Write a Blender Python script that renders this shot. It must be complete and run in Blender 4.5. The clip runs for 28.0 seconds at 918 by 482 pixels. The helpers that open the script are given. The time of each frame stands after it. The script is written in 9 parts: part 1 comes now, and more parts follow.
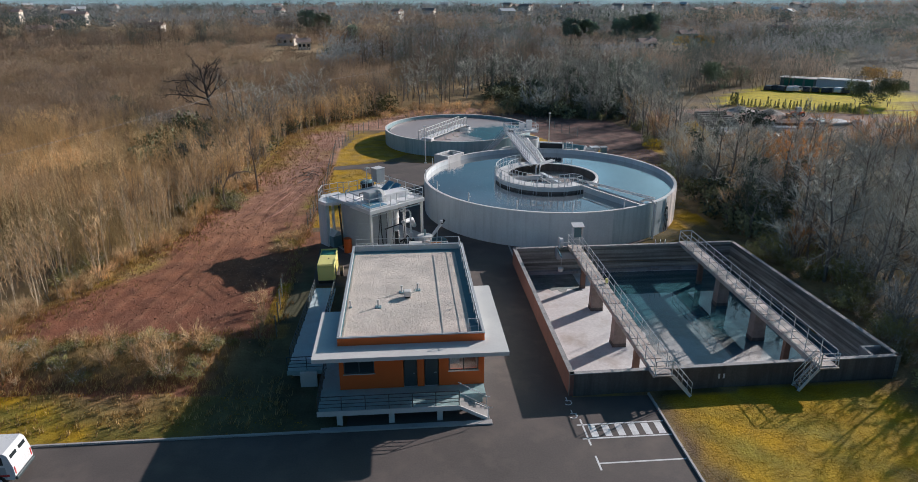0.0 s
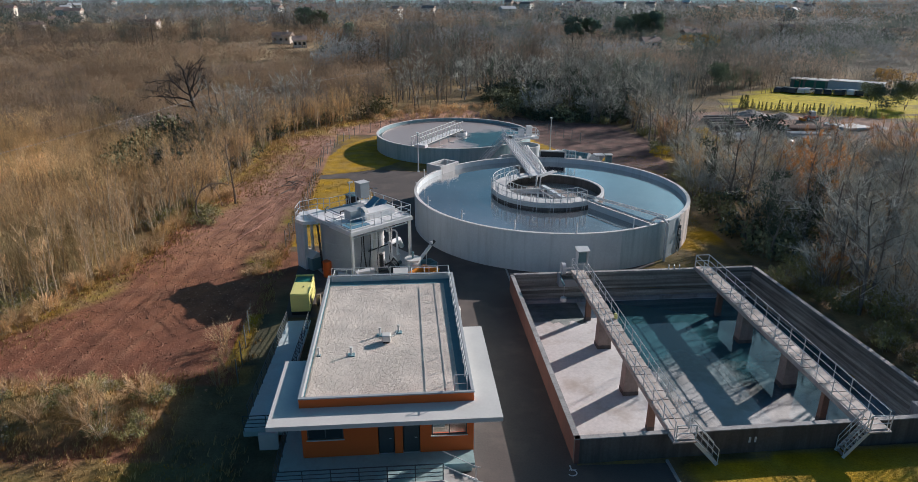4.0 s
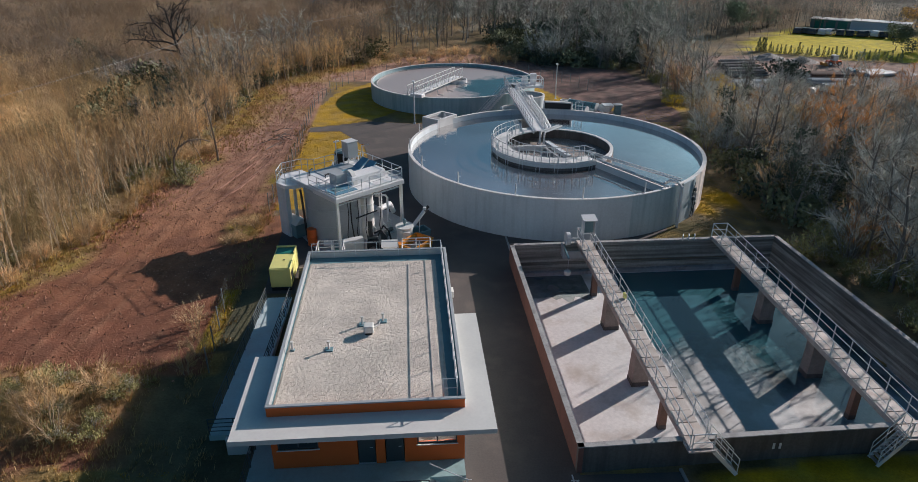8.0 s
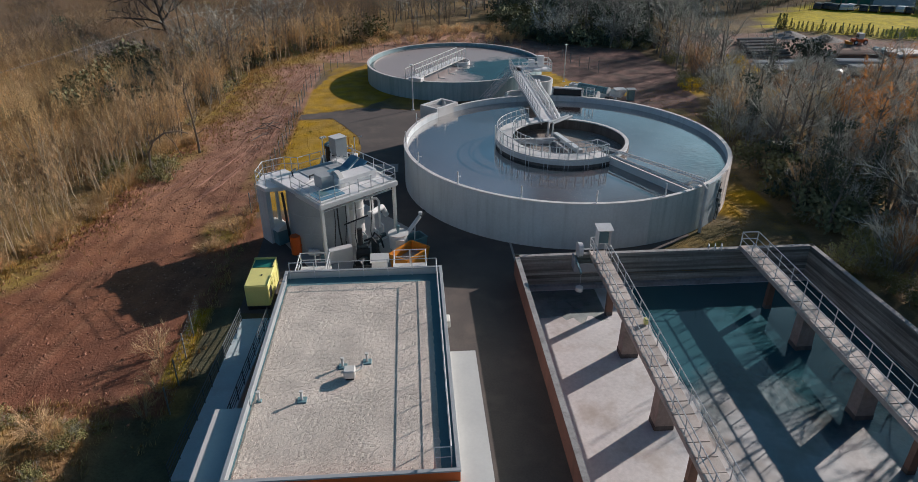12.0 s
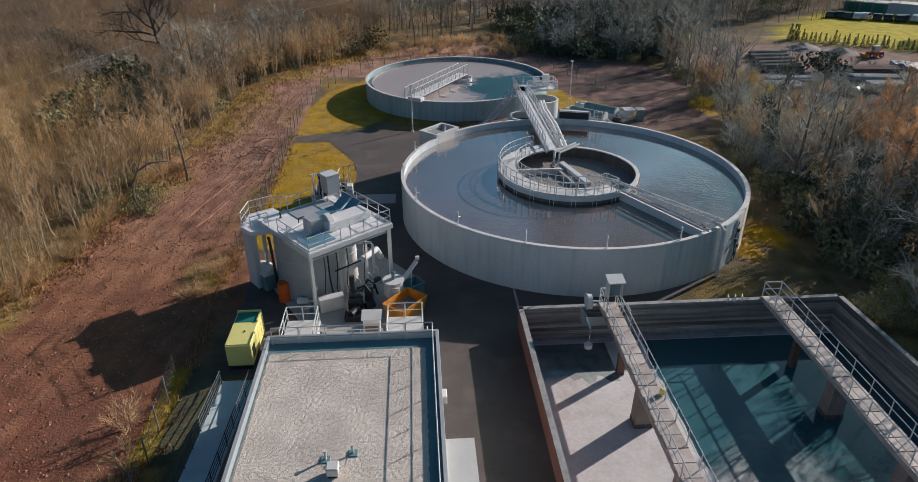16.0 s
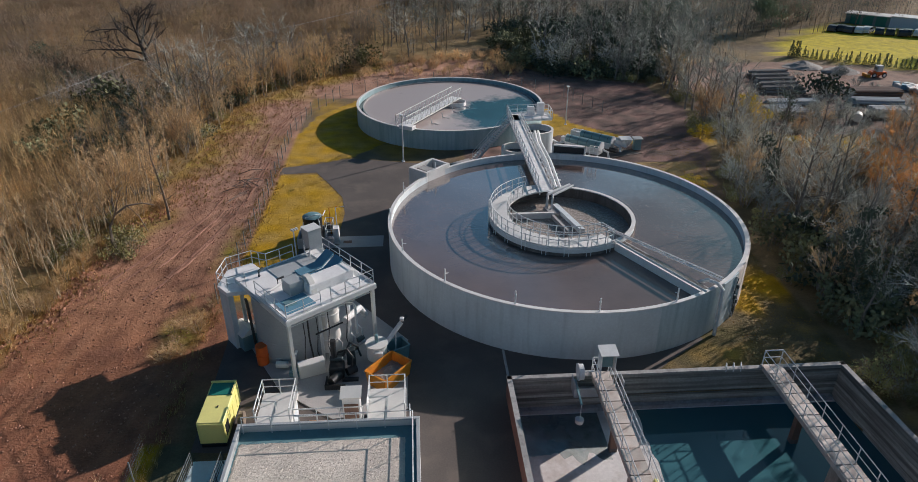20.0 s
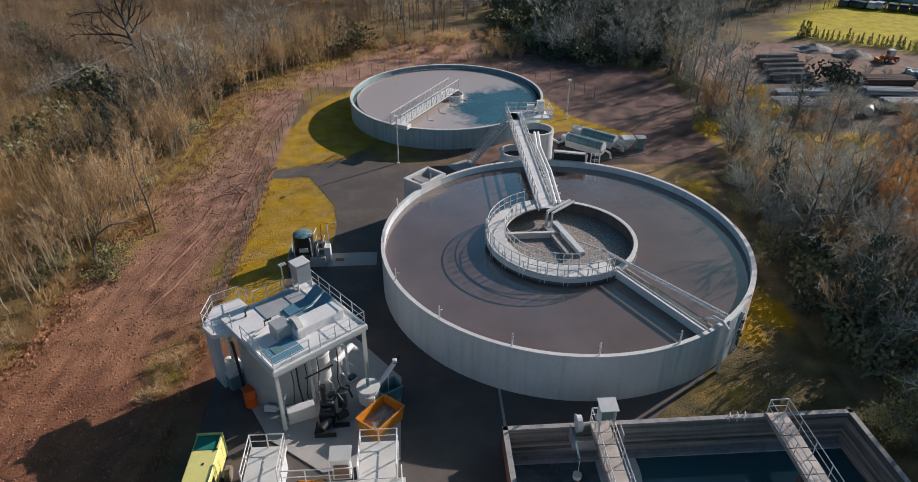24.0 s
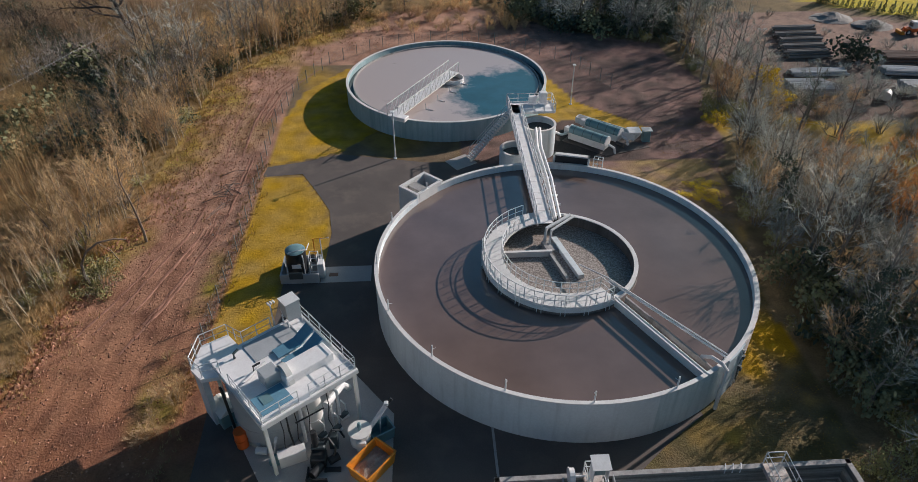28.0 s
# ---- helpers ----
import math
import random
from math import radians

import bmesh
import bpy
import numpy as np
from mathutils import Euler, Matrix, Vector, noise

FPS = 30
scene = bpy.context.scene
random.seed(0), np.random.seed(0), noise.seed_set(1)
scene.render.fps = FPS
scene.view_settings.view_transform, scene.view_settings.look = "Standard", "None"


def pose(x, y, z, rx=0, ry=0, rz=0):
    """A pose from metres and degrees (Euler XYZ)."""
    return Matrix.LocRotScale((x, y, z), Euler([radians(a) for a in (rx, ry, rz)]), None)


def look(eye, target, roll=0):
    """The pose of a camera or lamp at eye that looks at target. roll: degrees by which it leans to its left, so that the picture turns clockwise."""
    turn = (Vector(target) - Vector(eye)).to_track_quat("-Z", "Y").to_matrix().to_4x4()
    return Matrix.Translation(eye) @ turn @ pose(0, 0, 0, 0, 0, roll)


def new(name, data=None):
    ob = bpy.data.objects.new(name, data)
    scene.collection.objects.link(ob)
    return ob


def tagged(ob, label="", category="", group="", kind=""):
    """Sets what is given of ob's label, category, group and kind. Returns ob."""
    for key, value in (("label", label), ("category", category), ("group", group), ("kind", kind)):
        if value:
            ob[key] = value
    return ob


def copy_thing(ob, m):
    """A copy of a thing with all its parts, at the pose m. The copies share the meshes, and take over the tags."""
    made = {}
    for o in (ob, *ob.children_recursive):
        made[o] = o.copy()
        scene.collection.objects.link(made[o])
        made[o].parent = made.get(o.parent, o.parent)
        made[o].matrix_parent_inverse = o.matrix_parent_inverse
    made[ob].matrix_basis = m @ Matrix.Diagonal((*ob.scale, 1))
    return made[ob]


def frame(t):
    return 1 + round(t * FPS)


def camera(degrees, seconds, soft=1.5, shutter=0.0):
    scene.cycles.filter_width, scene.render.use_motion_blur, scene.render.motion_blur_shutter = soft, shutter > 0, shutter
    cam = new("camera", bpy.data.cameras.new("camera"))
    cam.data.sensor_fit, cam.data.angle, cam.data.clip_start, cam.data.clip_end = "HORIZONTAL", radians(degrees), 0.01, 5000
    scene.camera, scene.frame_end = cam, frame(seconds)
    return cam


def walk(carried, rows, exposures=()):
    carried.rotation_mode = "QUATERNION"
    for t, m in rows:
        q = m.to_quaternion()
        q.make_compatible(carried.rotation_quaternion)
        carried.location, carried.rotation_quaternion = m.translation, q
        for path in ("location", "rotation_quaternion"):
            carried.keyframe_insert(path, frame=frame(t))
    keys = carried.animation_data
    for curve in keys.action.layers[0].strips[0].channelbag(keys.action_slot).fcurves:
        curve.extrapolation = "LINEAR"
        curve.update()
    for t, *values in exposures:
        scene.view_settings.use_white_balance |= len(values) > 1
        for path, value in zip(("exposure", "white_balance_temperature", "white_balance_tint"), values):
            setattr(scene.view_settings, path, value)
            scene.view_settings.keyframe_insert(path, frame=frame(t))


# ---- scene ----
cam = camera(68.4, 28.0, soft=0.5)
PATH = [
    (0.0, (-10.879, -34.096, 26.014), (69.659, 0.059, -4.815)),
    (0.5, (-10.768, -33.017, 25.930), (69.760, -0.001, -4.850)),
    (1.0, (-10.637, -31.954, 25.873), (69.786, -0.011, -4.840)),
    (1.5, (-10.510, -30.987, 25.842), (69.762, 0.009, -4.828)),
    (2.0, (-10.333, -30.044, 25.883), (69.700, 0.015, -4.806)),
    (2.5, (-10.135, -29.183, 25.870), (69.678, -0.024, -4.778)),
    (3.0, (-9.898, -28.361, 25.878), (69.650, -0.068, -4.772)),
    (3.5, (-9.660, -27.601, 25.884), (69.640, -0.106, -4.735)),
    (5.5, (-8.823, -24.533, 25.937), (67.813, -0.114, -4.651)),
    (6.0, (-8.685, -23.920, 25.943), (67.097, -0.128, -4.627)),
    (6.5, (-8.582, -23.348, 25.993), (66.393, -0.094, -4.563)),
    (7.0, (-8.478, -22.708, 26.019), (65.759, -0.081, -4.500)),
    (7.5, (-8.370, -22.033, 26.048), (65.128, -0.032, -4.428)),
    (8.0, (-8.237, -21.305, 26.097), (64.505, -0.028, -4.379)),
    (8.5, (-8.140, -20.539, 26.115), (63.963, -0.115, -4.357)),
    (9.0, (-8.061, -19.763, 26.119), (63.572, -0.111, -4.332)),
    (9.5, (-7.970, -18.969, 26.118), (63.221, -0.050, -4.282)),
    (10.0, (-7.842, -18.133, 26.072), (62.917, 0.051, -4.194)),
    (10.5, (-7.735, -17.302, 26.033), (62.576, 0.099, -4.123)),
    (11.0, (-7.582, -16.441, 26.017), (62.379, 0.116, -4.026)),
    (11.5, (-7.503, -15.667, 25.998), (62.389, 0.109, -4.065)),
    (12.0, (-7.346, -14.873, 25.951), (62.388, 0.094, -4.010)),
    (12.5, (-7.179, -14.184, 25.943), (62.388, 0.075, -3.911)),
    (14.5, (-6.974, -11.635, 26.504), (62.281, 0.088, -3.744)),
    (15.0, (-6.963, -11.078, 26.765), (62.283, 0.140, -3.762)),
    (15.5, (-6.856, -10.538, 27.085), (62.279, 0.140, -3.724)),
    (16.0, (-6.709, -9.997, 27.396), (62.306, 0.154, -3.697)),
    (16.5, (-6.511, -9.510, 27.703), (62.361, 0.100, -3.666)),
    (17.0, (-6.264, -8.991, 28.040), (62.425, 0.104, -3.628)),
    (17.5, (-6.118, -8.477, 28.394), (62.437, 0.087, -3.661)),
    (18.0, (-6.053, -7.954, 28.817), (62.341, 0.028, -3.758)),
    (18.5, (-5.974, -7.454, 29.221), (62.257, -0.033, -3.810)),
    (19.0, (-5.878, -6.959, 29.638), (62.187, -0.050, -3.809)),
    (19.5, (-5.739, -6.467, 30.039), (62.099, -0.017, -3.771)),
    (20.0, (-5.582, -5.953, 30.472), (61.948, -0.057, -3.696)),
    (20.5, (-5.519, -5.346, 30.891), (61.629, -0.063, -3.768)),
    (21.0, (-5.506, -4.790, 31.364), (61.247, -0.118, -3.872)),
    (21.5, (-5.498, -4.217, 31.855), (60.815, -0.157, -3.968)),
    (23.5, (-5.151, -1.996, 33.780), (58.838, -0.171, -3.825)),
    (24.0, (-4.942, -1.327, 34.311), (58.345, -0.111, -3.690)),
    (24.5, (-4.638, -0.602, 34.877), (57.810, -0.024, -3.463)),
    (25.0, (-4.398, 0.086, 35.445), (57.174, 0.106, -3.260)),
    (25.5, (-4.209, 0.723, 36.019), (56.490, 0.261, -3.114)),
    (26.0, (-4.066, 1.370, 36.556), (55.878, 0.329, -3.037)),
    (26.5, (-3.972, 2.069, 37.003), (55.248, 0.338, -2.987)),
    (27.0, (-3.915, 2.707, 37.575), (54.573, 0.331, -2.999)),
    (27.5, (-3.829, 3.321, 38.330), (53.825, 0.242, -3.066)),
    (28.0, (-3.709, 3.898, 39.215), (53.078, 0.069, -3.147)),
]
walk(cam, [(t, pose(*p, *r)) for t, p, r in PATH], exposures=[(0.0, 0.18, 5420, 5), (9.0, 0.08, 5510, 5), (12.0, -0.07, 5550, 5), (17.0, 0.03, 5550, 5), (28.0, 0.10, 5620, 5)])

# ---- light ----
SUN_ELEVATION, SUN_BEARING = radians(22.0), radians(57.5)
world = bpy.data.worlds.new("world")
scene.world = world
world.use_nodes = True
wn = world.node_tree
sky = wn.nodes.new("ShaderNodeTexSky")
sky.sky_type, sky.sun_disc = "NISHITA", False
sky.sun_elevation, sky.sun_rotation = SUN_ELEVATION, SUN_BEARING
sky.dust_density, sky.ozone_density = 4.5, 1.5
cool = wn.nodes.new("ShaderNodeMix")
cool.data_type, cool.blend_type = "RGBA", "MULTIPLY"
cool.inputs[0].default_value, cool.inputs[7].default_value = 1.0, (0.50, 0.94, 1.18, 1)
wn.links.new(sky.outputs[0], cool.inputs[6])
# the sky pales in the haze towards the horizon
up = wn.nodes.new("ShaderNodeSeparateXYZ")
wn.links.new(wn.nodes.new("ShaderNodeTexCoord").outputs["Generated"], up.inputs[0])
haze = wn.nodes.new("ShaderNodeMapRange")
haze.inputs["From Min"].default_value, haze.inputs["From Max"].default_value, haze.inputs["To Min"].default_value, haze.inputs["To Max"].default_value = 0.08, 0.95, 1.0, 0.0
wn.links.new(up.outputs[2], haze.inputs["Value"])
pale = wn.nodes.new("ShaderNodeMix")
pale.data_type, pale.blend_type = "RGBA", "MULTIPLY"
pale.inputs[7].default_value = (2.5, 1.85, 1.6, 1)
wn.links.new(haze.outputs["Result"], pale.inputs[0])
wn.links.new(cool.outputs[2], pale.inputs[6])
# thin veils of high cloud all over the sky
veil = wn.nodes.new("ShaderNodeTexNoise")
veil.inputs["Scale"].default_value, veil.inputs["Detail"].default_value, veil.inputs["Distortion"].default_value = 3.0, 6.0, 0.6
thick = wn.nodes.new("ShaderNodeMapRange")
thick.inputs["From Min"].default_value, thick.inputs["From Max"].default_value, thick.inputs["To Min"].default_value, thick.inputs["To Max"].default_value = 0.44, 0.68, 0.75, 2.4
wn.links.new(veil.outputs["Fac"], thick.inputs["Value"])
cloud = wn.nodes.new("ShaderNodeMix")
cloud.data_type, cloud.blend_type = "RGBA", "MULTIPLY"
cloud.inputs[0].default_value = 1.0
wn.links.new(pale.outputs[2], cloud.inputs[6])
wn.links.new(thick.outputs["Result"], cloud.inputs[7])
wn.links.new(cloud.outputs[2], wn.nodes["Background"].inputs[0])
wn.nodes["Background"].inputs[1].default_value = 0.0315
sun = new("sun", bpy.data.lights.new("sun", "SUN"))
sun.data.energy, sun.data.angle, sun.data.color = 5.0, radians(0.5), (1.0, 0.78, 0.655)
sun.matrix_world = look((0, 0, 0), (-math.sin(SUN_BEARING) * math.cos(SUN_ELEVATION), -math.cos(SUN_BEARING) * math.cos(SUN_ELEVATION), -math.sin(SUN_ELEVATION)))


# ---- materials ----
def noise_node(nt, pos, scale, detail=3.0, rough=0.55):
    n = nt.nodes.new("ShaderNodeTexNoise")
    n.inputs["Scale"].default_value, n.inputs["Detail"].default_value, n.inputs["Roughness"].default_value = scale, detail, rough
    nt.links.new(pos, n.inputs["Vector"])
    return n.outputs["Fac"]


def maths(nt, op, a, b):
    n = nt.nodes.new("ShaderNodeMath")
    n.operation = op
    for i, x in enumerate((a, b)):
        if isinstance(x, (int, float)):
            n.inputs[i].default_value = x
        else:
            nt.links.new(x, n.inputs[i])
    return n.outputs[0]


def mixed(nt, fac, a, b, mode="MIX"):
    n = nt.nodes.new("ShaderNodeMix")
    n.data_type, n.blend_type = "RGBA", mode
    for sock, x in ((n.inputs[0], fac), (n.inputs[6], a), (n.inputs[7], b)):
        if isinstance(x, (int, float)):
            sock.default_value = x
        elif isinstance(x, tuple):
            sock.default_value = (*x[:3], 1)
        else:
            nt.links.new(x, sock)
    return n.outputs[2]


def ramp(nt, fac, lo, hi):
    n = nt.nodes.new("ShaderNodeMapRange")
    n.inputs["From Min"].default_value, n.inputs["From Max"].default_value = lo, hi
    nt.links.new(fac, n.inputs["Value"])
    return n.outputs["Result"]


def stretched(nt, pos, sx, sy, sz):
    n = nt.nodes.new("ShaderNodeMapping")
    n.inputs["Scale"].default_value = (sx, sy, sz)
    nt.links.new(pos, n.inputs["Vector"])
    return n.outputs[0]


def mat(name, color, rough=0.6, metal=0.0, var=0.25, scale=0.5, fine=9.0, bump=0.2, dist=0.01, stain=None, amount=0.5, streak=False, rnd=0.0, tint=False, spec=0.5, edge=(0.5, 0.72), island=0.0, thin=0.0):
    """A surface with grain and stains at two scales, in metres of the world."""
    m = bpy.data.materials.new(name)
    m.use_nodes = True
    nt = m.node_tree
    bs = nt.nodes["Principled BSDF"]
    geo = nt.nodes.new("ShaderNodeNewGeometry")
    pos = geo.outputs["Position"]
    big, small = noise_node(nt, pos, scale), noise_node(nt, pos, fine, 4.0, 0.65)
    both = ramp(nt, maths(nt, "ADD", maths(nt, "MULTIPLY", big, 0.55), maths(nt, "MULTIPLY", small, 0.45)), 0.32, 0.68)
    if tint:
        at = nt.nodes.new("ShaderNodeVertexColor")
        at.layer_name = "soil"
        col = mixed(nt, 1.0, at.outputs["Color"], mixed(nt, both, (1 - var,) * 3, (1 + var,) * 3), "MULTIPLY")
    else:
        col = mixed(nt, both, tuple(c * (1 - var) for c in color), tuple(min(1, c * (1 + var)) for c in color))
    if stain:
        where = stretched(nt, pos, 0.12, 0.12, 2.6) if streak == "h" else stretched(nt, pos, 1.6, 1.6, 0.12) if streak else pos
        st = ramp(nt, noise_node(nt, where, 1.1 if streak else scale * 1.7, 5.0, 0.6), *edge)
        col = mixed(nt, maths(nt, "MULTIPLY", st, amount), col, stain)
    if rnd:
        info = nt.nodes.new("ShaderNodeObjectInfo").outputs["Random"]
        col = mixed(nt, 1.0, col, mixed(nt, info, (1 - rnd,) * 3, (1 + rnd,) * 3), "MULTIPLY")
    if island:
        col = mixed(nt, 1.0, col, mixed(nt, geo.outputs["Random Per Island"], (1 - island,) * 3, (1 + island,) * 3), "MULTIPLY")
    nt.links.new(col, bs.inputs["Base Color"])
    bs.inputs["Metallic"].default_value = metal
    bs.inputs["Specular IOR Level"].default_value = spec
    rr = nt.nodes.new("ShaderNodeMapRange")
    rr.inputs["To Min"].default_value, rr.inputs["To Max"].default_value = max(0.02, rough - 0.12), min(1, rough + 0.12)
    nt.links.new(both, rr.inputs["Value"])
    nt.links.new(rr.outputs["Result"], bs.inputs["Roughness"])
    if thin:
        # fine twigs let light through to their far side
        back, body = nt.nodes.new("ShaderNodeBsdfTranslucent"), nt.nodes.new("ShaderNodeMixShader")
        body.inputs[0].default_value = thin
        nt.links.new(col, back.inputs["Color"])
        nt.links.new(bs.outputs[0], body.inputs[1])
        nt.links.new(back.outputs[0], body.inputs[2])
        nt.links.new(body.outputs[0], nt.nodes["Material Output"].inputs["Surface"])
    if bump:
        b = nt.nodes.new("ShaderNodeBump")
        b.inputs["Strength"].default_value, b.inputs["Distance"].default_value = bump, dist
        nt.links.new(small, b.inputs["Height"])
        nt.links.new(b.outputs[0], bs.inputs["Normal"])
    return m


CONCRETE = mat("concrete", (0.63, 0.675, 0.695), 0.75, var=0.13, scale=0.25, fine=5, stain=(0.36, 0.40, 0.405), amount=0.45, streak=True)
# Teal of the skylit shade is put into this concrete; the streaks are stains.
CONCRETE_TEAL = mat("shade_teal_concrete", (0.39, 0.51, 0.535), 0.75, var=0.15, scale=0.25, fine=5, stain=(0.16, 0.29, 0.32), amount=0.65, streak=True, edge=(0.44, 0.7))
# Tank panels with the cool tint of their shaded side in the colour.
CONCRETE_SHADE = mat("shade_concrete", (0.53, 0.605, 0.625), 0.75, var=0.15, scale=0.25, fine=5, stain=(0.24, 0.345, 0.365), amount=0.55, streak=True)
CONCRETE_RIM = mat("concrete_rim", (0.70, 0.685, 0.66), 0.75, var=0.15, scale=0.6, fine=8)
# Stained old concrete; on the basin front its darkness also carries the wall's shade.
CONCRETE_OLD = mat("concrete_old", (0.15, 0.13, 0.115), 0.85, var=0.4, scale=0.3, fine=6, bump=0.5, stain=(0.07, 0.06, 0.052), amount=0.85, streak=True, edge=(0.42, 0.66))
CONCRETE_BAND = mat("banded_concrete", (0.40, 0.385, 0.335), 0.85, var=0.35, scale=0.3, fine=6, bump=0.5, stain=(0.12, 0.115, 0.10), amount=0.9, streak="h", rnd=0.4, edge=(0.40, 0.64))
CONCRETE_LOW = mat("concrete_low", (0.36, 0.35, 0.34), 0.85, var=0.3, scale=0.4, fine=6, stain=(0.14, 0.14, 0.13), amount=0.7, streak=True)
CONCRETE_RED = mat("concrete_red", (0.22, 0.10, 0.075), 0.85, var=0.3, scale=0.3, fine=6, bump=0.5, stain=(0.16, 0.08, 0.06), amount=0.7, streak=True)
BASIN_FLOOR = mat("basin_floor", (0.68, 0.655, 0.63), 0.8, var=0.2, scale=0.22, fine=4, stain=(0.40, 0.33, 0.265), amount=0.75)
PAVING = mat("paving", (0.44, 0.42, 0.40), 0.85, var=0.16, scale=0.5, fine=10)
ASPHALT = mat("asphalt", (0.112, 0.095, 0.085), 0.85, var=0.32, scale=0.22, fine=9, bump=0.4, stain=(0.175, 0.142, 0.12), amount=0.75)
ORANGE = mat("orange_render", (0.74, 0.15, 0.022), 0.7, var=0.1, scale=0.4, fine=20)
WHITE = mat("white_sheet", (0.70, 0.685, 0.64), 0.55, var=0.07, scale=0.35, fine=6, stain=(0.55, 0.54, 0.52), amount=0.35)
# Membrane colour with the teal of the parapet's shadow put into it.
MEMBRANE = mat("roof_membrane", (0.15, 0.27, 0.29), 0.7, var=0.15, scale=0.6, fine=8)
COPING = mat("coping", (0.40, 0.42, 0.43), 0.5, 0.0, var=0.12, scale=0.8)
GRAVEL = mat("roof_gravel", (0.66, 0.585, 0.50), 0.9, var=0.28, scale=0.5, fine=16, bump=0.9, dist=0.03)
PEBBLE = mat("pebble", (0.74, 0.66, 0.565), 0.9, var=0.2, scale=0.5, fine=16, bump=0, island=0.28)
GALV = mat("galvanised", (0.74, 0.74, 0.73), 0.45, 0.1, var=0.14, scale=1.2, fine=14, bump=0.1)
FENCE_WIRE = mat("fence_wire", (0.24, 0.26, 0.26), 0.5, 0.3, var=0.15)
RAIL_DARK = mat("dark_rail", (0.08, 0.10, 0.105), 0.5, 0.3, var=0.15)
GRATING = mat("grating", (0.47, 0.42, 0.38), 0.7, 0.1, var=0.3, scale=0.9, fine=16, stain=(0.30, 0.19, 0.13), amount=0.6, rnd=0.2)
BRIDGE_WHITE = mat("white_bridge_paint", (0.84, 0.825, 0.81), 0.5, var=0.08, scale=0.9, stain=(0.62, 0.59, 0.56), amount=0.35)
WEATHERED = mat("weathered_concrete", (0.68, 0.62, 0.56), 0.85, var=0.35, scale=0.5, fine=5, bump=0.4, stain=(0.30, 0.28, 0.26), amount=0.75, streak=True, edge=(0.46, 0.66))
STEEL = mat("painted_steel", (0.70, 0.70, 0.69), 0.45, var=0.1, scale=0.8, stain=(0.45, 0.42, 0.39), amount=0.35)
BLUE_COVER = mat("blue_cover", (0.15, 0.30, 0.40), 0.45, var=0.15, scale=1.0)
TEAL = mat("teal_plastic", (0.16, 0.27, 0.29), 0.5, var=0.15, scale=1.0)
BLACK = mat("black_paint", (0.02, 0.022, 0.024), 0.5, var=0.3)
YELLOW = mat("yellow_green_paint", (0.84, 0.79, 0.27), 0.45, var=0.07, scale=0.9)
GREEN_PAINT = mat("green_paint", (0.03, 0.20, 0.15), 0.5, var=0.15)
SKIP = mat("orange_skip", (0.68, 0.27, 0.02), 0.5, var=0.15, scale=1.5, stain=(0.30, 0.15, 0.06), amount=0.6)
ORANGE_PLASTIC = mat("orange_plastic", (0.75, 0.14, 0.02), 0.45, var=0.1)
SLUDGE = mat("sludge", (0.33, 0.30, 0.27), 0.9, var=0.3, scale=2, fine=14, bump=0.8, dist=0.04)
LINE_PAINT = mat("line_paint", (0.75, 0.75, 0.73), 0.7, var=0.12, scale=2, stain=(0.3, 0.29, 0.28), amount=0.4)
RUBBER = mat("rubber", (0.02, 0.02, 0.02), 0.8)
CAR_WHITE = mat("white_car_paint", (0.78, 0.78, 0.77), 0.3, var=0.04, bump=0)
CAR_DARK = mat("dark_car_paint", (0.05, 0.055, 0.065), 0.3, var=0.1, bump=0, rnd=0.5)
RED_STRIPE = mat("red_stripe", (0.55, 0.03, 0.03), 0.4, var=0.05, bump=0)
PIPE_GREY = mat("grey_pipe", (0.42, 0.44, 0.45), 0.5, var=0.15, rnd=0.25)
POLE_GREY = mat("weathered_pole", (0.225, 0.205, 0.185), 0.85, var=0.35, rnd=0.4)
PIPE_RUST = mat("rust_pipe", (0.20, 0.12, 0.085), 0.75, var=0.3, rnd=0.3)
SHED_WALL = mat("shed_wall", (0.66, 0.69, 0.75), 0.6, var=0.12, scale=0.2)
SHED_DARK = mat("shed_dark", (0.15, 0.23, 0.225), 0.6, var=0.15)
HOUSE_WALL = mat("house_wall", (0.78, 0.70, 0.60), 0.85, var=0.12, scale=0.2)
ROOF_TILE = mat("roof_tile", (0.36, 0.27, 0.225), 0.85, var=0.25, scale=0.6, fine=5)
WOOD_POLE = mat("wood_pole", (0.22, 0.18, 0.14), 0.85, var=0.25, scale=2)
SOIL = mat("soil", (0.2, 0.13, 0.09), 0.95, var=0.4, scale=0.6, fine=6.0, bump=1.0, dist=0.09, tint=True, spec=0.2)
ROCK = mat("earth_lump", (0.36, 0.19, 0.125), 0.95, var=0.35, spec=0.2, island=0.5)
RUT = mat("rut_earth", (0.31, 0.165, 0.115), 0.95, var=0.3, scale=0.6, fine=6.0, bump=0.8, dist=0.05, spec=0.2, island=0.2)
GRASS = mat("grass_tuft", (0.47, 0.285, 0.010), 0.8, var=0.35, scale=0.7, spec=0.2, island=0.35)
DRY = mat("dry_grass", (0.47, 0.34, 0.15), 0.9, var=0.35, scale=0.5, spec=0.2, island=0.45)
BARK_PALE = mat("pale_bark", (0.46, 0.375, 0.26), 0.85, var=0.3, scale=0.8, rnd=0.25, spec=0.2)
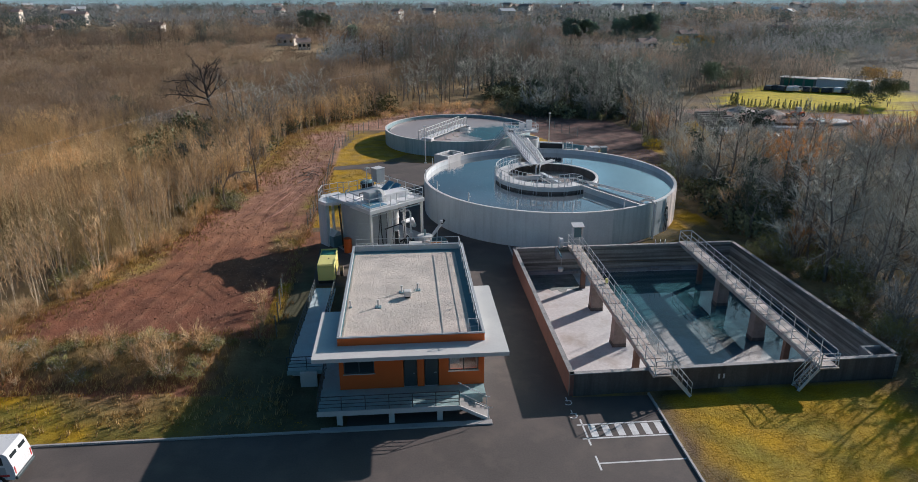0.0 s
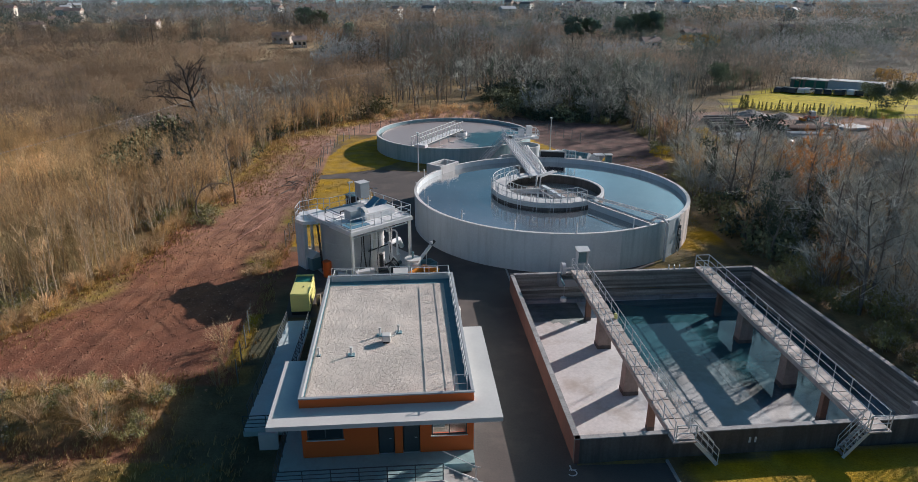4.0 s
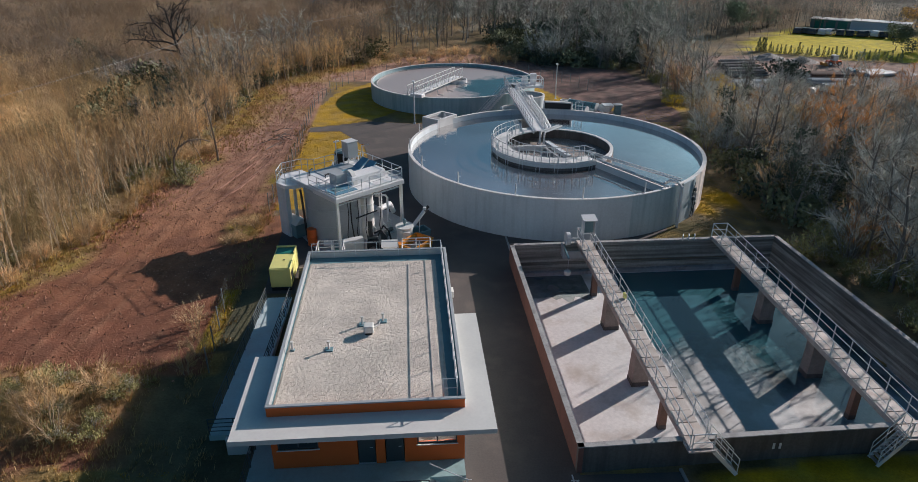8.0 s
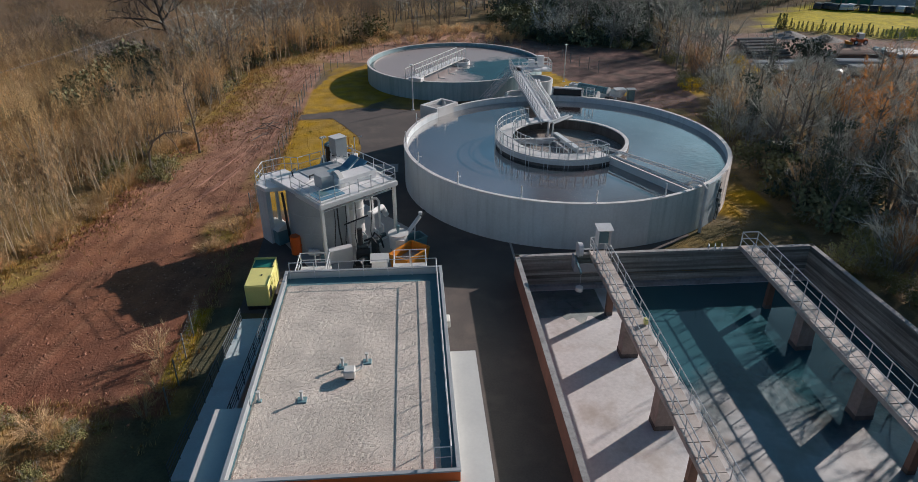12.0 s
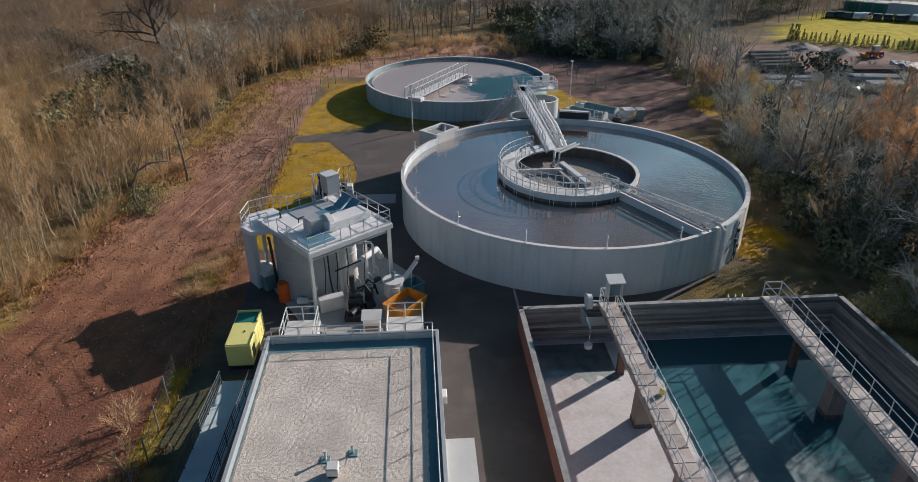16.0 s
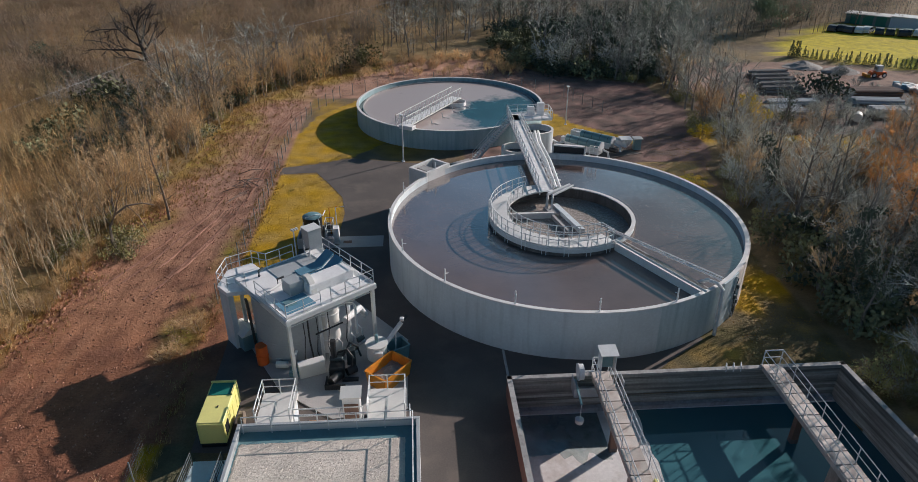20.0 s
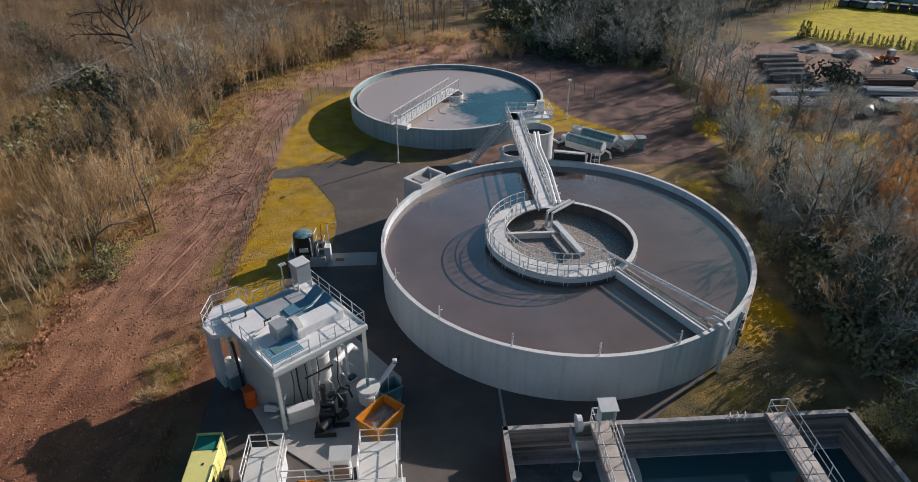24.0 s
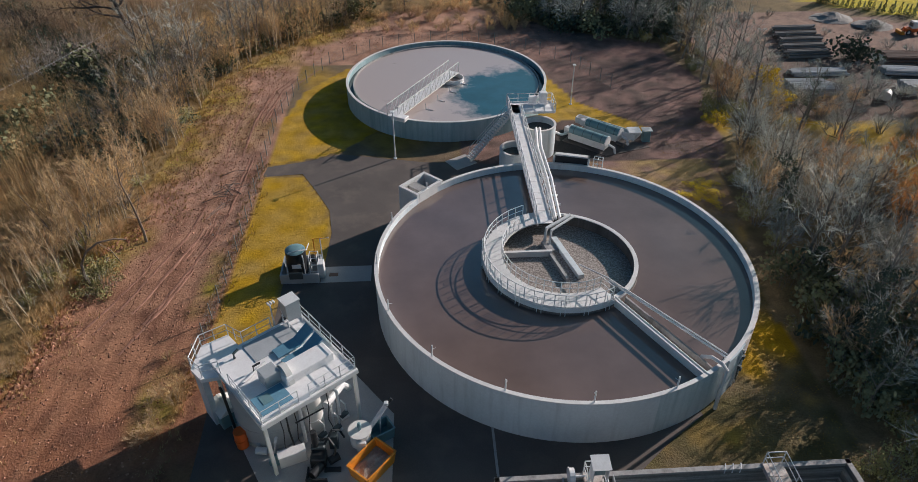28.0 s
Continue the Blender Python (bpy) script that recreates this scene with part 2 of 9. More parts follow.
BARK = mat("grey_bark", (0.23, 0.21, 0.185), 0.9, var=0.3, scale=0.8, rnd=0.3, spec=0.2)
DARK_BARK = mat("dark_bark", (0.085, 0.075, 0.068), 0.9, var=0.3, scale=0.8, spec=0.2)
TWIG_PALE = mat("pale_twig", (0.60, 0.43, 0.245), 0.9, var=0.35, scale=0.06, fine=0.7, bump=0, rnd=0.25, spec=0.2, thin=0.3)
TWIG = mat("grey_twig", (0.52, 0.515, 0.445), 0.9, var=0.4, scale=0.05, fine=0.6, bump=0, rnd=0.3, spec=0.2)
TWIG_COOL = mat("lichen_twig", (0.36, 0.385, 0.36), 0.9, var=0.4, scale=0.03, fine=0.4, bump=0, rnd=0.35, spec=0.2)
TWIG_RUST = mat("rust_leaf", (0.50, 0.265, 0.105), 0.85, var=0.35, scale=0.1, fine=0.9, bump=0, rnd=0.2, spec=0.2, thin=0.4)
LEAF_DARK = mat("evergreen_leaf", (0.115, 0.145, 0.105), 0.7, var=0.4, scale=0.15, fine=1.2, bump=0, rnd=0.3, spec=0.06)
TWIG_GOLD = mat("ochre_twig", (0.70, 0.505, 0.255), 0.9, var=0.35, scale=0.1, fine=0.9, bump=0, rnd=0.25, spec=0.2, thin=0.3)
LEAF_OLIVE = mat("olive_leaf", (0.215, 0.22, 0.12), 0.75, var=0.45, scale=0.2, fine=1.2, bump=0, rnd=0.35, spec=0.06)
TWIG_OLIVE = mat("olive_twig", (0.33, 0.25, 0.125), 0.9, var=0.4, scale=0.1, fine=0.9, bump=0, rnd=0.25, spec=0.2)
HEDGE_LEAF = mat("hedge_leaf", (0.27, 0.29, 0.13), 0.8, var=0.4, scale=0.4, fine=2.0, bump=0, rnd=0.3, spec=0.2)
LEAF_YELLOW = mat("gorse_flower", (0.80, 0.56, 0.03), 0.85, var=0.35, scale=0.3, fine=1.5, bump=0, rnd=0.15, spec=0.2)
FAR_TAN = mat("far_tan_twig", (0.35, 0.26, 0.175), 0.95, var=0.35, scale=0.03, fine=0.25, bump=0, rnd=0.2, spec=0.1, thin=0.45)
FAR_GREY = mat("far_grey_twig", (0.27, 0.215, 0.165), 0.95, var=0.35, scale=0.03, fine=0.25, bump=0, rnd=0.25, spec=0.1, thin=0.45)
FAR_COOL = mat("far_cool_twig", (0.155, 0.155, 0.138), 0.95, var=0.35, scale=0.03, fine=0.25, bump=0, rnd=0.25, spec=0.1, thin=0.45)
# Twigs of distant woods with blue haze mixed into their colour.
FAR_HAZE = mat("far_hazed_twig", (0.245, 0.26, 0.265), 0.95, var=0.35, scale=0.03, fine=0.25, bump=0, rnd=0.25, spec=0.1, thin=0.45)
FAR_BROWN = mat("far_dark_twig", (0.135, 0.112, 0.092), 0.95, var=0.35, scale=0.05, fine=0.3, bump=0, rnd=0.35, spec=0.1, thin=0.3)
FAR_DARK = mat("far_evergreen", (0.13, 0.155, 0.135), 0.9, var=0.35, scale=0.03, fine=0.25, bump=0, rnd=0.3, spec=0.1, thin=0.4)
PINE_LEAF = mat("pine_needles", (0.22, 0.27, 0.19), 0.75, var=0.4, scale=0.2, fine=1.2, bump=0, rnd=0.3, spec=0.06)
LEAF_GOLD = mat("golden_leaf", (0.66, 0.45, 0.11), 0.8, var=0.3, scale=0.2, fine=1, bump=0, rnd=0.2, spec=0.2)
BRAMBLE = mat("bramble_leaf", (0.31, 0.285, 0.115), 0.85, var=0.45, scale=0.2, fine=1.4, bump=0, rnd=0.3, spec=0.2)

# Hill colour with the blue-grey of haze in it.
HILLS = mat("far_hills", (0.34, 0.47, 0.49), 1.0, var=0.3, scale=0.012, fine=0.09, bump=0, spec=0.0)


def glass_mat(name, color, rough):
    m = bpy.data.materials.new(name)
    m.use_nodes = True
    bs = m.node_tree.nodes["Principled BSDF"]
    bs.inputs["Base Color"].default_value, bs.inputs["Roughness"].default_value = (*color, 1), rough
    bs.inputs["Specular IOR Level"].default_value = 0.8
    return m


# Both slab colours carry the teal tint of the shade lying on them.
SLAB_TEAL = mat("shade_teal_slab", (0.35, 0.49, 0.485), 0.6, var=0.15, scale=0.5, fine=8, stain=(0.20, 0.23, 0.22), amount=0.5)
PALE_SLAB = mat("pale_slab", (0.58, 0.68, 0.68), 0.65, var=0.12, scale=0.5, fine=8, stain=(0.45, 0.47, 0.47), amount=0.4)
GLASS = glass_mat("window_glass", (0.03, 0.04, 0.045), 0.05)
CLEAR_GLASS = glass_mat("clear_glass", (0.95, 0.97, 0.97), 0.02)
CLEAR_GLASS.node_tree.nodes["Principled BSDF"].inputs["Transmission Weight"].default_value = 1.0


def water_mat(name, body, rough, ripple, patch=None, edge=(0.5, 0.6), scale=0.12, pools=(), dull=0.75, ior=1.7):
    m = bpy.data.materials.new(name)
    m.use_nodes = True
    nt = m.node_tree
    bs = nt.nodes["Principled BSDF"]
    pos = nt.nodes.new("ShaderNodeNewGeometry").outputs["Position"]
    n = noise_node(nt, pos, 0.35, 4)
    col = mixed(nt, ramp(nt, n, 0.3, 0.7), tuple(c * 0.8 for c in body), tuple(c * 1.2 for c in body))
    bs.inputs["Roughness"].default_value = rough
    if patch:
        f = noise_node(nt, pos, scale, 6, 0.6)
        for x, y, rx, ry in pools:
            mp = nt.nodes.new("ShaderNodeMapping")
            mp.inputs["Location"].default_value, mp.inputs["Scale"].default_value = (-x / rx, -y / ry, 0), (1 / rx, 1 / ry, 0)
            nt.links.new(pos, mp.inputs["Vector"])
            ln = nt.nodes.new("ShaderNodeVectorMath")
            ln.operation = "LENGTH"
            nt.links.new(mp.outputs[0], ln.inputs[0])
            f = maths(nt, "SUBTRACT", f, maths(nt, "MAXIMUM", maths(nt, "SUBTRACT", 1.0, ln.outputs["Value"]), 0.0))
        f = ramp(nt, f, *edge)
        col = mixed(nt, f, col, patch)
        rr = nt.nodes.new("ShaderNodeMapRange")
        rr.inputs["To Min"].default_value, rr.inputs["To Max"].default_value = rough, dull
        nt.links.new(f, rr.inputs["Value"])
        nt.links.new(rr.outputs["Result"], bs.inputs["Roughness"])
    nt.links.new(col, bs.inputs["Base Color"])
    bs.inputs["IOR"].default_value = ior
    b = nt.nodes.new("ShaderNodeBump")
    b.inputs["Strength"].default_value, b.inputs["Distance"].default_value = ripple, 0.02
    nt.links.new(maths(nt, "ADD", noise_node(nt, stretched(nt, pos, 1.0, 2.2, 1.0), 1.6, 4), maths(nt, "MULTIPLY", noise_node(nt, pos, 0.22, 2), 2.0)), b.inputs["Height"])
    nt.links.new(b.outputs[0], bs.inputs["Normal"])
    return m



def tank_water(name, body, gain):
    """Opaque brown water: a dull body under a rippled reflecting surface."""
    m = bpy.data.materials.new(name)
    m.use_nodes = True
    nt = m.node_tree
    pos = nt.nodes.new("ShaderNodeNewGeometry").outputs["Position"]
    dull, top, both = nt.nodes.new("ShaderNodeBsdfDiffuse"), nt.nodes.new("ShaderNodeBsdfGlossy"), nt.nodes.new("ShaderNodeMixShader")
    n = ramp(nt, noise_node(nt, pos, 0.3, 4.0), 0.3, 0.7)
    nt.links.new(mixed(nt, n, tuple(c * 0.88 for c in body), tuple(c * 1.12 for c in body)), dull.inputs[0])
    top.inputs["Roughness"].default_value = 0.035
    b = nt.nodes.new("ShaderNodeBump")
    b.inputs["Strength"].default_value, b.inputs["Distance"].default_value = 0.35, 0.02
    calm = ramp(nt, noise_node(nt, pos, 0.12, 3.0), 0.42, 0.62)
    fine = maths(nt, "MULTIPLY", noise_node(nt, stretched(nt, pos, 1.0, 2.6, 1.0), 2.4, 4.0), maths(nt, "ADD", maths(nt, "MULTIPLY", calm, 1.3), 0.25))
    nt.links.new(maths(nt, "ADD", fine, maths(nt, "MULTIPLY", noise_node(nt, pos, 0.25, 2.0), 1.6)), b.inputs["Height"])
    nt.links.new(b.outputs[0], top.inputs["Normal"])
    gloss = nt.nodes.new("ShaderNodeFresnel")
    gloss.inputs["IOR"].default_value = 1.33
    nt.links.new(b.outputs[0], gloss.inputs["Normal"])
    nt.links.new(maths(nt, "MINIMUM", maths(nt, "MULTIPLY", gloss.outputs[0], gain), 1.0), both.inputs[0])
    nt.links.new(dull.outputs[0], both.inputs[1])
    nt.links.new(top.outputs[0], both.inputs[2])
    nt.links.new(both.outputs[0], nt.nodes["Material Output"].inputs["Surface"])
    return m


WATER_TANK = tank_water("aeration_water", (0.165, 0.118, 0.10), 4.5)
WATER_FOAM = water_mat("foaming_water", (0.15, 0.115, 0.09), 0.45, 1.0, (0.50, 0.45, 0.40), (0.40, 0.66), 6.5)
WATER_SETTLED = water_mat("scummy_water", (0.03, 0.10, 0.125), 0.05, 0.12, (0.50, 0.425, 0.395), (0.10, 0.34), 0.35, ((8.0, 84.4, 10.5, 11.0),), 0.16)
WATER_CLEAR = water_mat("settled_water", (0.012, 0.03, 0.035), 0.05, 0.08)


def thin_water(name, shallow, deep, turbid, y0, y1):
    """Standing water over a pale floor that falls away from y0 to y1: clear where shallow, teal where deep."""
    m = bpy.data.materials.new(name)
    m.use_nodes = True
    nt = m.node_tree
    pos = nt.nodes.new("ShaderNodeNewGeometry").outputs["Position"]
    sep = nt.nodes.new("ShaderNodeSeparateXYZ")
    nt.links.new(pos, sep.inputs[0])
    depth = ramp(nt, maths(nt, "ADD", sep.outputs[1], maths(nt, "MULTIPLY", maths(nt, "SUBTRACT", noise_node(nt, pos, 0.22, 5.0, 0.6), 0.5), 15.0)), y0, y1)
    clear, silt, top = nt.nodes.new("ShaderNodeBsdfTransparent"), nt.nodes.new("ShaderNodeBsdfDiffuse"), nt.nodes.new("ShaderNodeBsdfGlossy")
    nt.links.new(mixed(nt, depth, shallow, deep), clear.inputs[0])
    silt.inputs[0].default_value = (*turbid, 1)
    top.inputs["Roughness"].default_value = 0.03
    b = nt.nodes.new("ShaderNodeBump")
    b.inputs["Strength"].default_value, b.inputs["Distance"].default_value = 0.06, 0.02
    nt.links.new(noise_node(nt, pos, 1.3, 3.0), b.inputs["Height"])
    nt.links.new(b.outputs[0], top.inputs["Normal"])
    gloss = nt.nodes.new("ShaderNodeFresnel")
    gloss.inputs["IOR"].default_value = 1.33
    body, whole = nt.nodes.new("ShaderNodeMixShader"), nt.nodes.new("ShaderNodeMixShader")
    nt.links.new(maths(nt, "ADD", maths(nt, "MULTIPLY", depth, 0.6), 0.03), body.inputs[0])
    nt.links.new(clear.outputs[0], body.inputs[1])
    nt.links.new(silt.outputs[0], body.inputs[2])
    nt.links.new(maths(nt, "MINIMUM", maths(nt, "MULTIPLY", gloss.outputs[0], 2.6), 1.0), whole.inputs[0])
    nt.links.new(body.outputs[0], whole.inputs[1])
    nt.links.new(top.outputs[0], whole.inputs[2])
    nt.links.new(whole.outputs[0], nt.nodes["Material Output"].inputs["Surface"])
    return m


PUDDLE = thin_water("puddle", (0.92, 0.97, 0.99), (0.05, 0.18, 0.22), (0.072, 0.175, 0.205), 12.0, 18.0)
FILM = thin_water("film", (0.80, 0.87, 0.89), (0.62, 0.74, 0.76), (0.20, 0.24, 0.24), 24.0, 28.0)


# ---- building tools ----
class Form:
    """Collects vertices and faces of one mesh, in metres of the world."""

    def __init__(self):
        self.v, self.f = [], []

    def add(self, v, f):
        n = len(self.v)
        self.v += [tuple(p) for p in v]
        self.f += [tuple(i + n for i in q) for q in f]
        return self

    def box(self, x0, y0, z0, x1, y1, z1, b=0.0):
        """A box, with its edges chamfered by b."""
        if b <= 0:
            v = [(x, y, z) for z in (z0, z1) for x, y in ((x0, y0), (x1, y0), (x1, y1), (x0, y1))]
            return self.add(v, [(3, 2, 1, 0), (4, 5, 6, 7), (0, 1, 5, 4), (1, 2, 6, 5), (2, 3, 7, 6), (3, 0, 4, 7)])
        rings = []
        for z, k in ((z0, b), (z0 + b, 0), (z1 - b, 0), (z1, b)):
            c = b + k
            rings.append([(x0 + c, y0 + k, z), (x1 - c, y0 + k, z), (x1 - k, y0 + c, z), (x1 - k, y1 - c, z),
                          (x1 - c, y1 - k, z), (x0 + c, y1 - k, z), (x0 + k, y1 - c, z), (x0 + k, y0 + c, z)])
        return self.loft(rings)

    def loft(self, rings, caps=True):
        n = len(rings[0])
        v = [p for r in rings for p in r]
        f = [(k * n + i, k * n + (i + 1) % n, (k + 1) * n + (i + 1) % n, (k + 1) * n + i) for k in range(len(rings) - 1) for i in range(n)]
        if caps:
            f += [tuple(reversed(range(n))), tuple(range((len(rings) - 1) * n, len(rings) * n))]
        return self.add(v, f)

    def prism(self, poly, z0, z1):
        return self.loft([[(x, y, z0) for x, y in poly], [(x, y, z1) for x, y in poly]])

    def tube(self, pts, r, n=6, r1=None):
        """A round bar through the points, from radius r to r1."""
        pts = [Vector(p) for p in pts]
        r1 = r if r1 is None else r1
        rings = []
        for i, p in enumerate(pts):
            d = (pts[min(i + 1, len(pts) - 1)] - pts[max(i - 1, 0)]).normalized()
            a = d.orthogonal().normalized() if abs(d.z) > 0.9 else d.cross(Vector((0, 0, 1))).normalized()
            c = d.cross(a)
            q = r + (r1 - r) * i / max(1, len(pts) - 1)
            rings.append([p + (a * math.cos(t) + c * math.sin(t)) * q for t in (math.tau * k / n for k in range(n))])
        return self.loft(rings)

    def beam(self, p, q, w, h):
        """A square bar from p to q, w wide and h high."""
        p, q = Vector(p), Vector(q)
        d = (q - p).normalized()
        a = (d.cross(Vector((0, 0, 1))) if abs(d.z) < 0.95 else Vector((1, 0, 0))).normalized()
        c = a.cross(d)
        k = [a * x * w / 2 + c * y * h / 2 for x, y in ((-1, -1), (1, -1), (1, 1), (-1, 1))]
        return self.loft([[p + o for o in k], [q + o for o in k]])

    def wall_ring(self, cx, cy, r0, r1, z0, z1, a0=0.0, a1=360.0, n=96):
        """A curved wall between two radii, from one angle to another (degrees)."""
        full = a1 - a0 >= 359.9
        k = n if full else n + 1
        at = [radians(a0 + (a1 - a0) * i / n) for i in range(k)]
        v = []
        for t in at:
            c, s = math.cos(t), math.sin(t)
            v += [(cx + r0 * c, cy + r0 * s, z0), (cx + r1 * c, cy + r1 * s, z0), (cx + r1 * c, cy + r1 * s, z1), (cx + r0 * c, cy + r0 * s, z1)]
        f = []
        for i in range(n):
            j = (i + 1) % k
            f += [(4 * i + e, 4 * j + e, 4 * j + (e + 1) % 4, 4 * i + (e + 1) % 4) for e in range(4)]
        if not full:
            f += [(0, 1, 2, 3), (4 * n + 3, 4 * n + 2, 4 * n + 1, 4 * n)]
        return self.add(v, f)

    def disc(self, cx, cy, r, z, n=96):
        return self.add([(cx + r * math.cos(math.tau * i / n), cy + r * math.sin(math.tau * i / n), z) for i in range(n)], [tuple(range(n))])

    def turned(self, x, y, degrees, z=0.0):
        """The whole form turned about its origin and set down at x, y."""
        c, s = math.cos(radians(degrees)), math.sin(radians(degrees))
        self.v = [(x + c * a - s * b, y + s * a + c * b, z + k) for a, b, k in self.v]
        return self

    def mesh(self, name, material, smooth=False):
        me = bpy.data.meshes.new(name)
        me.from_pydata(self.v, [], self.f)
        me.materials.append(material)
        if smooth:
            me.polygons.foreach_set("use_smooth", [True] * len(me.polygons))
            me.set_sharp_from_angle(angle=radians(35))
        me.update()
        return me


BASE = {}


def thing(name, at, label, category, group="", kind=""):
    ob = new(name)
    ob.location = at
    ob.empty_display_size = 0.2
    BASE[ob] = Vector(at)
    return tagged(ob, label, category, group, kind)


def part(name, form, material, parent, label="", smooth=False):
    """Links a form, given in metres of the world, as one mesh under a thing or a part."""
    base = BASE[parent]
    form.v = [(x - base.x, y - base.y, z - base.z) for x, y, z in form.v]
    ob = new(name, form.mesh(name, material, smooth))
    ob.parent = parent
    BASE[ob] = base
    return tagged(ob, label)


def solid(name, form, material, label="", category="", kind="", smooth=False, group=""):
    ob = new(name, form.mesh(name, material, smooth))
    BASE[ob] = Vector((0, 0, 0))
    return tagged(ob, label, category, group, kind)


def railing(parent, pts, height=1.1, material=None, mid=1, step=1.6, r=0.028, kick=False, name="railing"):
    """Posts, top rail and middle rails along a line of deck points, as parts."""
    material = material or GALV
    r *= 1.35
    pts = [Vector(p) for p in pts]
    rails = [height] + [height * (k + 1) / (mid + 1) for k in range(mid)]
    for h in rails:
        part("top_rail" if h == height else "mid_rail", Form().tube([p + Vector((0, 0, h)) for p in pts], r if h == height else r * 0.8, 5), material, parent)
    if kick:
        f = Form()
        for a, b in zip(pts, pts[1:]):
            f.beam(a + Vector((0, 0, 0.08)), b + Vector((0, 0, 0.08)), 0.012, 0.14)
        part("toe_board", f, material, parent)
    last = None
    for a, b in zip(pts, pts[1:]):
        n = max(1, round((b - a).length / step))
        for i in range(n + 1):
            p = a.lerp(b, i / n)
            if last is None or (p - last).length > 0.3:
                part("post", Form().tube([p, p + Vector((0, 0, height))], r, 5), material, parent)
                last = p


# ---- ground, road, pavement ----
def inside(poly, x, y):
    hit = False
    for (xa, ya), (xb, yb) in zip(poly, poly[1:] + poly[:1]):
        if (ya > y) != (yb > y) and x < (xb - xa) * (y - ya) / (yb - ya) + xa:
            hit = not hit
    return hit


def along(line, y):
    """x of a line of (y, x) points at y."""
    return float(np.interp(y, [p[0] for p in line], [p[1] for p in line]))


WOODS_LEFT = [(-60, -62), (0, -50), (17, -45), (40, -37), (55, -36.5), (60, -34), (95, -33), (104, -28), (114, -20), (123, -12), (128, 4)]
WOODS_RIGHT = [(-60, 30), (0, 27), (30, 25.5), (45, 25), (67, 29.5), (92, 35), (106, 33), (112, 20), (128, 4)]
FENCE = [(-21.4, 15.0), (-22.4, 25.0), (-22.2, 41.5), (-21.9, 50.7), (-21.9, 60.3), (-22.2, 71.0), (-22.4, 82.0), (-21.0, 92.0), (-17.6, 100.6), (-10.0, 107.0), (0.0, 109.0), (10.0, 106.5), (18.0, 99.0), (23.0, 88.0)]
LAWN_A = [(-21.6, 68.6), (-17.6, 69.0), (-16.0, 66.0), (-14.2, 62.0), (-13.6, 58.0), (-13.8, 53.0), (-17.2, 53.0), (-17.2, 42.0), (-21.6, 42.0)]
LAWN_B = [(-21.8, 71.5), (-18.0, 72.4), (-13.8, 74.0), (-9.0, 80.0), (3.0, 82.0), (11.0, 80.0), (15.3, 81.0), (19.5, 78.0), (23.4, 76.6), (23.6, 78.2), (20.5, 82.0), (16.4, 86.0), (13.5, 95.0), (6.0, 103.5), (-6.0, 104.0), (-15.0, 98.5), (-20.0, 91.0), (-21.9, 82.0)]
LAWN_C = [(5.6, -12.0), (5.6, 4.3), (23.5, 4.9), (24.5, -2.0), (21.0, -12.0)]
LAWN_D = [(-62.0, 2.2), (-17.0, 2.2), (-20.0, 6.0), (-27.0, 7.0), (-40.0, 8.0), (-62.0, 9.0)]
MEADOWS = [[(66, 126), (73, 139), (92, 156), (106, 150), (122, 136), (112, 118), (92, 108.5)], [(92, 96), (128, 92), (135, 118), (104, 112)]]
YARD = [(40, 120), (36, 88), (46, 78), (90, 80), (96, 104), (66, 120)]
ASPHALT_EDGE = [(-62, -60), (5.4, -60), (5.4, 4.4), (0.1, 4.6), (0.1, 29.0), (9.0, 29.2), (12.2, 31.9), (15.5, 34.2), (8.5, 70.0), (-4.0, 71.2), (-8.0, 72.2), (-13.8, 73.6), (-18.0, 72.0), (-21.9, 71.1),
                (-21.9, 69.0), (-17.6, 69.4), (-15.9, 66.2), (-13.9, 62.0), (-13.3, 58.0), (-13.5, 52.7), (-16.9, 52.7), (-16.9, 42.0), (-20.2, 37.0), (-19.8, 25.0), (-15.0, 24.6), (-15.0, 2.1), (-62, 2.1)]

RED_EARTH, DARK_EARTH, LAWN, DRY_GRASS, LITTER, FIELD = (0.345, 0.160, 0.078), (0.19, 0.09, 0.056), (0.47, 0.285, 0.008), (0.38, 0.265, 0.11), (0.18, 0.135, 0.085), (0.53, 0.43, 0.02)
OLIVE, PLUM, PLUM_DARK = (0.30, 0.24, 0.03), (0.27, 0.168, 0.138), (0.13, 0.095, 0.08)


def blend(a, b, t):
    t = min(1, max(0, t))
    return tuple(p + (q - p) * t for p, q in zip(a, b))


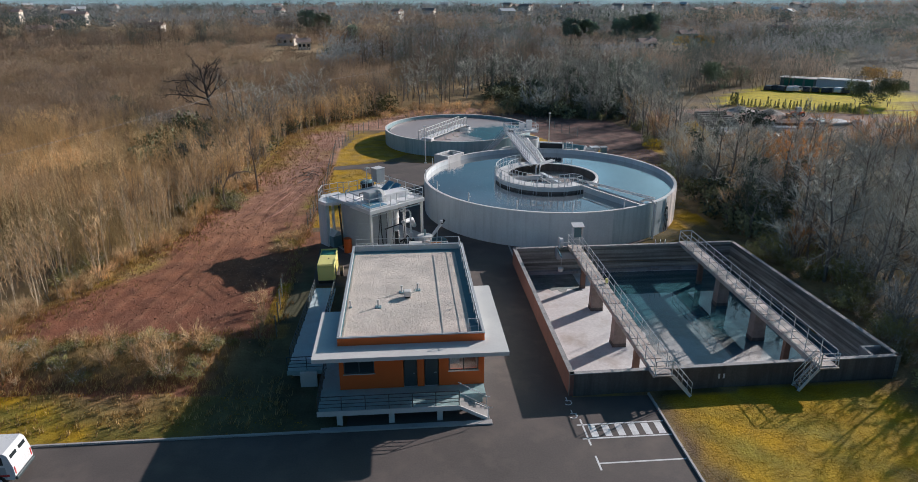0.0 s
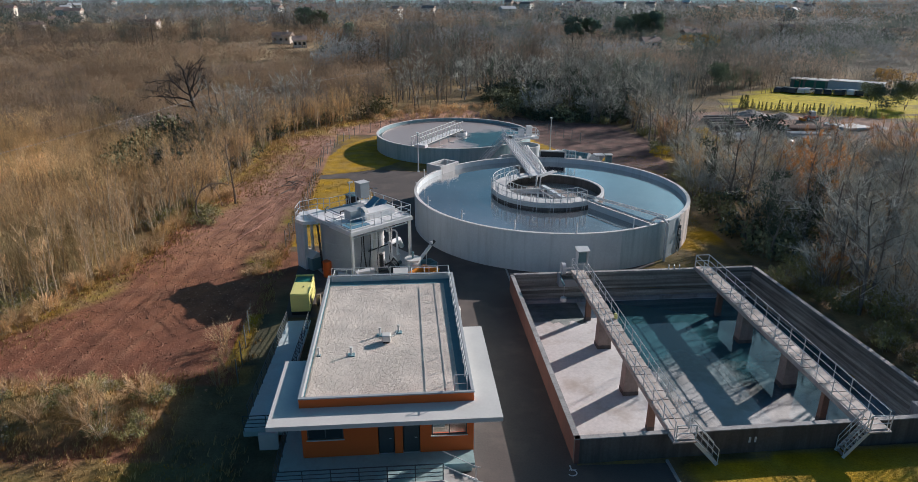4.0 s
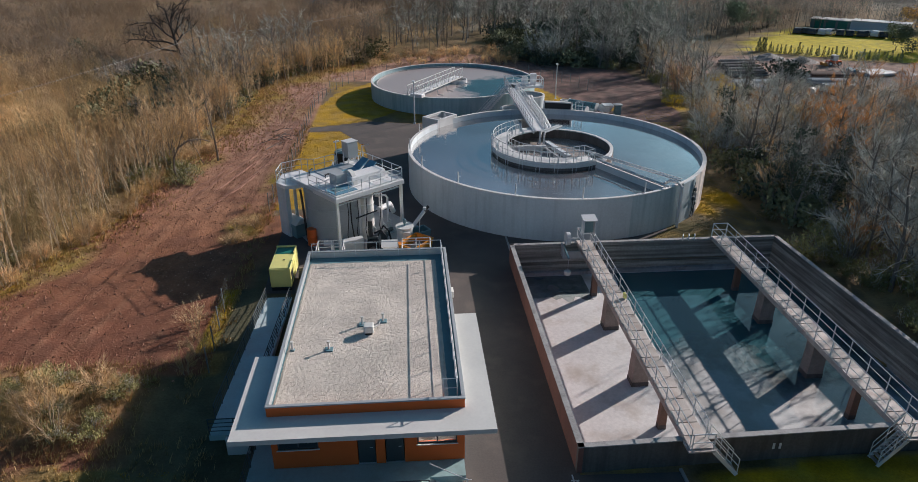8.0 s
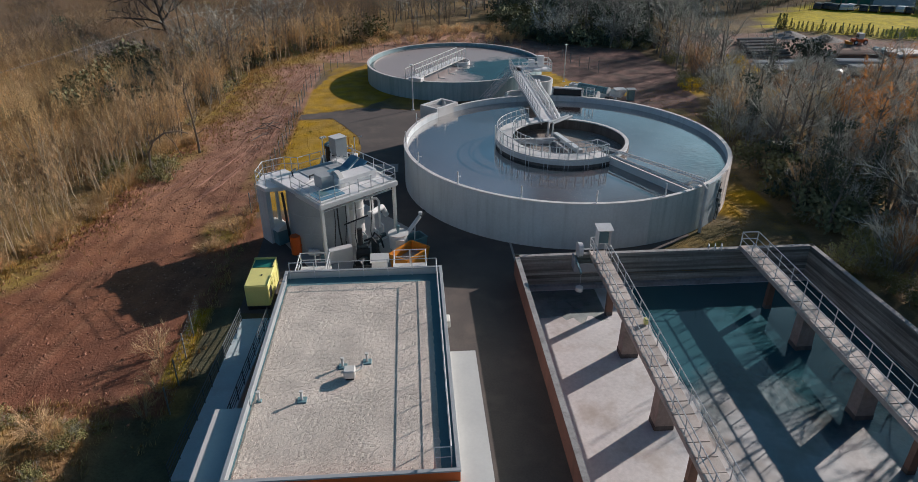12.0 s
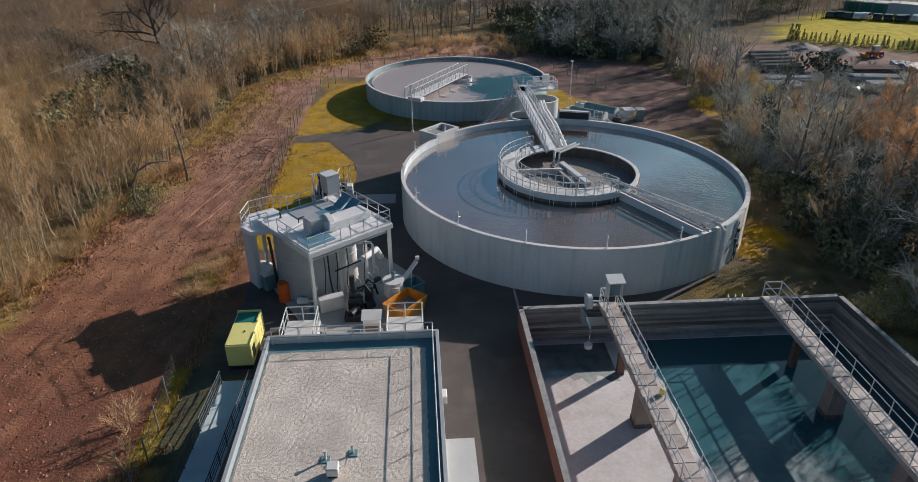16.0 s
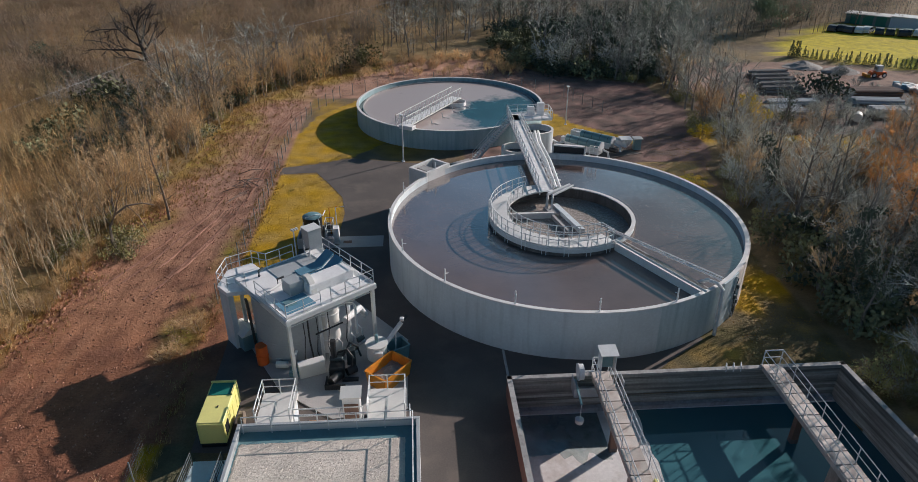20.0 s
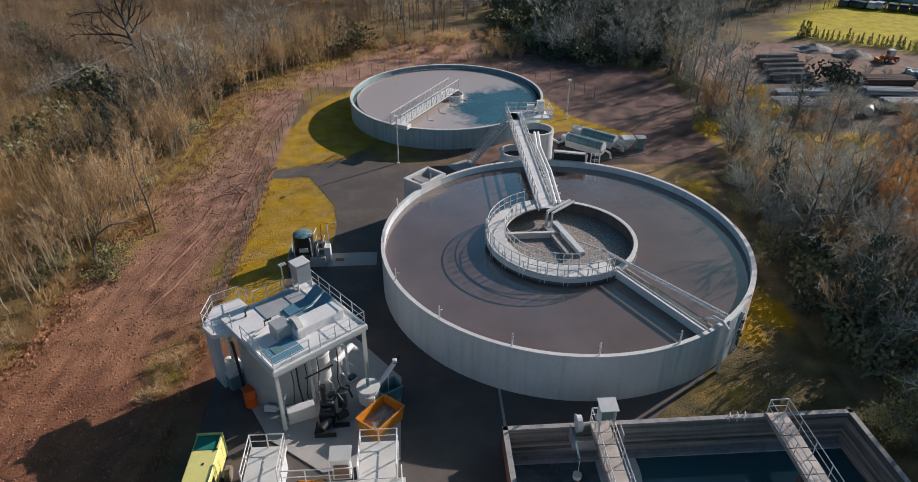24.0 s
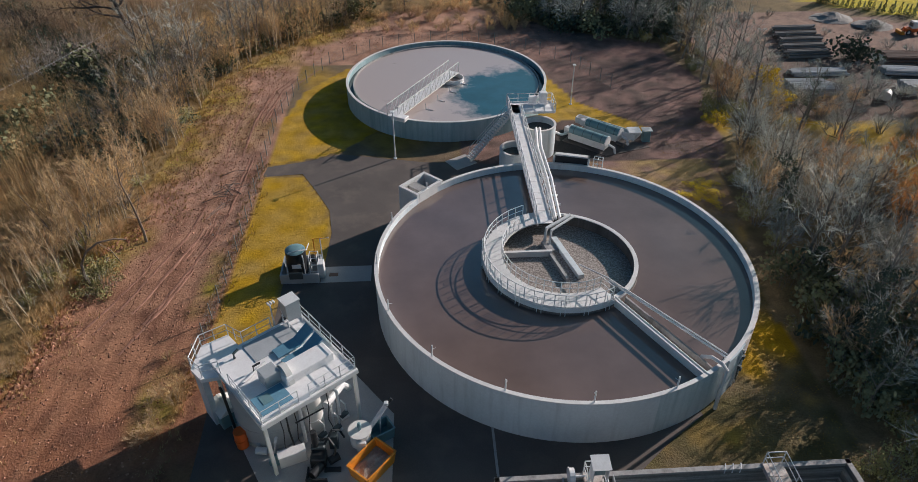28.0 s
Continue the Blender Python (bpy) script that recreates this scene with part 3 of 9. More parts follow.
def soil_at(x, y):
    """Height and colour of the ground; some shade and sun patches are painted in."""
    n = noise.noise((x * 0.11, y * 0.11, 3.0))
    n2 = noise.noise((x * 0.5, y * 0.5, 7.0))
    n3 = noise.noise((x * 0.02, y * 0.02, 11.0))
    left, right = along(WOODS_LEFT, y) + 1.5 * n, along(WOODS_RIGHT, y) + 1.5 * n
    z, col = 0.0, RED_EARTH
    if y > 128 or x < left or x > right or y < -14:
        col = blend(LITTER, DRY_GRASS, 0.45 + 0.9 * n + 0.3 * n2)
        z = 0.25 * n + 0.1 * n2
        if y > 200:
            col = blend(blend(col, (0.26, 0.245, 0.20), 0.75), FIELD, (n3 - 0.46) * 8)
        for m in MEADOWS:
            if inside(m, x, y):
                col = blend(FIELD, DRY_GRASS, 0.25 * n2)
        if x < 0 and y > 40:
            col = blend(col, (0.34, 0.23, 0.10), min(1, (y - 40) / 12) * 0.6)
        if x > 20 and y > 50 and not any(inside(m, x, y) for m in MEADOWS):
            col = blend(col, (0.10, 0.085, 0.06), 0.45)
        if x > 20 and y < 100:
            glade = max(math.exp(-((x - a) / b) ** 2 - ((y - c) / d) ** 2) for a, b, c, d in ((32.6, 2.5, 78.1, 2.5), (44.5, 4.0, 79.5, 3.0), (49.5, 4.5, 75.0, 3.5), (34.5, 1.6, 106.0, 1.6), (52.0, 6.0, 66.0, 5.0)))
            col = blend(col, blend(LAWN, OLIVE, 0.3 + n2), 1.5 * glade + 0.5 * n2 - 0.2)
        if inside(YARD, x, y):
            col = blend((0.12, 0.10, 0.085), (0.22, 0.15, 0.11), 0.25 + n + 0.6 * n2)
            col = blend(col, (0.29, 0.195, 0.15), (y - 97) / 8 + 0.8 * n)
    elif inside(LAWN_A, x, y) or inside(LAWN_B, x, y):
        col = blend(LAWN, DRY_GRASS, 0.25 + 0.5 * n2)
    elif inside(LAWN_C, x, y) or inside(LAWN_D, x, y):
        streak = noise.noise((x * 0.35 + y * 0.5, y * 0.16 - x * 0.1, 5.0))
        col = blend(blend(LAWN, OLIVE, 0.45 + 1.2 * streak + 0.5 * n2), DRY_GRASS, 0.1 + 0.8 * n + 0.4 * n2)
        # Brown dirt at the lawn edges; by the kerb it also stands for tree shadow.
        if x > 0:
            col = blend(blend(LAWN, OLIVE, 0.4 + streak + 0.5 * n2), (0.17, 0.115, 0.065), max(0.75 - (x - 5.6) / 3.2, (-5.5 - y) / 3 + 0.3, (x - 21) / 3) + 1.1 * n + 0.5 * n2)
        if x < 0:
            # Grass darkens towards the building, standing for its shadow.
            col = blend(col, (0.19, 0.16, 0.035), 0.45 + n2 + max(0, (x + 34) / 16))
            col = blend(col, blend(DARK_EARTH, DRY_GRASS, 0.6 + n2), 0.15 + (y - 5) * 0.2 + 1.2 * n)
        z = 0.05 * n2 if x > 0 else 0.04 * n2 + 0.3 * min(1, max(0, (y - 2.6) / 6))
    elif x < -21.5 or y > 100:
        col = blend(blend(blend(RED_EARTH, (0.25, 0.105, 0.06), (44 - y) / 24), (0.44, 0.265, 0.185), (y - 34) / 34), DARK_EARTH, 0.3 + 0.6 * n + 0.9 * n2 - 0.15 * min(1, max(0, (y - 40) / 30)))
        # Purplish earth, its dark tone partly standing for tree shadows.
        if x > 4:
            col = blend(blend(col, PLUM, (x - 4) / 12), PLUM_DARK, (0.35 + n2 + n) * min(1, (x - 4) / 12))
        strip = min(x - left, 128 - y)
        col = blend(col, blend(DRY_GRASS, (0.40, 0.29, 0.05), 0.5 + n2), (1.0 + 1.6 * n - strip / (3.2 + 4.0 * min(1, max(0, (y - 54) / 22)))) * 1.3)
        z = 0.10 * n + 0.07 * n2
        u = x - (left - 22.0) / 2
        line = noise.noise((u * 1.15, y * 0.07, 21.0)) + 0.5 * noise.noise((u * 2.3, y * 0.12, 31.0))
        if y < 108 and x < 0:
            z += 0.05 * line + 0.04 * noise.noise((u * 3.4, y * 0.18, 41.0))
            col = blend(col, blend(RED_EARTH, (0.44, 0.25, 0.15), 0.6), line * 0.55)
            col = blend(col, DARK_EARTH, -line * 0.55)
            weeds = 1.3 * math.exp(-((x + 24.0) / 1.7) ** 2 - ((y - 37.5) / 3.0) ** 2) + 0.8 * math.exp(-((x + 23.5) / 1.3) ** 2 - ((y - 51) / 5.0) ** 2)
            col = blend(col, blend(DRY_GRASS, OLIVE, 0.5 + n2), weeds * (1 + n2) - 0.2)
    elif x > 0:
        # Dark earth carries the tree shade, yellow grass patches the sunlit spots.
        col = blend((0.12, 0.10, 0.04), (0.25, 0.185, 0.11), 0.4 + 0.8 * n + 0.8 * n2)
        col = blend(col, LAWN, 2.0 * math.exp(-((x - 24.4) / 2.6) ** 2 - ((y - 41.6) / 2.4) ** 2) + 1.0 * math.exp(-((x - 20.6) / 1.6) ** 2 - ((y - 38.6) / 1.6) ** 2) + 1.9 * math.exp(-((x - 26.6) / 1.7) ** 2 - ((y - 64.0) / 2.2) ** 2) + 0.4 * math.exp(-((x - 15.0) / 4) ** 2 - ((y - 32.0) / 2.5) ** 2) + 0.8 * n2 - 0.2)
        if y > 56:
            col = blend(col, blend(DRY_GRASS, PLUM, 0.5 + n + n2), (y - 56) / 8)
        # Same purplish earth, darkened in part for tree shadows; bare dark soil near the pad.
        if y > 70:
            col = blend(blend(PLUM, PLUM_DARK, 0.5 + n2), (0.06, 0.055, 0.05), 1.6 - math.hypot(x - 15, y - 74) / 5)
        z = 0.06 * n2
    else:
        col = blend(LITTER, LAWN, 0.1 + n) if y > 40 or y < 23 else blend(DARK_EARTH, RED_EARTH, 0.3 + n2 + n)
    # Shade beside the ramp painted as dark ground, a sunlit strip as yellow grass.
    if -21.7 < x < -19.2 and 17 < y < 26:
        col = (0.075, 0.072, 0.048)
    if -22.9 < x < -21.7 and 17 < y < 26:
        col = blend(LAWN, OLIVE, 0.5 + n2)
    # The building's shadow is also put into the ground colour.
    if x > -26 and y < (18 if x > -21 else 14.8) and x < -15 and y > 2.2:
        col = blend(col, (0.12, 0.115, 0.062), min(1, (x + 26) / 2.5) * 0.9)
    # Ground by the ramp darkened for the shade lying on it.
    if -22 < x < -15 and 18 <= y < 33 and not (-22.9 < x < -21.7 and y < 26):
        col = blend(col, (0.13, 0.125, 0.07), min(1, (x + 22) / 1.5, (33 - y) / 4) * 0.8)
    if 7 < y < 17 and x < -23:
        k = math.sin(math.pi * (y - 7) / 10) ** 2 * min(1, (-23 - x) / 3)
        z += k * (0.7 + 0.6 * n + 0.25 * n2)
        col = blend(col, DRY_GRASS, k * (0.8 + n))
    if inside(ASPHALT_EDGE, x, y):
        z = -0.06
    if -0.8 < x < 24.6 and 4 < y < 29.8:
        z = min(z, -0.02)
    if x > 20 and x < 23.88 - (y - 5.2) * 0.0443 and 5.4 < y < 28.6:
        z = -1.5
    return z, col


def lines(lo, hi, step, far_lo, far_hi):
    at = list(np.arange(lo, hi + step / 2, step))
    d = step
    while at[-1] < far_hi:
        d *= 1.17
        at.append(at[-1] + d)
    d = step
    while at[0] > far_lo:
        d *= 1.17
        at.insert(0, at[0] - d)
    return [float(a) for a in at]


def make_ground():
    xs, ys = lines(-50, 40, 0.5, -3500, 3500), lines(-12, 126, 0.5, -400, 4500)
    xs = sorted(set(xs + [-39.75 + 0.5 * i for i in range(36)]))
    verts, cols = [], []
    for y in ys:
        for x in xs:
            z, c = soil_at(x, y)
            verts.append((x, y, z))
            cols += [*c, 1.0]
    n = len(xs)
    faces = []
    for j in range(len(ys) - 1):
        for i in range(n - 1):
            cx, cy = (xs[i] + xs[i + 1]) / 2, (ys[j] + ys[j + 1]) / 2
            if not (0.2 < cx < 23.58 - (cy - 5.2) * 0.0443 and 5.2 < cy < 28.6):
                faces.append((j * n + i, j * n + i + 1, (j + 1) * n + i + 1, (j + 1) * n + i))
    me = bpy.data.meshes.new("ground")
    me.from_pydata(verts, [], faces)
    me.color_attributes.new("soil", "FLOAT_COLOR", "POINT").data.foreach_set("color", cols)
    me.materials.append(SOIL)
    me.polygons.foreach_set("use_smooth", [True] * len(me.polygons))
    return tagged(new("ground", me), "reddish earth, yellow-green lawn and dry scrub ground", "ground", kind="structure")


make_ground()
f = Form()
f.add([(x, y, 0.0) for x, y in ASPHALT_EDGE], [tuple(range(len(ASPHALT_EDGE)))])
solid("road", f, ASPHALT, "dark asphalt yard and access road", "road", "structure")
kerb = thing("kerb", (-20, 2, 0), "pale concrete kerb along the asphalt", "kerb", kind="structure")
for i in range(46):
    part("kerb_stone", Form().box(-61.9 + i, 2.06, -0.05, -60.92 + i, 2.22, 0.12, 0.015), PAVING, kerb)
for i in range(28):
    part("kerb_stone", Form().box(5.34, -23.4 + i, -0.05, 5.5, -22.42 + i, 0.12, 0.015), PAVING, kerb)
marks = thing("road_marking", (2, 0, 0), "worn white parking lines on asphalt", "road marking", kind="structure")
for x0, y0, x1, y1 in ((-0.35, 0.0, 5.3, 0.12), (-0.35, 1.42, 5.3, 1.54), (-0.06, -0.6, 0.06, 2.1), (-0.06, -2.9, 0.06, -1.6), (0.06, -2.35, 5.3, -2.23), (0.06, -4.85, 5.3, -4.73), (-0.06, -5.4, 0.06, -4.1)):
    part("line", Form().box(x0, y0, 0.0, x1, y1, 0.004), LINE_PAINT, marks)
for i in range(6):
    x = 0.3 + i * 0.86
    part("hatch_bar", Form().add([(x, 0.2, 0.005), (x + 0.45, 0.2, 0.005), (x + 0.45, 1.36, 0.005), (x, 1.36, 0.005)], [(0, 1, 2, 3)]), LINE_PAINT, marks)
for y in (2.6, 4.1):
    f = Form().wall_ring(-0.35, y - 0.1, 0.22, 0.30, 0.0, 0.005, -150, 120, 14)
    f.box(-0.38, y + 0.05, 0.0, -0.30, y + 0.55, 0.005).box(-0.3, y + 0.1, 0.0, -0.05, y + 0.17, 0.005)
    part("wheelchair_symbol", f, LINE_PAINT, marks)


# ---- concrete basin ----
basin = thing("storm_basin", (11.0, 16.5, 0), "old rectangular concrete basin, half flooded, with rusty-red outer side", "basin")
FL, FR, BR, BL = Vector((-0.08, 4.78)), Vector((23.9, 5.22)), Vector((22.85, 28.9)), Vector((-0.15, 28.8))


def wall_between(a, b, thick, z0, z1):
    d = (b - a).normalized()
    nrm = Vector((-d.y, d.x)) * thick
    return Form().prism([tuple(a), tuple(b), tuple(b + nrm), tuple(a + nrm)], z0, z1)


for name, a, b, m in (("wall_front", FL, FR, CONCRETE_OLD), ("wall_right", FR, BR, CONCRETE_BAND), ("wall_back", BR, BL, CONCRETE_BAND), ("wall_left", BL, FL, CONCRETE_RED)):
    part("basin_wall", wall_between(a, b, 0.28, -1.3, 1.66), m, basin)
    d = (b - a).normalized()
    part("coping", wall_between(a - d * 0.02 + Vector((d.y, -d.x)) * 0.03, b + d * 0.02 + Vector((d.y, -d.x)) * 0.03, 0.34, 1.66, 1.72), CONCRETE_LOW, basin)
for wall, (p, q) in (("back", (Vector((0.13, 28.518)), Vector((22.58, 28.618)))), ("right", (Vector((22.565, 28.6)), Vector((23.6, 5.5))))):
    z = -1.04
    k = 0
    while z < 1.5:
        h = (0.26, 0.33, 0.22, 0.3, 0.19, 0.36)[k % 6]
        d = (q - p).normalized()
        n2d = Vector((d.y, -d.x)) * (0.012 + 0.016 * (k * 7 % 5) / 4)
        part("formwork_course", Form().prism([tuple(p), tuple(p + n2d), tuple(q + n2d), tuple(q)], z, min(z + h - 0.012, 1.655)), CONCRETE_BAND, basin)
        z += h
        k += 1
part("floor_slab", Form().prism([(0.1, 5), (23.7, 5.4), (22.65, 28.7), (0.05, 28.6)], -1.35, -1.04), BASIN_FLOOR, basin)
part("ledge", Form().prism([(0.15, 28.1), (22.4, 28.2), (22.4, 28.57), (0.15, 28.47)], -1.04, -0.75), CONCRETE_LOW, basin, "dark stained ledge at the foot of the wall")
part("corner_pit", Form().box(22.0, 5.5, -1.04, 22.2, 7.0, 1.6).box(22.2, 6.8, -1.04, 23.6, 7.0, 1.6), CONCRETE_LOW, basin)
f = Form()
pool = []
pool += [(8.6, 5.2, -1.035), (21.95, 5.45, -1.035)]
pool += [(21.95, 8.6, -1.035), (23.35, 8.4, -1.035), (22.55, 28.05, -1.035)]
for i in range(30):
    y = 28.09 - 22.6 * i / 29
    pool.append((8.6 + 0.5 * noise.noise((y * 0.3, 5.0, 0)) + 0.25 * noise.noise((y * 1.1, 9.0, 0)), y, -1.035))
f.add(pool, [tuple(range(len(pool)))])
solid("puddle", f, PUDDLE, "shallow dark teal water on the basin floor", "water", "structure").visible_shadow = False
f = Form()
f.add([(0.5 + 5.4 * i / 20, 24.6 + 0.9 * noise.noise((i * 0.35, 6.0, 0)) + 0.3 * noise.noise((i * 1.3, 2.0, 0)) - 0.04 * i, -1.034) for i in range(21)] + [(5.9, 28.0, -1.034), (0.5, 28.0, -1.034)], [tuple(range(23))])
solid("sump_puddle", f, FILM, "thin film of dark water under a pump", "water", "structure").visible_shadow = False

PILLAR = mat("brown_pillar", (0.34, 0.275, 0.235), 0.85, var=0.3, scale=0.6, fine=6, stain=(0.16, 0.12, 0.10), amount=0.6, streak=True)


def walkway(x0, x1, label, stair_right, run):
    w = thing("walkway", ((x0 + x1) / 2, 16.5, 1.7), label, "walkway", "walkways over the basin")
    xm = (x0 + x1) / 2
    for y, a in ((9.0, 0.22), (13.35, 0.52), (19.95, 0.52), (24.6, 0.22)):
        f = Form().loft([[(xm + sx * a * k, y + sy * a * 0.85 * k, z) for sx, sy in ((-1, -1), (1, -1), (1, 1), (-1, 1))] for z, k in ((-1.3, 1.06), (-0.2, 1.0), (1.5, 0.94))])
        part("pillar", f, PILLAR if a > 0.3 else PIPE_RUST, w)
        k = a * 1.075
        part("damp_foot", Form().loft([[(xm + sx * k * g, y + sy * k * 0.85 * g, z) for sx, sy in ((-1, -1), (1, -1), (1, 1), (-1, 1))] for z, g in ((-1.3, 1.0), (-0.72, 0.985))]), CONCRETE_OLD, w, "dark damp band at the pillar foot")
    for x in (x0 + 0.06, x1 - 0.06):
        part("beam", Form().box(x - 0.07, 4.1, 1.52, x + 0.07, 28.9, 1.8, 0.01), GRATING, w, "weathered steel edge beam")
    for i in range(25):
        y = 4.05 + i * 0.99
        part("deck_panel", Form().box(x0 + 0.0, y + 0.02, 1.8, x1, y + 0.96, 1.86 + 0.012 * (i % 3), 0.01), GRATING, w)
    railing(w, [(x0 + 0.04, 4.2, 1.86), (x0 + 0.04, 28.8, 1.86)], 1.12, step=1.75, r=0.025)
    railing(w, [(x1 - 0.04, 4.9 if stair_right else 4.2, 1.86), (x1 - 0.04, 28.8, 1.86)], 1.12, step=1.75, r=0.025)
    railing(w, [(x0 + 0.04, 28.8, 1.86), (x1 - 0.04, 28.8, 1.86)], 1.12, r=0.032)
    s = 1 if stair_right else -1
    xs = x1 if stair_right else x0
    part("landing", Form().box(x0 - 0.1, 3.9, 1.7, x1 + 0.1, 4.7, 1.79, 0.01), GRATING, w)
    for y in (3.95, 4.66):
        part("stringer", Form().beam((xs, y, 1.75), (xs + s * run, y, 0.05), 0.04, 0.22), GALV, w)
        a, b = Vector((xs, y, 1.86)), Vector((xs + s * run, y, 0.1))
        for h in (1.0, 0.55):
            part("handrail", Form().tube([a + Vector((0, 0, h)), b + Vector((0, 0, h))], 0.025, 5), GALV, w)
        for q in (0.0, 0.5, 1.0):
            p = a.lerp(b, q)
            part("post", Form().tube([p, p + Vector((0, 0, 1.0))], 0.025, 5), GALV, w)
    for i in range(8):
        x = xs + s * (0.1 + i * (run - 0.2) / 7)
        part("tread", Form().box(x - 0.11, 3.97, 1.62 - i * 0.21, x + 0.11, 4.64, 1.65 - i * 0.21), GRATING, w)
    railing(w, [(x0 + 0.04, 3.95, 1.82), (x1 - 0.04, 3.95, 1.82)], 1.05, r=0.025)
    return w


walkway(5.45, 6.65, "weathered steel grating walkway with galvanised railings and a stair", True, 1.5)
walkway(17.05, 18.35, "long galvanised walkway on brown concrete pillars, stair at its end", False, 1.25)

cab = thing("control_cabinet", (6.05, 27.7, 1.86), "grey steel control cabinet with a hood on a walkway", "cabinet")
part("hood", Form().loft([[(5.55, 27.25, 4.2), (6.6, 27.25, 4.2), (6.6, 28.2, 4.2), (5.55, 28.2, 4.2)], [(5.5, 27.2, 4.3), (6.65, 27.2, 4.3), (6.65, 28.25, 4.42), (5.5, 28.25, 4.42)]]), STEEL, cab)
part("side_panel", Form().box(5.6, 27.3, 2.9, 5.64, 28.15, 4.2), STEEL, cab)
part("side_panel", Form().box(6.5, 27.3, 2.9, 6.54, 28.15, 4.2), STEEL, cab)
part("back_panel", Form().box(5.64, 28.1, 2.9, 6.5, 28.15, 4.2), STEEL, cab)
part("panel_board", Form().box(5.66, 27.75, 3.0, 6.48, 27.85, 4.15, 0.02), TEAL, cab, "blue-grey instrument board")
for x in (5.62, 6.52):
    for y in (27.32, 28.12):
        part("leg", Form().tube([(x, y, 1.86), (x, y, 2.9)], 0.03, 5), GALV, cab)
winch = thing("pump_hoist", (4.7, 28.4, 1.2), "steel channel box with a round drum and hanging pump", "hoist")
f = Form().box(4.1, 27.5, 0.8, 4.16, 28.5, 1.9).box(4.16, 27.5, 0.8, 7.3, 27.56, 1.5).box(7.3, 27.5, 0.8, 7.36, 28.5, 1.9).box(4.16, 27.56, 0.8, 7.3, 28.5, 0.86)
part("channel", f, COPING, winch)
f = Form().tube([(4.45, 28.25, 2.3), (4.75, 28.25, 2.3)], 0.52, 18)
part("drum", f, GALV, winch)
part("drum_rim", Form().tube([(4.40, 28.25, 2.3), (4.45, 28.25, 2.3)], 0.58, 18), STEEL, winch)
part("axle", Form().tube([(4.75, 28.25, 2.3), (5.5, 28.25, 2.3)], 0.06, 8), GALV, winch)
part("arm", Form().beam((4.3, 28.3, 1.6), (4.15, 25.8, 1.7), 0.12, 0.14), TEAL, winch)
part("chain", Form().tube([(4.15, 25.8, 1.7), (4.12, 25.75, 0.7)], 0.02, 4), GALV, winch)
part("float", Form().loft([[(4.1 + r * math.cos(a), 25.75 + r * math.sin(a), z) for a in (math.tau * k / 12 for k in range(12))] for z, r in ((0.25, 0.12), (0.3, 0.26), (0.6, 0.28), (0.7, 0.1))]), WHITE, winch, "white float", True)
for i in range(3):
    v = thing("valve_bracket", (14.4 + 0.5 * i, 28.7, 1.7), "small galvanised bracket bolted on the basin rim", "bracket", "brackets on the basin rim")
    part("hook", Form().tube([(14.4 + 0.5 * i, 28.3, 1.74), (14.4 + 0.5 * i, 28.3, 2.15), (14.55 + 0.5 * i, 28.7, 2.15), (14.55 + 0.5 * i, 28.75, 1.74)], 0.035, 5), GALV, v)
lamp = thing("site_lamp", (6.9, 20.6, 1.86), "small yellow work lamp clipped on a walkway", "lamp")
part("lamp_body", Form().box(6.5, 18.9, 1.9, 6.75, 19.25, 2.3, 0.05), YELLOW, lamp)

signs = thing("wall_mark", (10.6, 4.76, 0.9), "two small white painted marks on the basin wall", "marking")
for x in (10.45, 10.8):
    part("mark_bar", Form().box(x, 4.955, 0.7, x + 0.13, 4.968, 1.08), LINE_PAINT, signs)

# ---- aeration tank ----
TX, TY, TR, TZ = 7.28, 47.94, 15.63, 4.02
tank = thing("aeration_tank", (TX, TY, 0), "large round pale concrete aeration tank full of brown water", "tank")
n = 24
for i in range(n):
    part("wall_panel", Form().wall_ring(TX, TY, TR - 0.28, TR, -0.2, TZ - 0.03, 360 / n * i, 360 / n * (i + 1), 5), CONCRETE_SHADE if 19 <= i < 22 else CONCRETE, tank, smooth=True)
part("rim", Form().wall_ring(TX, TY, TR - 0.29, TR + 0.02, TZ - 0.03, TZ + 0.05, n=120), CONCRETE_RIM, tank, smooth=True)
part("water", Form().wall_ring(TX, TY, 6.3, TR - 0.27, 3.3, 3.42, n=120), WATER_TANK, tank, "brown water with faint ripples")
part("tank_floor", Form().disc(TX, TY, TR - 0.1, 0.05), CONCRETE_LOW, tank)
for a in (136, 158, 180, 202, 224, 246, 268, 290):
    c, s = math.cos(radians(a)), math.sin(radians(a))
    x, y = TX + (TR - 0.2) * c, TY + (TR - 0.2) * s
    part("sprinkler_post", Form().tube([(x, y, TZ), (x, y, TZ + 1.1)], 0.06, 6).tube([(x, y, TZ + 0.7), (x - 0.35 * c, y - 0.35 * s, TZ + 0.6)], 0.02, 4), GALV, tank)
part("buttress", Form().wall_ring(TX, TY, TR - 0.1, TR + 0.14, -0.2, TZ + 0.02, -52, -43.1, 6), CONCRETE_SHADE, tank, smooth=True)
part("buttress", Form().wall_ring(TX, TY, TR - 0.1, TR + 0.12, -0.2, TZ + 0.02, -43, 4, 12), WEATHERED, tank, "pale weathered wall section", True)
wire = random.Random(12)
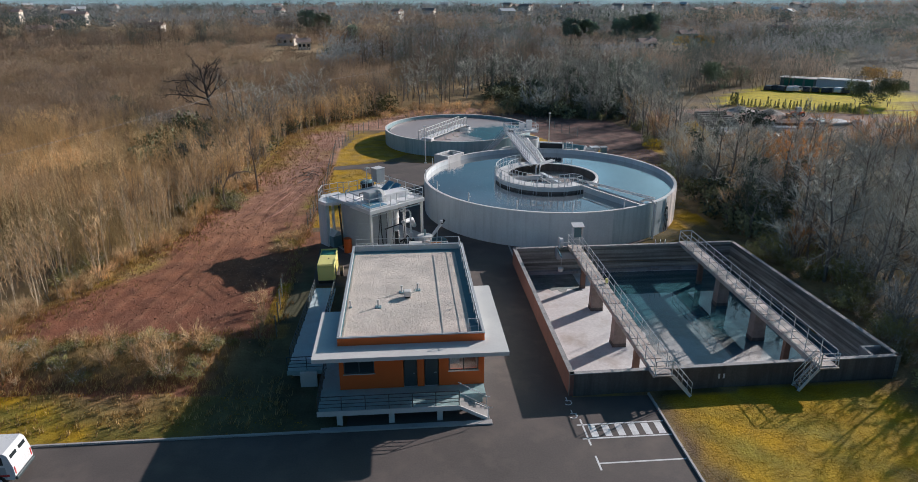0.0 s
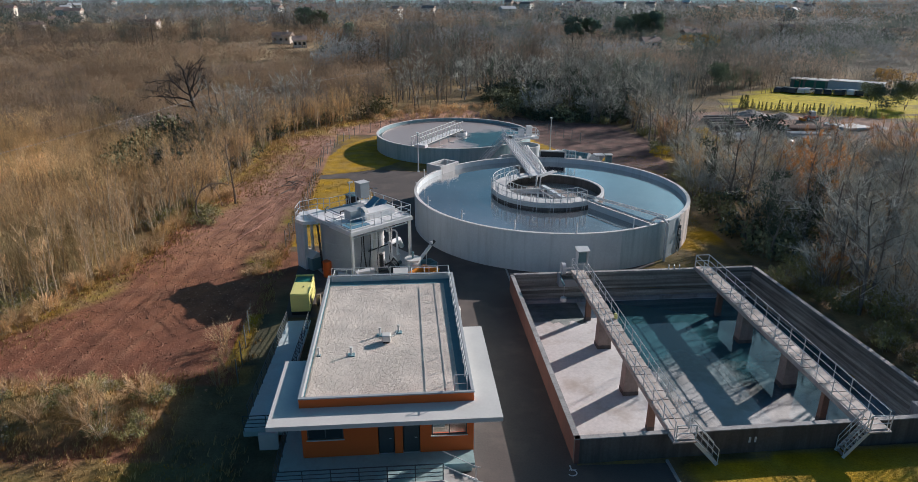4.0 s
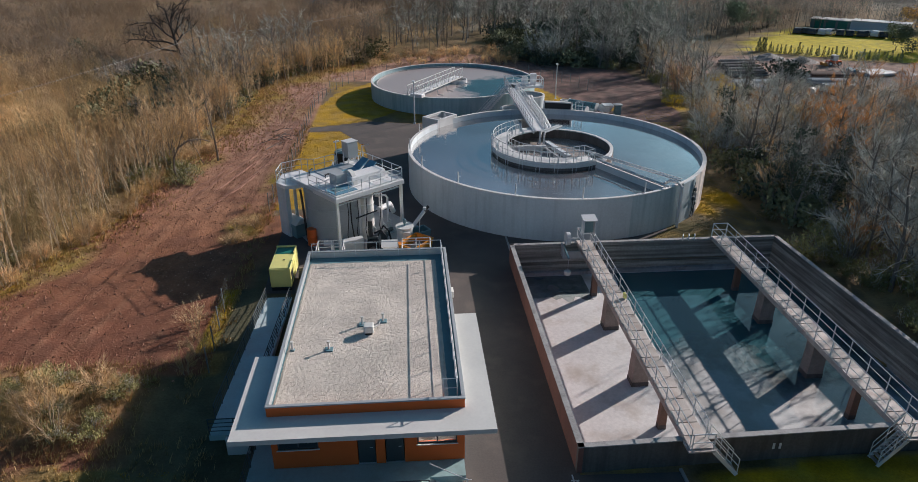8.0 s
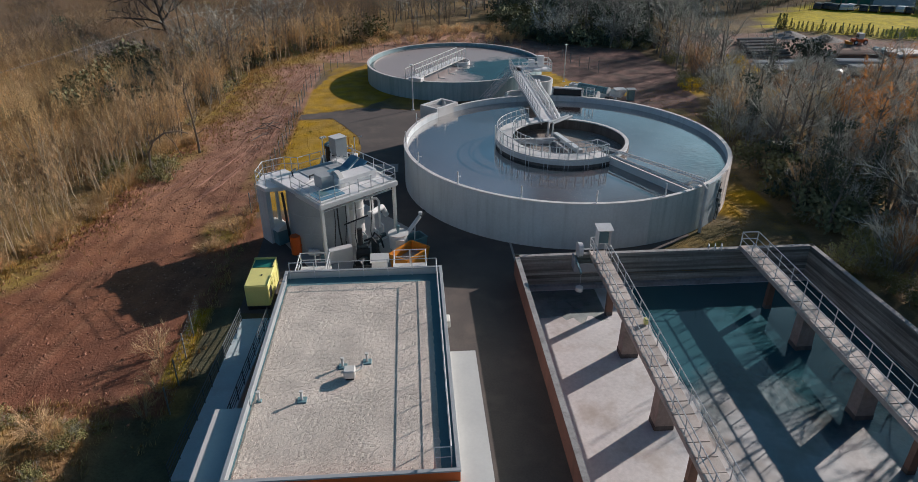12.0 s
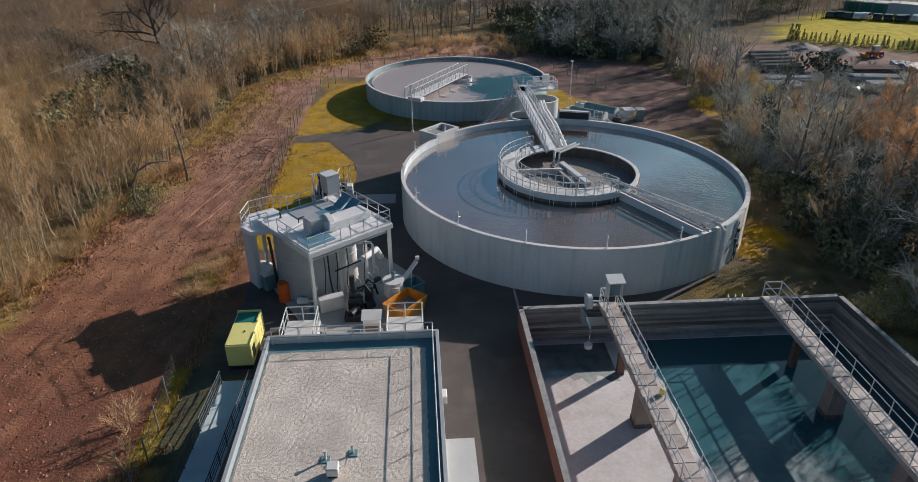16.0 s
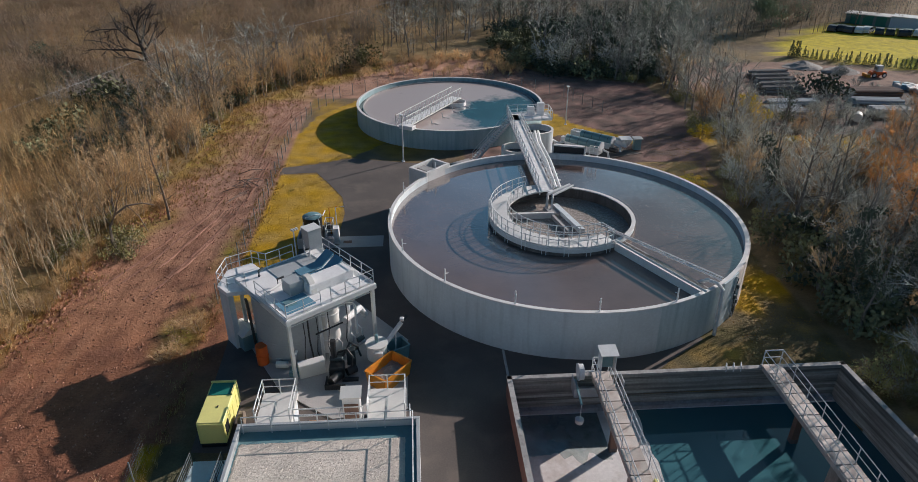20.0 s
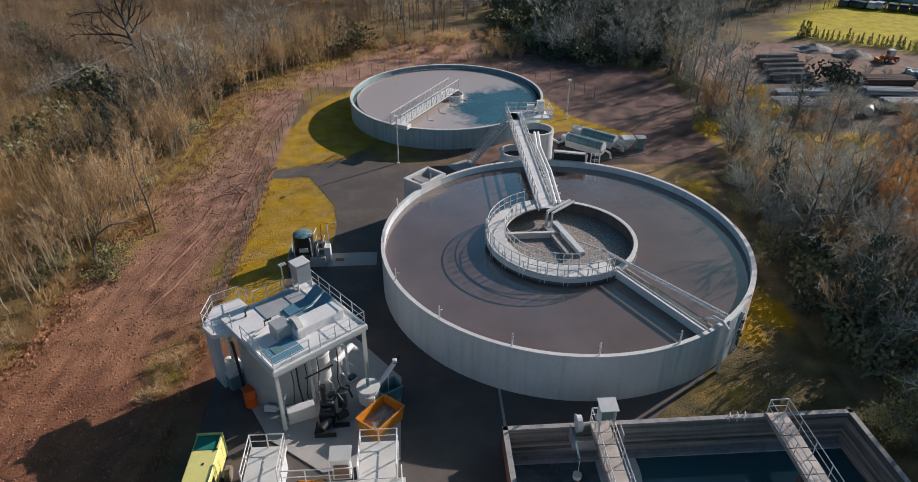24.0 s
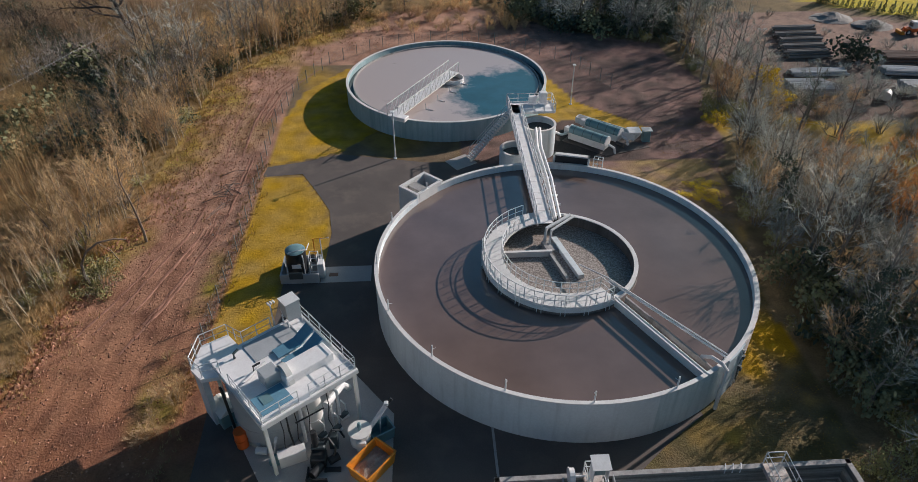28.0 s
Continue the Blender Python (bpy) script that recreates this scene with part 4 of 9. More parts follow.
for k in range(7):
    q = -45.2 + 0.75 * k
    top = TZ - (0.1, 0.9, 0.4, 1.5, 1.1, 2.2, 1.8)[k]
    pts = [(TX + (TR + 0.2) * math.cos(radians(q + wire.uniform(-0.35, 0.35))), TY + (TR + 0.2) * math.sin(radians(q + wire.uniform(-0.35, 0.35))), top * j / 5) for j in range(6)]
    part("conduit", Form().tube(pts, 0.04 if k % 3 else 0.06, 5), RAIL_DARK if k % 3 else STEEL, tank)
for q, z in ((-44.6, 1.9), (-43.6, 2.7), (-42.4, 1.2)):
    part("junction_box", Form().box(-0.14, -0.12, 0, 0.14, 0.12, 0.32, 0.02).turned(TX + (TR + 0.26) * math.cos(radians(q)), TY + (TR + 0.26) * math.sin(radians(q)), q, z), RAIL_DARK, tank)
a = radians(-55)
ex, ey = TX + TR * math.cos(a), TY + TR * math.sin(a)
part("outlet_pipe", Form().tube([(ex - 0.9, ey + 1.3, 3.7), (ex - 0.5, ey + 0.7, 4.25), (ex, ey, 4.3), (ex + 0.25, ey - 0.35, 4.0), (ex + 0.28, ey - 0.4, 0.0)], 0.14, 8), CONCRETE_RIM, tank, smooth=True)
# square inlet box and weir gate on the rim
f = Form().box(-1.25, -1.8, -0.1, 1.25, -1.5, 4.45, 0.02).box(-1.25, 1.5, -0.1, 1.25, 1.8, 4.45, 0.02).box(-1.25, -1.5, -0.1, -0.95, 1.5, 4.45, 0.02).box(0.95, -1.5, -0.1, 1.25, 1.5, 4.45, 0.02)
part("inlet_box", f.turned(-4.4, 59.65, -44), CONCRETE_RIM, tank, "narrow open concrete chamber at the tank edge")
part("inlet_cover", Form().box(-0.95, -0.85, 3.6, 0.95, 0.1, 4.2).turned(-4.4, 59.65, -44), CONCRETE_LOW, tank)
part("inlet_floor", Form().box(-0.95, -1.5, 2.2, 0.95, 1.5, 2.6).turned(-4.4, 59.65, -44), BLACK, tank)
f = Form().box(-1.85, -0.15, 3.0, -1.65, 0.3, 4.95).box(1.65, -0.15, 3.0, 1.85, 0.3, 4.95).box(-1.85, -0.15, 4.8, 1.85, 0.3, 4.95)
part("weir_frame", f.turned(11.0, 63.3, -17), CONCRETE_RIM, tank)
part("weir_plate", Form().box(-1.65, -0.05, 3.0, 1.65, 0.02, 4.8).turned(11.0, 63.3, -17), BLACK, tank, "dark weir plate")
f = Form()
for k in range(5):
    f.tube([(-0.35, 0.0, 0.6 + k * 0.9), (0.35, 0.0, 0.6 + k * 0.9)], 0.02, 4)
for x in (-0.45, 0.45):
    f.tube([(x, 0, 0), (x, 0, 5.1), (x, -0.6, 5.1), (x, -0.6, 4.2)], 0.03, 5)
f.tube([(-0.45, 0, 5.1), (0.45, 0, 5.1)], 0.04, 5).tube([(-0.45, -0.6, 5.1), (0.45, -0.6, 5.1)], 0.04, 5).tube([(-0.45, -0.6, 4.65), (0.45, -0.6, 4.65)], 0.03, 5).tube([(0, -0.6, 4.2), (0, -0.6, 5.1), (0, 0, 5.1)], 0.03, 5)
part("ladder", f.turned(13.6, 62.5, -22), GALV, tank)
# inner ring
RZ = 4.05
part("ring_wall", Form().wall_ring(TX - 0.1, TY, 6.15, 6.4, 0.0, RZ, n=72), CONCRETE, tank, smooth=True)
part("ring_rim", Form().wall_ring(TX - 0.1, TY, 6.1, 6.44, RZ, RZ + 0.06, n=72), CONCRETE_RIM, tank, smooth=True)
# Inner face, darker than the rest of the ring wall.
part("inner_band", Form().wall_ring(TX - 0.1, TY, 6.09, 6.145, 2.9, RZ - 0.05, n=72), CONCRETE_OLD, tank, "dark inner face of the ring", True)
part("inner_water", Form().disc(TX - 0.1, TY, 6.16, 3.05, 64), WATER_FOAM, tank, "foaming light brown water")
for i in range(24):
    a0 = 100 + i * 8.35
    part("deck_slab", Form().wall_ring(TX - 0.1, TY, 4.85, 6.5, RZ + 0.07, RZ + 0.21, a0, a0 + 8.25, 3), CONCRETE_RIM, tank)
part("fascia", Form().wall_ring(TX - 0.1, TY, 6.42, 6.56, RZ - 0.34, RZ + 0.06, 100, 300, 48), CONCRETE_RIM, tank, "pale ring beam under the deck", True)
part("wet_band", Form().wall_ring(TX - 0.1, TY, 6.42, 6.50, 3.2, RZ - 0.35, 0, 360, 72), CONCRETE_OLD, tank, "dark wet band at the waterline", True)
ring = lambda r, a0, a1, k, z: [(TX - 0.1 + r * math.cos(radians(a0 + (a1 - a0) * i / k)), TY + r * math.sin(radians(a0 + (a1 - a0) * i / k)), z) for i in range(k + 1)]
railing(tank, ring(6.42, 112, 299, 26, RZ + 0.21), 1.1, step=1.3, r=0.03)
railing(tank, ring(4.92, 128, 299, 22, RZ + 0.21), 1.1, step=1.3, r=0.03)
railing(tank, [ring(4.92, 299, 300, 1, RZ + 0.21)[0], ring(6.42, 299, 300, 1, RZ + 0.21)[0]], 1.1, r=0.03)
for i in range(10):
    a = radians(150 + i * 16)
    c, s = math.cos(a), math.sin(a)
    x, y = TX - 0.1, TY
    part("guide_hoop", Form().tube([(x + 6.6 * c - 0.18 * s, y + 6.6 * s + 0.18 * c, 3.2), (x + 6.6 * c - 0.18 * s, y + 6.6 * s + 0.18 * c, 5.0), (x + 6.6 * c + 0.18 * s, y + 6.6 * s - 0.18 * c, 5.0), (x + 6.6 * c + 0.18 * s, y + 6.6 * s - 0.18 * c, 3.2)], 0.03, 5), GALV, tank)
part("divider", Form().box(1.6, 49.3, 2.4, 6.8, 49.6, 3.6, 0.02), CONCRETE_RIM, tank)
part("divider", Form().beam((7.3, 51.6, 3.1), (8.7, 46.2, 3.1), 0.5, 0.7), CONCRETE, tank)
part("trough_wall", Form().beam((6.2, 51.0, 3.1), (7.5, 45.8, 3.1), 0.25, 0.7), CONCRETE_LOW, tank)
part("trough_floor", Form().beam((6.75, 51.3, 2.88), (8.1, 46.0, 2.88), 1.1, 0.1), BLACK, tank, "dark open trough")
part("hub", Form().tube([(7.2, 50.6, 2.6), (7.2, 50.6, 3.3)], 0.8, 16), CONCRETE_LOW, tank)
part("drop_pipe", Form().tube([(8.9, 53.0, 4.75), (6.5, 51.3, 4.6), (6.4, 51.1, 3.2)], 0.16, 8), STEEL, tank, smooth=True)
part("drop_pipe", Form().tube([(9.2, 52.8, 4.75), (6.9, 51.0, 4.6), (6.8, 50.8, 3.2)], 0.12, 8), STEEL, tank, smooth=True)
# outlet channel and pipe from ring to wall
p0, p1 = Vector((10.55, 42.35, 3.75)), Vector((14.75, 34.6, 3.75))
part("channel_wall", Form().beam(p0, p1, 0.16, 0.7), CONCRETE_RIM, tank)
part("channel_wall", Form().beam(p0 + Vector((0.95, 0.5, -0.1)), p1 + Vector((0.95, 0.5, -0.1)), 0.14, 0.5), CONCRETE_LOW, tank)
part("spray_pipe", Form().tube([p0 + Vector((-0.05, 0.05, 0.55)), p1 + Vector((0.2, -0.4, 0.55))], 0.09, 8), STEEL, tank)
part("cable_pipe", Form().tube([(8.6, 46.9, 4.0), (10.4, 44.7, 4.35), (16.9, 35.9, 4.35)], 0.06, 6), STEEL, tank)
part("cable_pipe", Form().tube([(10.5, 44.5, 4.2), (16.8, 35.8, 4.2)], 0.09, 6), GALV, tank)

gut = thing("drain_channel", (0.27, 32, 0), "narrow pale concrete drain channel set in asphalt", "drain")
for k in range(6):
    part("channel_stone", Form().box(0.18, 29.1 + k * 0.95, -0.02, 0.36, 30.02 + k * 0.95, 0.03, 0.01), PAVING, gut)

# ---- footbridge from the ring to the clarifier ----
br = thing("footbridge", (6.7, 64.0, 4.2), "white-painted steel footbridge with pipes crossing above the tank rim", "footbridge")
for x in (5.95, 7.25):
    part("girder", Form().box(x - 0.06, 52.4, 4.05, x + 0.06, 76.2, 4.36, 0.01), BRIDGE_WHITE, br)
for i in range(24):
    part("grating_panel", Form().box(6.02, 52.4 + i, 4.33, 7.19, 53.37 + i, 4.38), BRIDGE_WHITE, br)
railing(br, [(5.95, 53.6, 4.38), (5.95, 76.2, 4.38)], 1.1, step=1.5, material=BRIDGE_WHITE, r=0.038, kick=True)
railing(br, [(7.25, 53.0, 4.38), (7.25, 74.2, 4.38)], 1.1, step=1.5, material=BRIDGE_WHITE, r=0.038, kick=True)
for x, z, r in ((7.62, 4.42, 0.15), (8.02, 4.42, 0.15), (7.45, 4.2, 0.08)):
    part("pipe", Form().tube([(x, 53.0, z), (x + 0.35, 60.0, z), (x + 0.3, 66.0, z), (x + 1.0, 71.5, z - 0.6)], r, 8), BRIDGE_WHITE, br, smooth=True)
for i in range(9):
    part("bracket", Form().box(7.2, 54 + i * 1.6, 4.05, 8.6, 54.08 + i * 1.6, 4.2), BRIDGE_WHITE, br)
for y in (64.5, 70.5):
    part("support_post", Form().box(6.3, y, 0, 6.5, y + 0.2, 4.1).box(6.9, y, 0, 7.1, y + 0.2, 4.1), BRIDGE_WHITE, br)
part("platform", Form().box(5.9, 74.2, 4.25, 11.2, 77.0, 4.38, 0.01), BRIDGE_WHITE, br)
railing(br, [(5.9, 76.2, 4.38), (5.9, 77.0, 4.38), (11.2, 77.0, 4.38), (11.2, 74.2, 4.38), (7.3, 74.2, 4.38)], 1.1, step=1.3, material=BRIDGE_WHITE, r=0.038, kick=True)
part("cabinet", Form().box(9.6, 76.0, 4.38, 10.5, 76.7, 5.9, 0.03), BRIDGE_WHITE, br)
part("cabinet", Form().box(8.4, 76.2, 4.38, 9.3, 76.7, 5.4, 0.03), BRIDGE_WHITE, br)
st = thing("steel_stair", (3.8, 72.6, 0), "galvanised open stair rising beside the clarifier", "stair")
for off in (-0.75, 0.75):
    a, b = Vector((1.2, 71.6 + off, 0.1)), Vector((6.0, 74.6 + off, 4.3))
    part("stringer", Form().beam(a, b, 0.05, 0.3), GALV, st)
    for h in (1.0, 0.55):
        part("handrail", Form().tube([a + Vector((0, 0, h)), b + Vector((0, 0, h))], 0.03, 5), GALV, st)
    for k in range(6):
        p = a.lerp(b, k / 5)
        part("post", Form().tube([p, p + Vector((0, 0, 1.0))], 0.028, 5), GALV, st)
for k in range(20):
    p = Vector((1.2, 71.6, 0.1)).lerp(Vector((6.0, 74.6, 4.3)), (k + 0.5) / 20)
    part("tread", Form().box(-0.14, -0.62, -0.02, 0.14, 0.62, 0.02).turned(p.x, p.y, 32, p.z), GALV, st)

part("foot_slab", Form().box(-2.6, -1.2, -0.05, 0.2, 1.2, 0.06).turned(1.2, 71.6, 32), PAVING, st)

# ---- round chambers ----
for x, y, r, h, lab in ((6.05, 68.9, 1.75, 2.75, "low round concrete chamber, open at the top"), (9.2, 73.0, 1.95, 3.6, "tall round concrete chamber with dark water")):
    ch = thing("round_chamber", (x, y, 0), lab, "chamber", "round chambers")
    part("chamber_wall", Form().wall_ring(x, y, r - 0.2, r, -0.1, h, n=36), CONCRETE, ch, smooth=True)
    part("chamber_rim", Form().wall_ring(x, y, r - 0.24, r + 0.02, h, h + 0.06, n=36), CONCRETE_RIM, ch, smooth=True)
    part("chamber_water", Form().disc(x, y, r - 0.19, h - 0.7, 32), WATER_CLEAR, ch)

# ---- clarifier ----
CX, CY, CR, CZ = -0.75, 89.1, 13.27, 2.55
cl = thing("clarifier", (CX, CY, 0), "round concrete clarifier, half covered with grey scum", "tank")
n = 24
for i in range(n):
    part("wall_panel", Form().wall_ring(CX, CY, CR - 0.25, CR, -0.3, CZ, 360 / n * i, 360 / n * (i + 1), 5), CONCRETE_TEAL, cl, smooth=True)
part("rim", Form().wall_ring(CX, CY, CR - 0.29, CR + 0.03, CZ, CZ + 0.07, n=110), CONCRETE_RIM, cl, smooth=True)
part("gutter_wall", Form().wall_ring(CX, CY, CR - 1.0, CR - 0.88, 0.5, CZ - 0.32, n=96), CONCRETE_LOW, cl, smooth=True)
part("gutter_water", Form().wall_ring(CX, CY, CR - 0.9, CR - 0.24, 0.5, CZ - 0.75, n=96), WATER_CLEAR, cl)
part("settled_water", Form().disc(CX, CY, CR - 0.95, CZ - 0.5), WATER_SETTLED, cl, "beige scummy water with a dark clear pool")
# scraper bridge
sc = thing("scraper_bridge", (-4.0, 83.5, CZ), "white steel lattice scraper bridge over the clarifier", "bridge")
a, b = Vector((-7.6, 77.4, CZ + 0.15)), Vector((0.3, 90.6, CZ + 0.15))
d = (b - a).normalized()
nn = Vector((-d.y, d.x, 0)) * 0.75
for s in (-1, 1):
    p, q = a + nn * s, b + nn * s
    part("lower_chord", Form().beam(p, q, 0.09, 0.12), WHITE, sc)
    part("upper_chord", Form().beam(p + Vector((0, 0, 1.45)), q + Vector((0, 0, 1.45)), 0.08, 0.08), WHITE, sc)
    for k in range(13):
        u, v = p.lerp(q, k / 12), p.lerp(q, min(1, (k + 1) / 12))
        part("upright", Form().beam(u, u + Vector((0, 0, 1.45)), 0.06, 0.06), WHITE, sc)
        if k < 12:
            part("brace", Form().beam(u, v + Vector((0, 0, 1.45)), 0.05, 0.05), WHITE, sc)
for k in range(15):
    u, v = a.lerp(b, k / 15), a.lerp(b, (k + 0.96) / 15)
    part("deck_panel", Form().beam(u, v, 1.4, 0.05), BRIDGE_WHITE, sc)
part("carriage", Form().box(-0.8, -0.5, 0, 1.1, 0.5, 0.5, 0.04).turned(-6.9, 76.9, -30, CZ + 0.1), BRIDGE_WHITE, sc)
for k in range(4):
    p = Vector((-3.6, 80.6, CZ - 0.45)).lerp(Vector((1.1, 88.0, CZ - 0.45)), k / 3)
    part("scraper_leg", Form().tube([p, p + Vector((-0.1, 0.1, 0.7))], 0.05, 5).tube([p, p + Vector((0.9, -0.5, 0.0))], 0.04, 5), BRIDGE_WHITE, sc)
part("feed_ring", Form().wall_ring(CX + 0.9, CY - 0.2, 1.3, 1.4, CZ - 0.8, CZ + 0.05, n=28), BRIDGE_WHITE, sc, "pale round feed well")

# ---- blowers beside the clarifier ----
bl = thing("blower_set", (17.0, 75.5, 0), "row of blue-grey cylindrical screens on steel frames", "machine")
part("pad", Form().prism([(12.6, 75.4), (17.0, 71.4), (22.8, 73.2), (16.2, 79.6)], -0.05, 0.05), ASPHALT, bl)
for (x0, y0), (x1, y1), r in (((13.7, 75.9), (17.3, 72.7), 0.62), ((16.0, 77.6), (19.3, 74.6), 0.6)):
    dd = Vector((x1 - x0, y1 - y0, 0)).normalized()
    part("drum", Form().tube([(x0, y0, 1.2), (x1, y1, 1.2)], r, 16), TEAL, bl, "teal cylinder cover", True)
    for k in range(4):
        p = Vector((x0, y0, 1.2)).lerp(Vector((x1, y1, 1.2)), (k + 0.5) / 4)
        part("band", Form().tube([p, p + dd * 0.06], r + 0.015, 16), RAIL_DARK, bl)
    part("end_cap", Form().tube([(x1, y1, 1.2), (x1 + dd.x * 0.12, y1 + dd.y * 0.12, 1.2)], r + 0.05, 16), STEEL, bl)
    part("end_cap", Form().tube([(x0 - dd.x * 0.1, y0 - dd.y * 0.1, 1.2), (x0, y0, 1.2)], r + 0.05, 16), STEEL, bl)
    part("cradle", Form().beam((x0, y0, 0.65), (x1, y1, 0.65), 1.2, 0.8), STEEL, bl)
    part("drive_box", Form().box(-0.3, -0.3, 0, 0.3, 0.3, 0.75, 0.04).turned(x0 - dd.x * 0.5, y0 - dd.y * 0.5, 40, 0.7), GALV, bl)
    part("outlet_pipe", Form().tube([(x1 + dd.x * 0.2, y1 + dd.y * 0.2, 0.9), (x1 + dd.x * 1.0, y1 + dd.y * 1.0, 0.7), (x1 + dd.x * 1.2, y1 + dd.y * 1.2, 0.0)], 0.14, 8), GALV, bl)
T0, T1 = Vector((15.1, 79.2, 1.0)), Vector((21.1, 74.1, 1.0))
nn = Vector((0.43, 0.5, 0)) * 0.7
for o in (-1, 1):
    part("trough_side", Form().beam(T0 + nn * o, T1 + nn * o, 0.08, 0.75), GALV, bl)
part("trough_bed", Form().beam(T0 - Vector((0, 0, 0.25)), T1 - Vector((0, 0, 0.25)), 0.9, 0.1), PIPE_GREY, bl)
for q in (0.0, 1.0):
    p = T0.lerp(T1, q)
    part("trough_end", Form().beam(p - nn, p + nn, 0.08, 0.75), GALV, bl)
for q in (0.1, 0.5, 0.9):
    p = T0.lerp(T1, q)
    part("leg", Form().tube([(p.x, p.y, 0), (p.x, p.y, 0.7)], 0.06, 6), GALV, bl)
part("motor", Form().tube([(18.6, 73.2, 0.7), (19.3, 72.5, 0.7)], 0.3, 10), BLACK, bl)
part("feed_pipe", Form().tube([(10.9, 74.6, 1.9), (12.4, 75.2, 0.9), (13.7, 75.9, 0.9)], 0.16, 8), STEEL, bl)
part("hopper", Form().loft([[(20.4, 74.2, 0.8), (21.4, 74.2, 0.8), (21.4, 75.1, 0.8), (20.4, 75.1, 0.8)], [(20.2, 73.9, 1.6), (21.7, 73.9, 1.6), (21.7, 75.4, 1.6), (20.2, 75.4, 1.6)]]), STEEL, bl)
sg = thing("switch_box", (22.5, 74.8, 0), "small grey switch cabinet with a white roof", "cabinet")
part("cabinet_body", Form().box(22.1, 74.4, 0, 23.0, 75.2, 1.45, 0.03), TEAL, sg)
part("cabinet_roof", Form().box(21.95, 74.25, 1.45, 23.15, 75.35, 1.55, 0.02), WHITE, sg)


def mast(x, y, h, label):
    t = thing("lamp_post", (x, y, 0), label, "lamp post", "lamp posts")
    part("pole", Form().tube([(x, y, 0), (x, y, h)], 0.09, 8, 0.06), STEEL, t)
    part("base_plate", Form().box(x - 0.2, y - 0.2, 0, x + 0.2, y + 0.2, 0.05), GALV, t)
    part("lamp_head", Form().box(x - 0.25, y - 0.45, h - 0.02, x + 0.15, y + 0.1, h + 0.1, 0.03), GALV, t)


mast(15.48, 85.26, 5.45, "pale steel lamp post standing on the lawn")
mast(-7.35, 72.3, 5.9, "pale steel lamp post beside the clarifier")


# ---- service building ----
hs = thing("service_building", (-10.7, 13.4, 0), "orange single-storey service building with white canopy and gravel roof", "building")
X0, X1, Y0, Y1, ZF, ZP = -15.5, -5.92, 5.0, 21.75, 1.18, 5.05
part("plinth", Form().box(X0 + 0.05, Y0 + 0.05, -0.1, X1 - 0.05, Y1 - 0.05, ZF), CONCRETE, hs)
OPEN = [(-15.2, -13.2, 2.35, 3.55), (-11.3, -10.38, ZF, 3.36), (-9.92, -8.95, ZF, 3.36), (-8.3, -6.3, 2.28, 3.4)]
x = X0
for a, b, z0, z1 in OPEN:
    part("wall_section", Form().box(x, Y0, ZF, a, Y0 + 0.25, 4.56), ORANGE, hs)
    part("lintel", Form().box(a, Y0, z1, b, Y0 + 0.25, 4.56), ORANGE, hs)
    if z0 > ZF:
        part("wall_section", Form().box(a, Y0, ZF, b, Y0 + 0.25, z0), ORANGE, hs)
    x = b
part("wall_section", Form().box(x, Y0, ZF, X1, Y0 + 0.25, 4.56), ORANGE, hs)
part("side_wall", Form().box(X0, Y0 + 0.25, ZF, X0 + 0.25, Y1 - 0.25, 4.56), ORANGE, hs)
part("side_wall", Form().box(X1 - 0.25, 8.4, ZF, X1, Y1 - 0.25, 4.56), WHITE, hs)
part("side_wall", Form().box(X1 - 0.25, Y0 + 0.25, ZF, X1, 5.7, 4.56), WHITE, hs)
part("side_wall", Form().box(X1 - 0.25, 5.7, ZF, X1, 8.4, 2.1), WHITE, hs)
part("side_wall", Form().box(X1 - 0.25, 5.7, 3.6, X1, 8.4, 4.56), WHITE, hs)
sw = part("window", Form().box(X1 - 0.16, 5.7, 2.1, X1 - 0.1, 5.78, 3.6).box(X1 - 0.16, 8.32, 2.1, X1 - 0.1, 8.4, 3.6).box(X1 - 0.16, 5.78, 2.1, X1 - 0.1, 8.32, 2.18).box(X1 - 0.16, 5.78, 3.52, X1 - 0.1, 8.32, 3.6).box(X1 - 0.16, 7.0, 2.18, X1 - 0.1, 7.08, 3.52), RAIL_DARK, hs, "dark metal window frame")
for u, v in ((5.78, 7.0), (7.08, 8.32)):
    part("pane", Form().box(X1 - 0.135, u, 2.18, X1 - 0.125, v, 3.52), CLEAR_GLASS, sw).visible_shadow = False
part("partition", Form().box(-8.9, Y0 + 0.25, ZF + 0.02, -8.8, 9.0, 4.5), WHITE, hs)
part("back_wall", Form().box(X0, Y1 - 0.25, ZF, X1, Y1, 4.56), WHITE, hs)
part("indoor_floor", Form().box(X0 + 0.25, Y0 + 0.25, ZF - 0.02, X1 - 0.25, Y1 - 0.25, ZF + 0.02), PAVING, hs)
part("parapet", Form().box(X0, Y0, 4.56, X1, Y0 + 0.12, ZP - 0.06), ORANGE, hs, "orange parapet band")
part("parapet", Form().box(X0, Y1 - 0.12, 4.56, X1, Y1, ZP - 0.06), WHITE, hs)
part("parapet", Form().box(X0, Y0 + 0.12, 4.56, X0 + 0.12, Y1 - 0.12, ZP - 0.06), COPING, hs)
part("parapet", Form().box(X1 - 0.12, Y0 + 0.12, 4.56, X1, Y1 - 0.12, ZP - 0.06), COPING, hs)
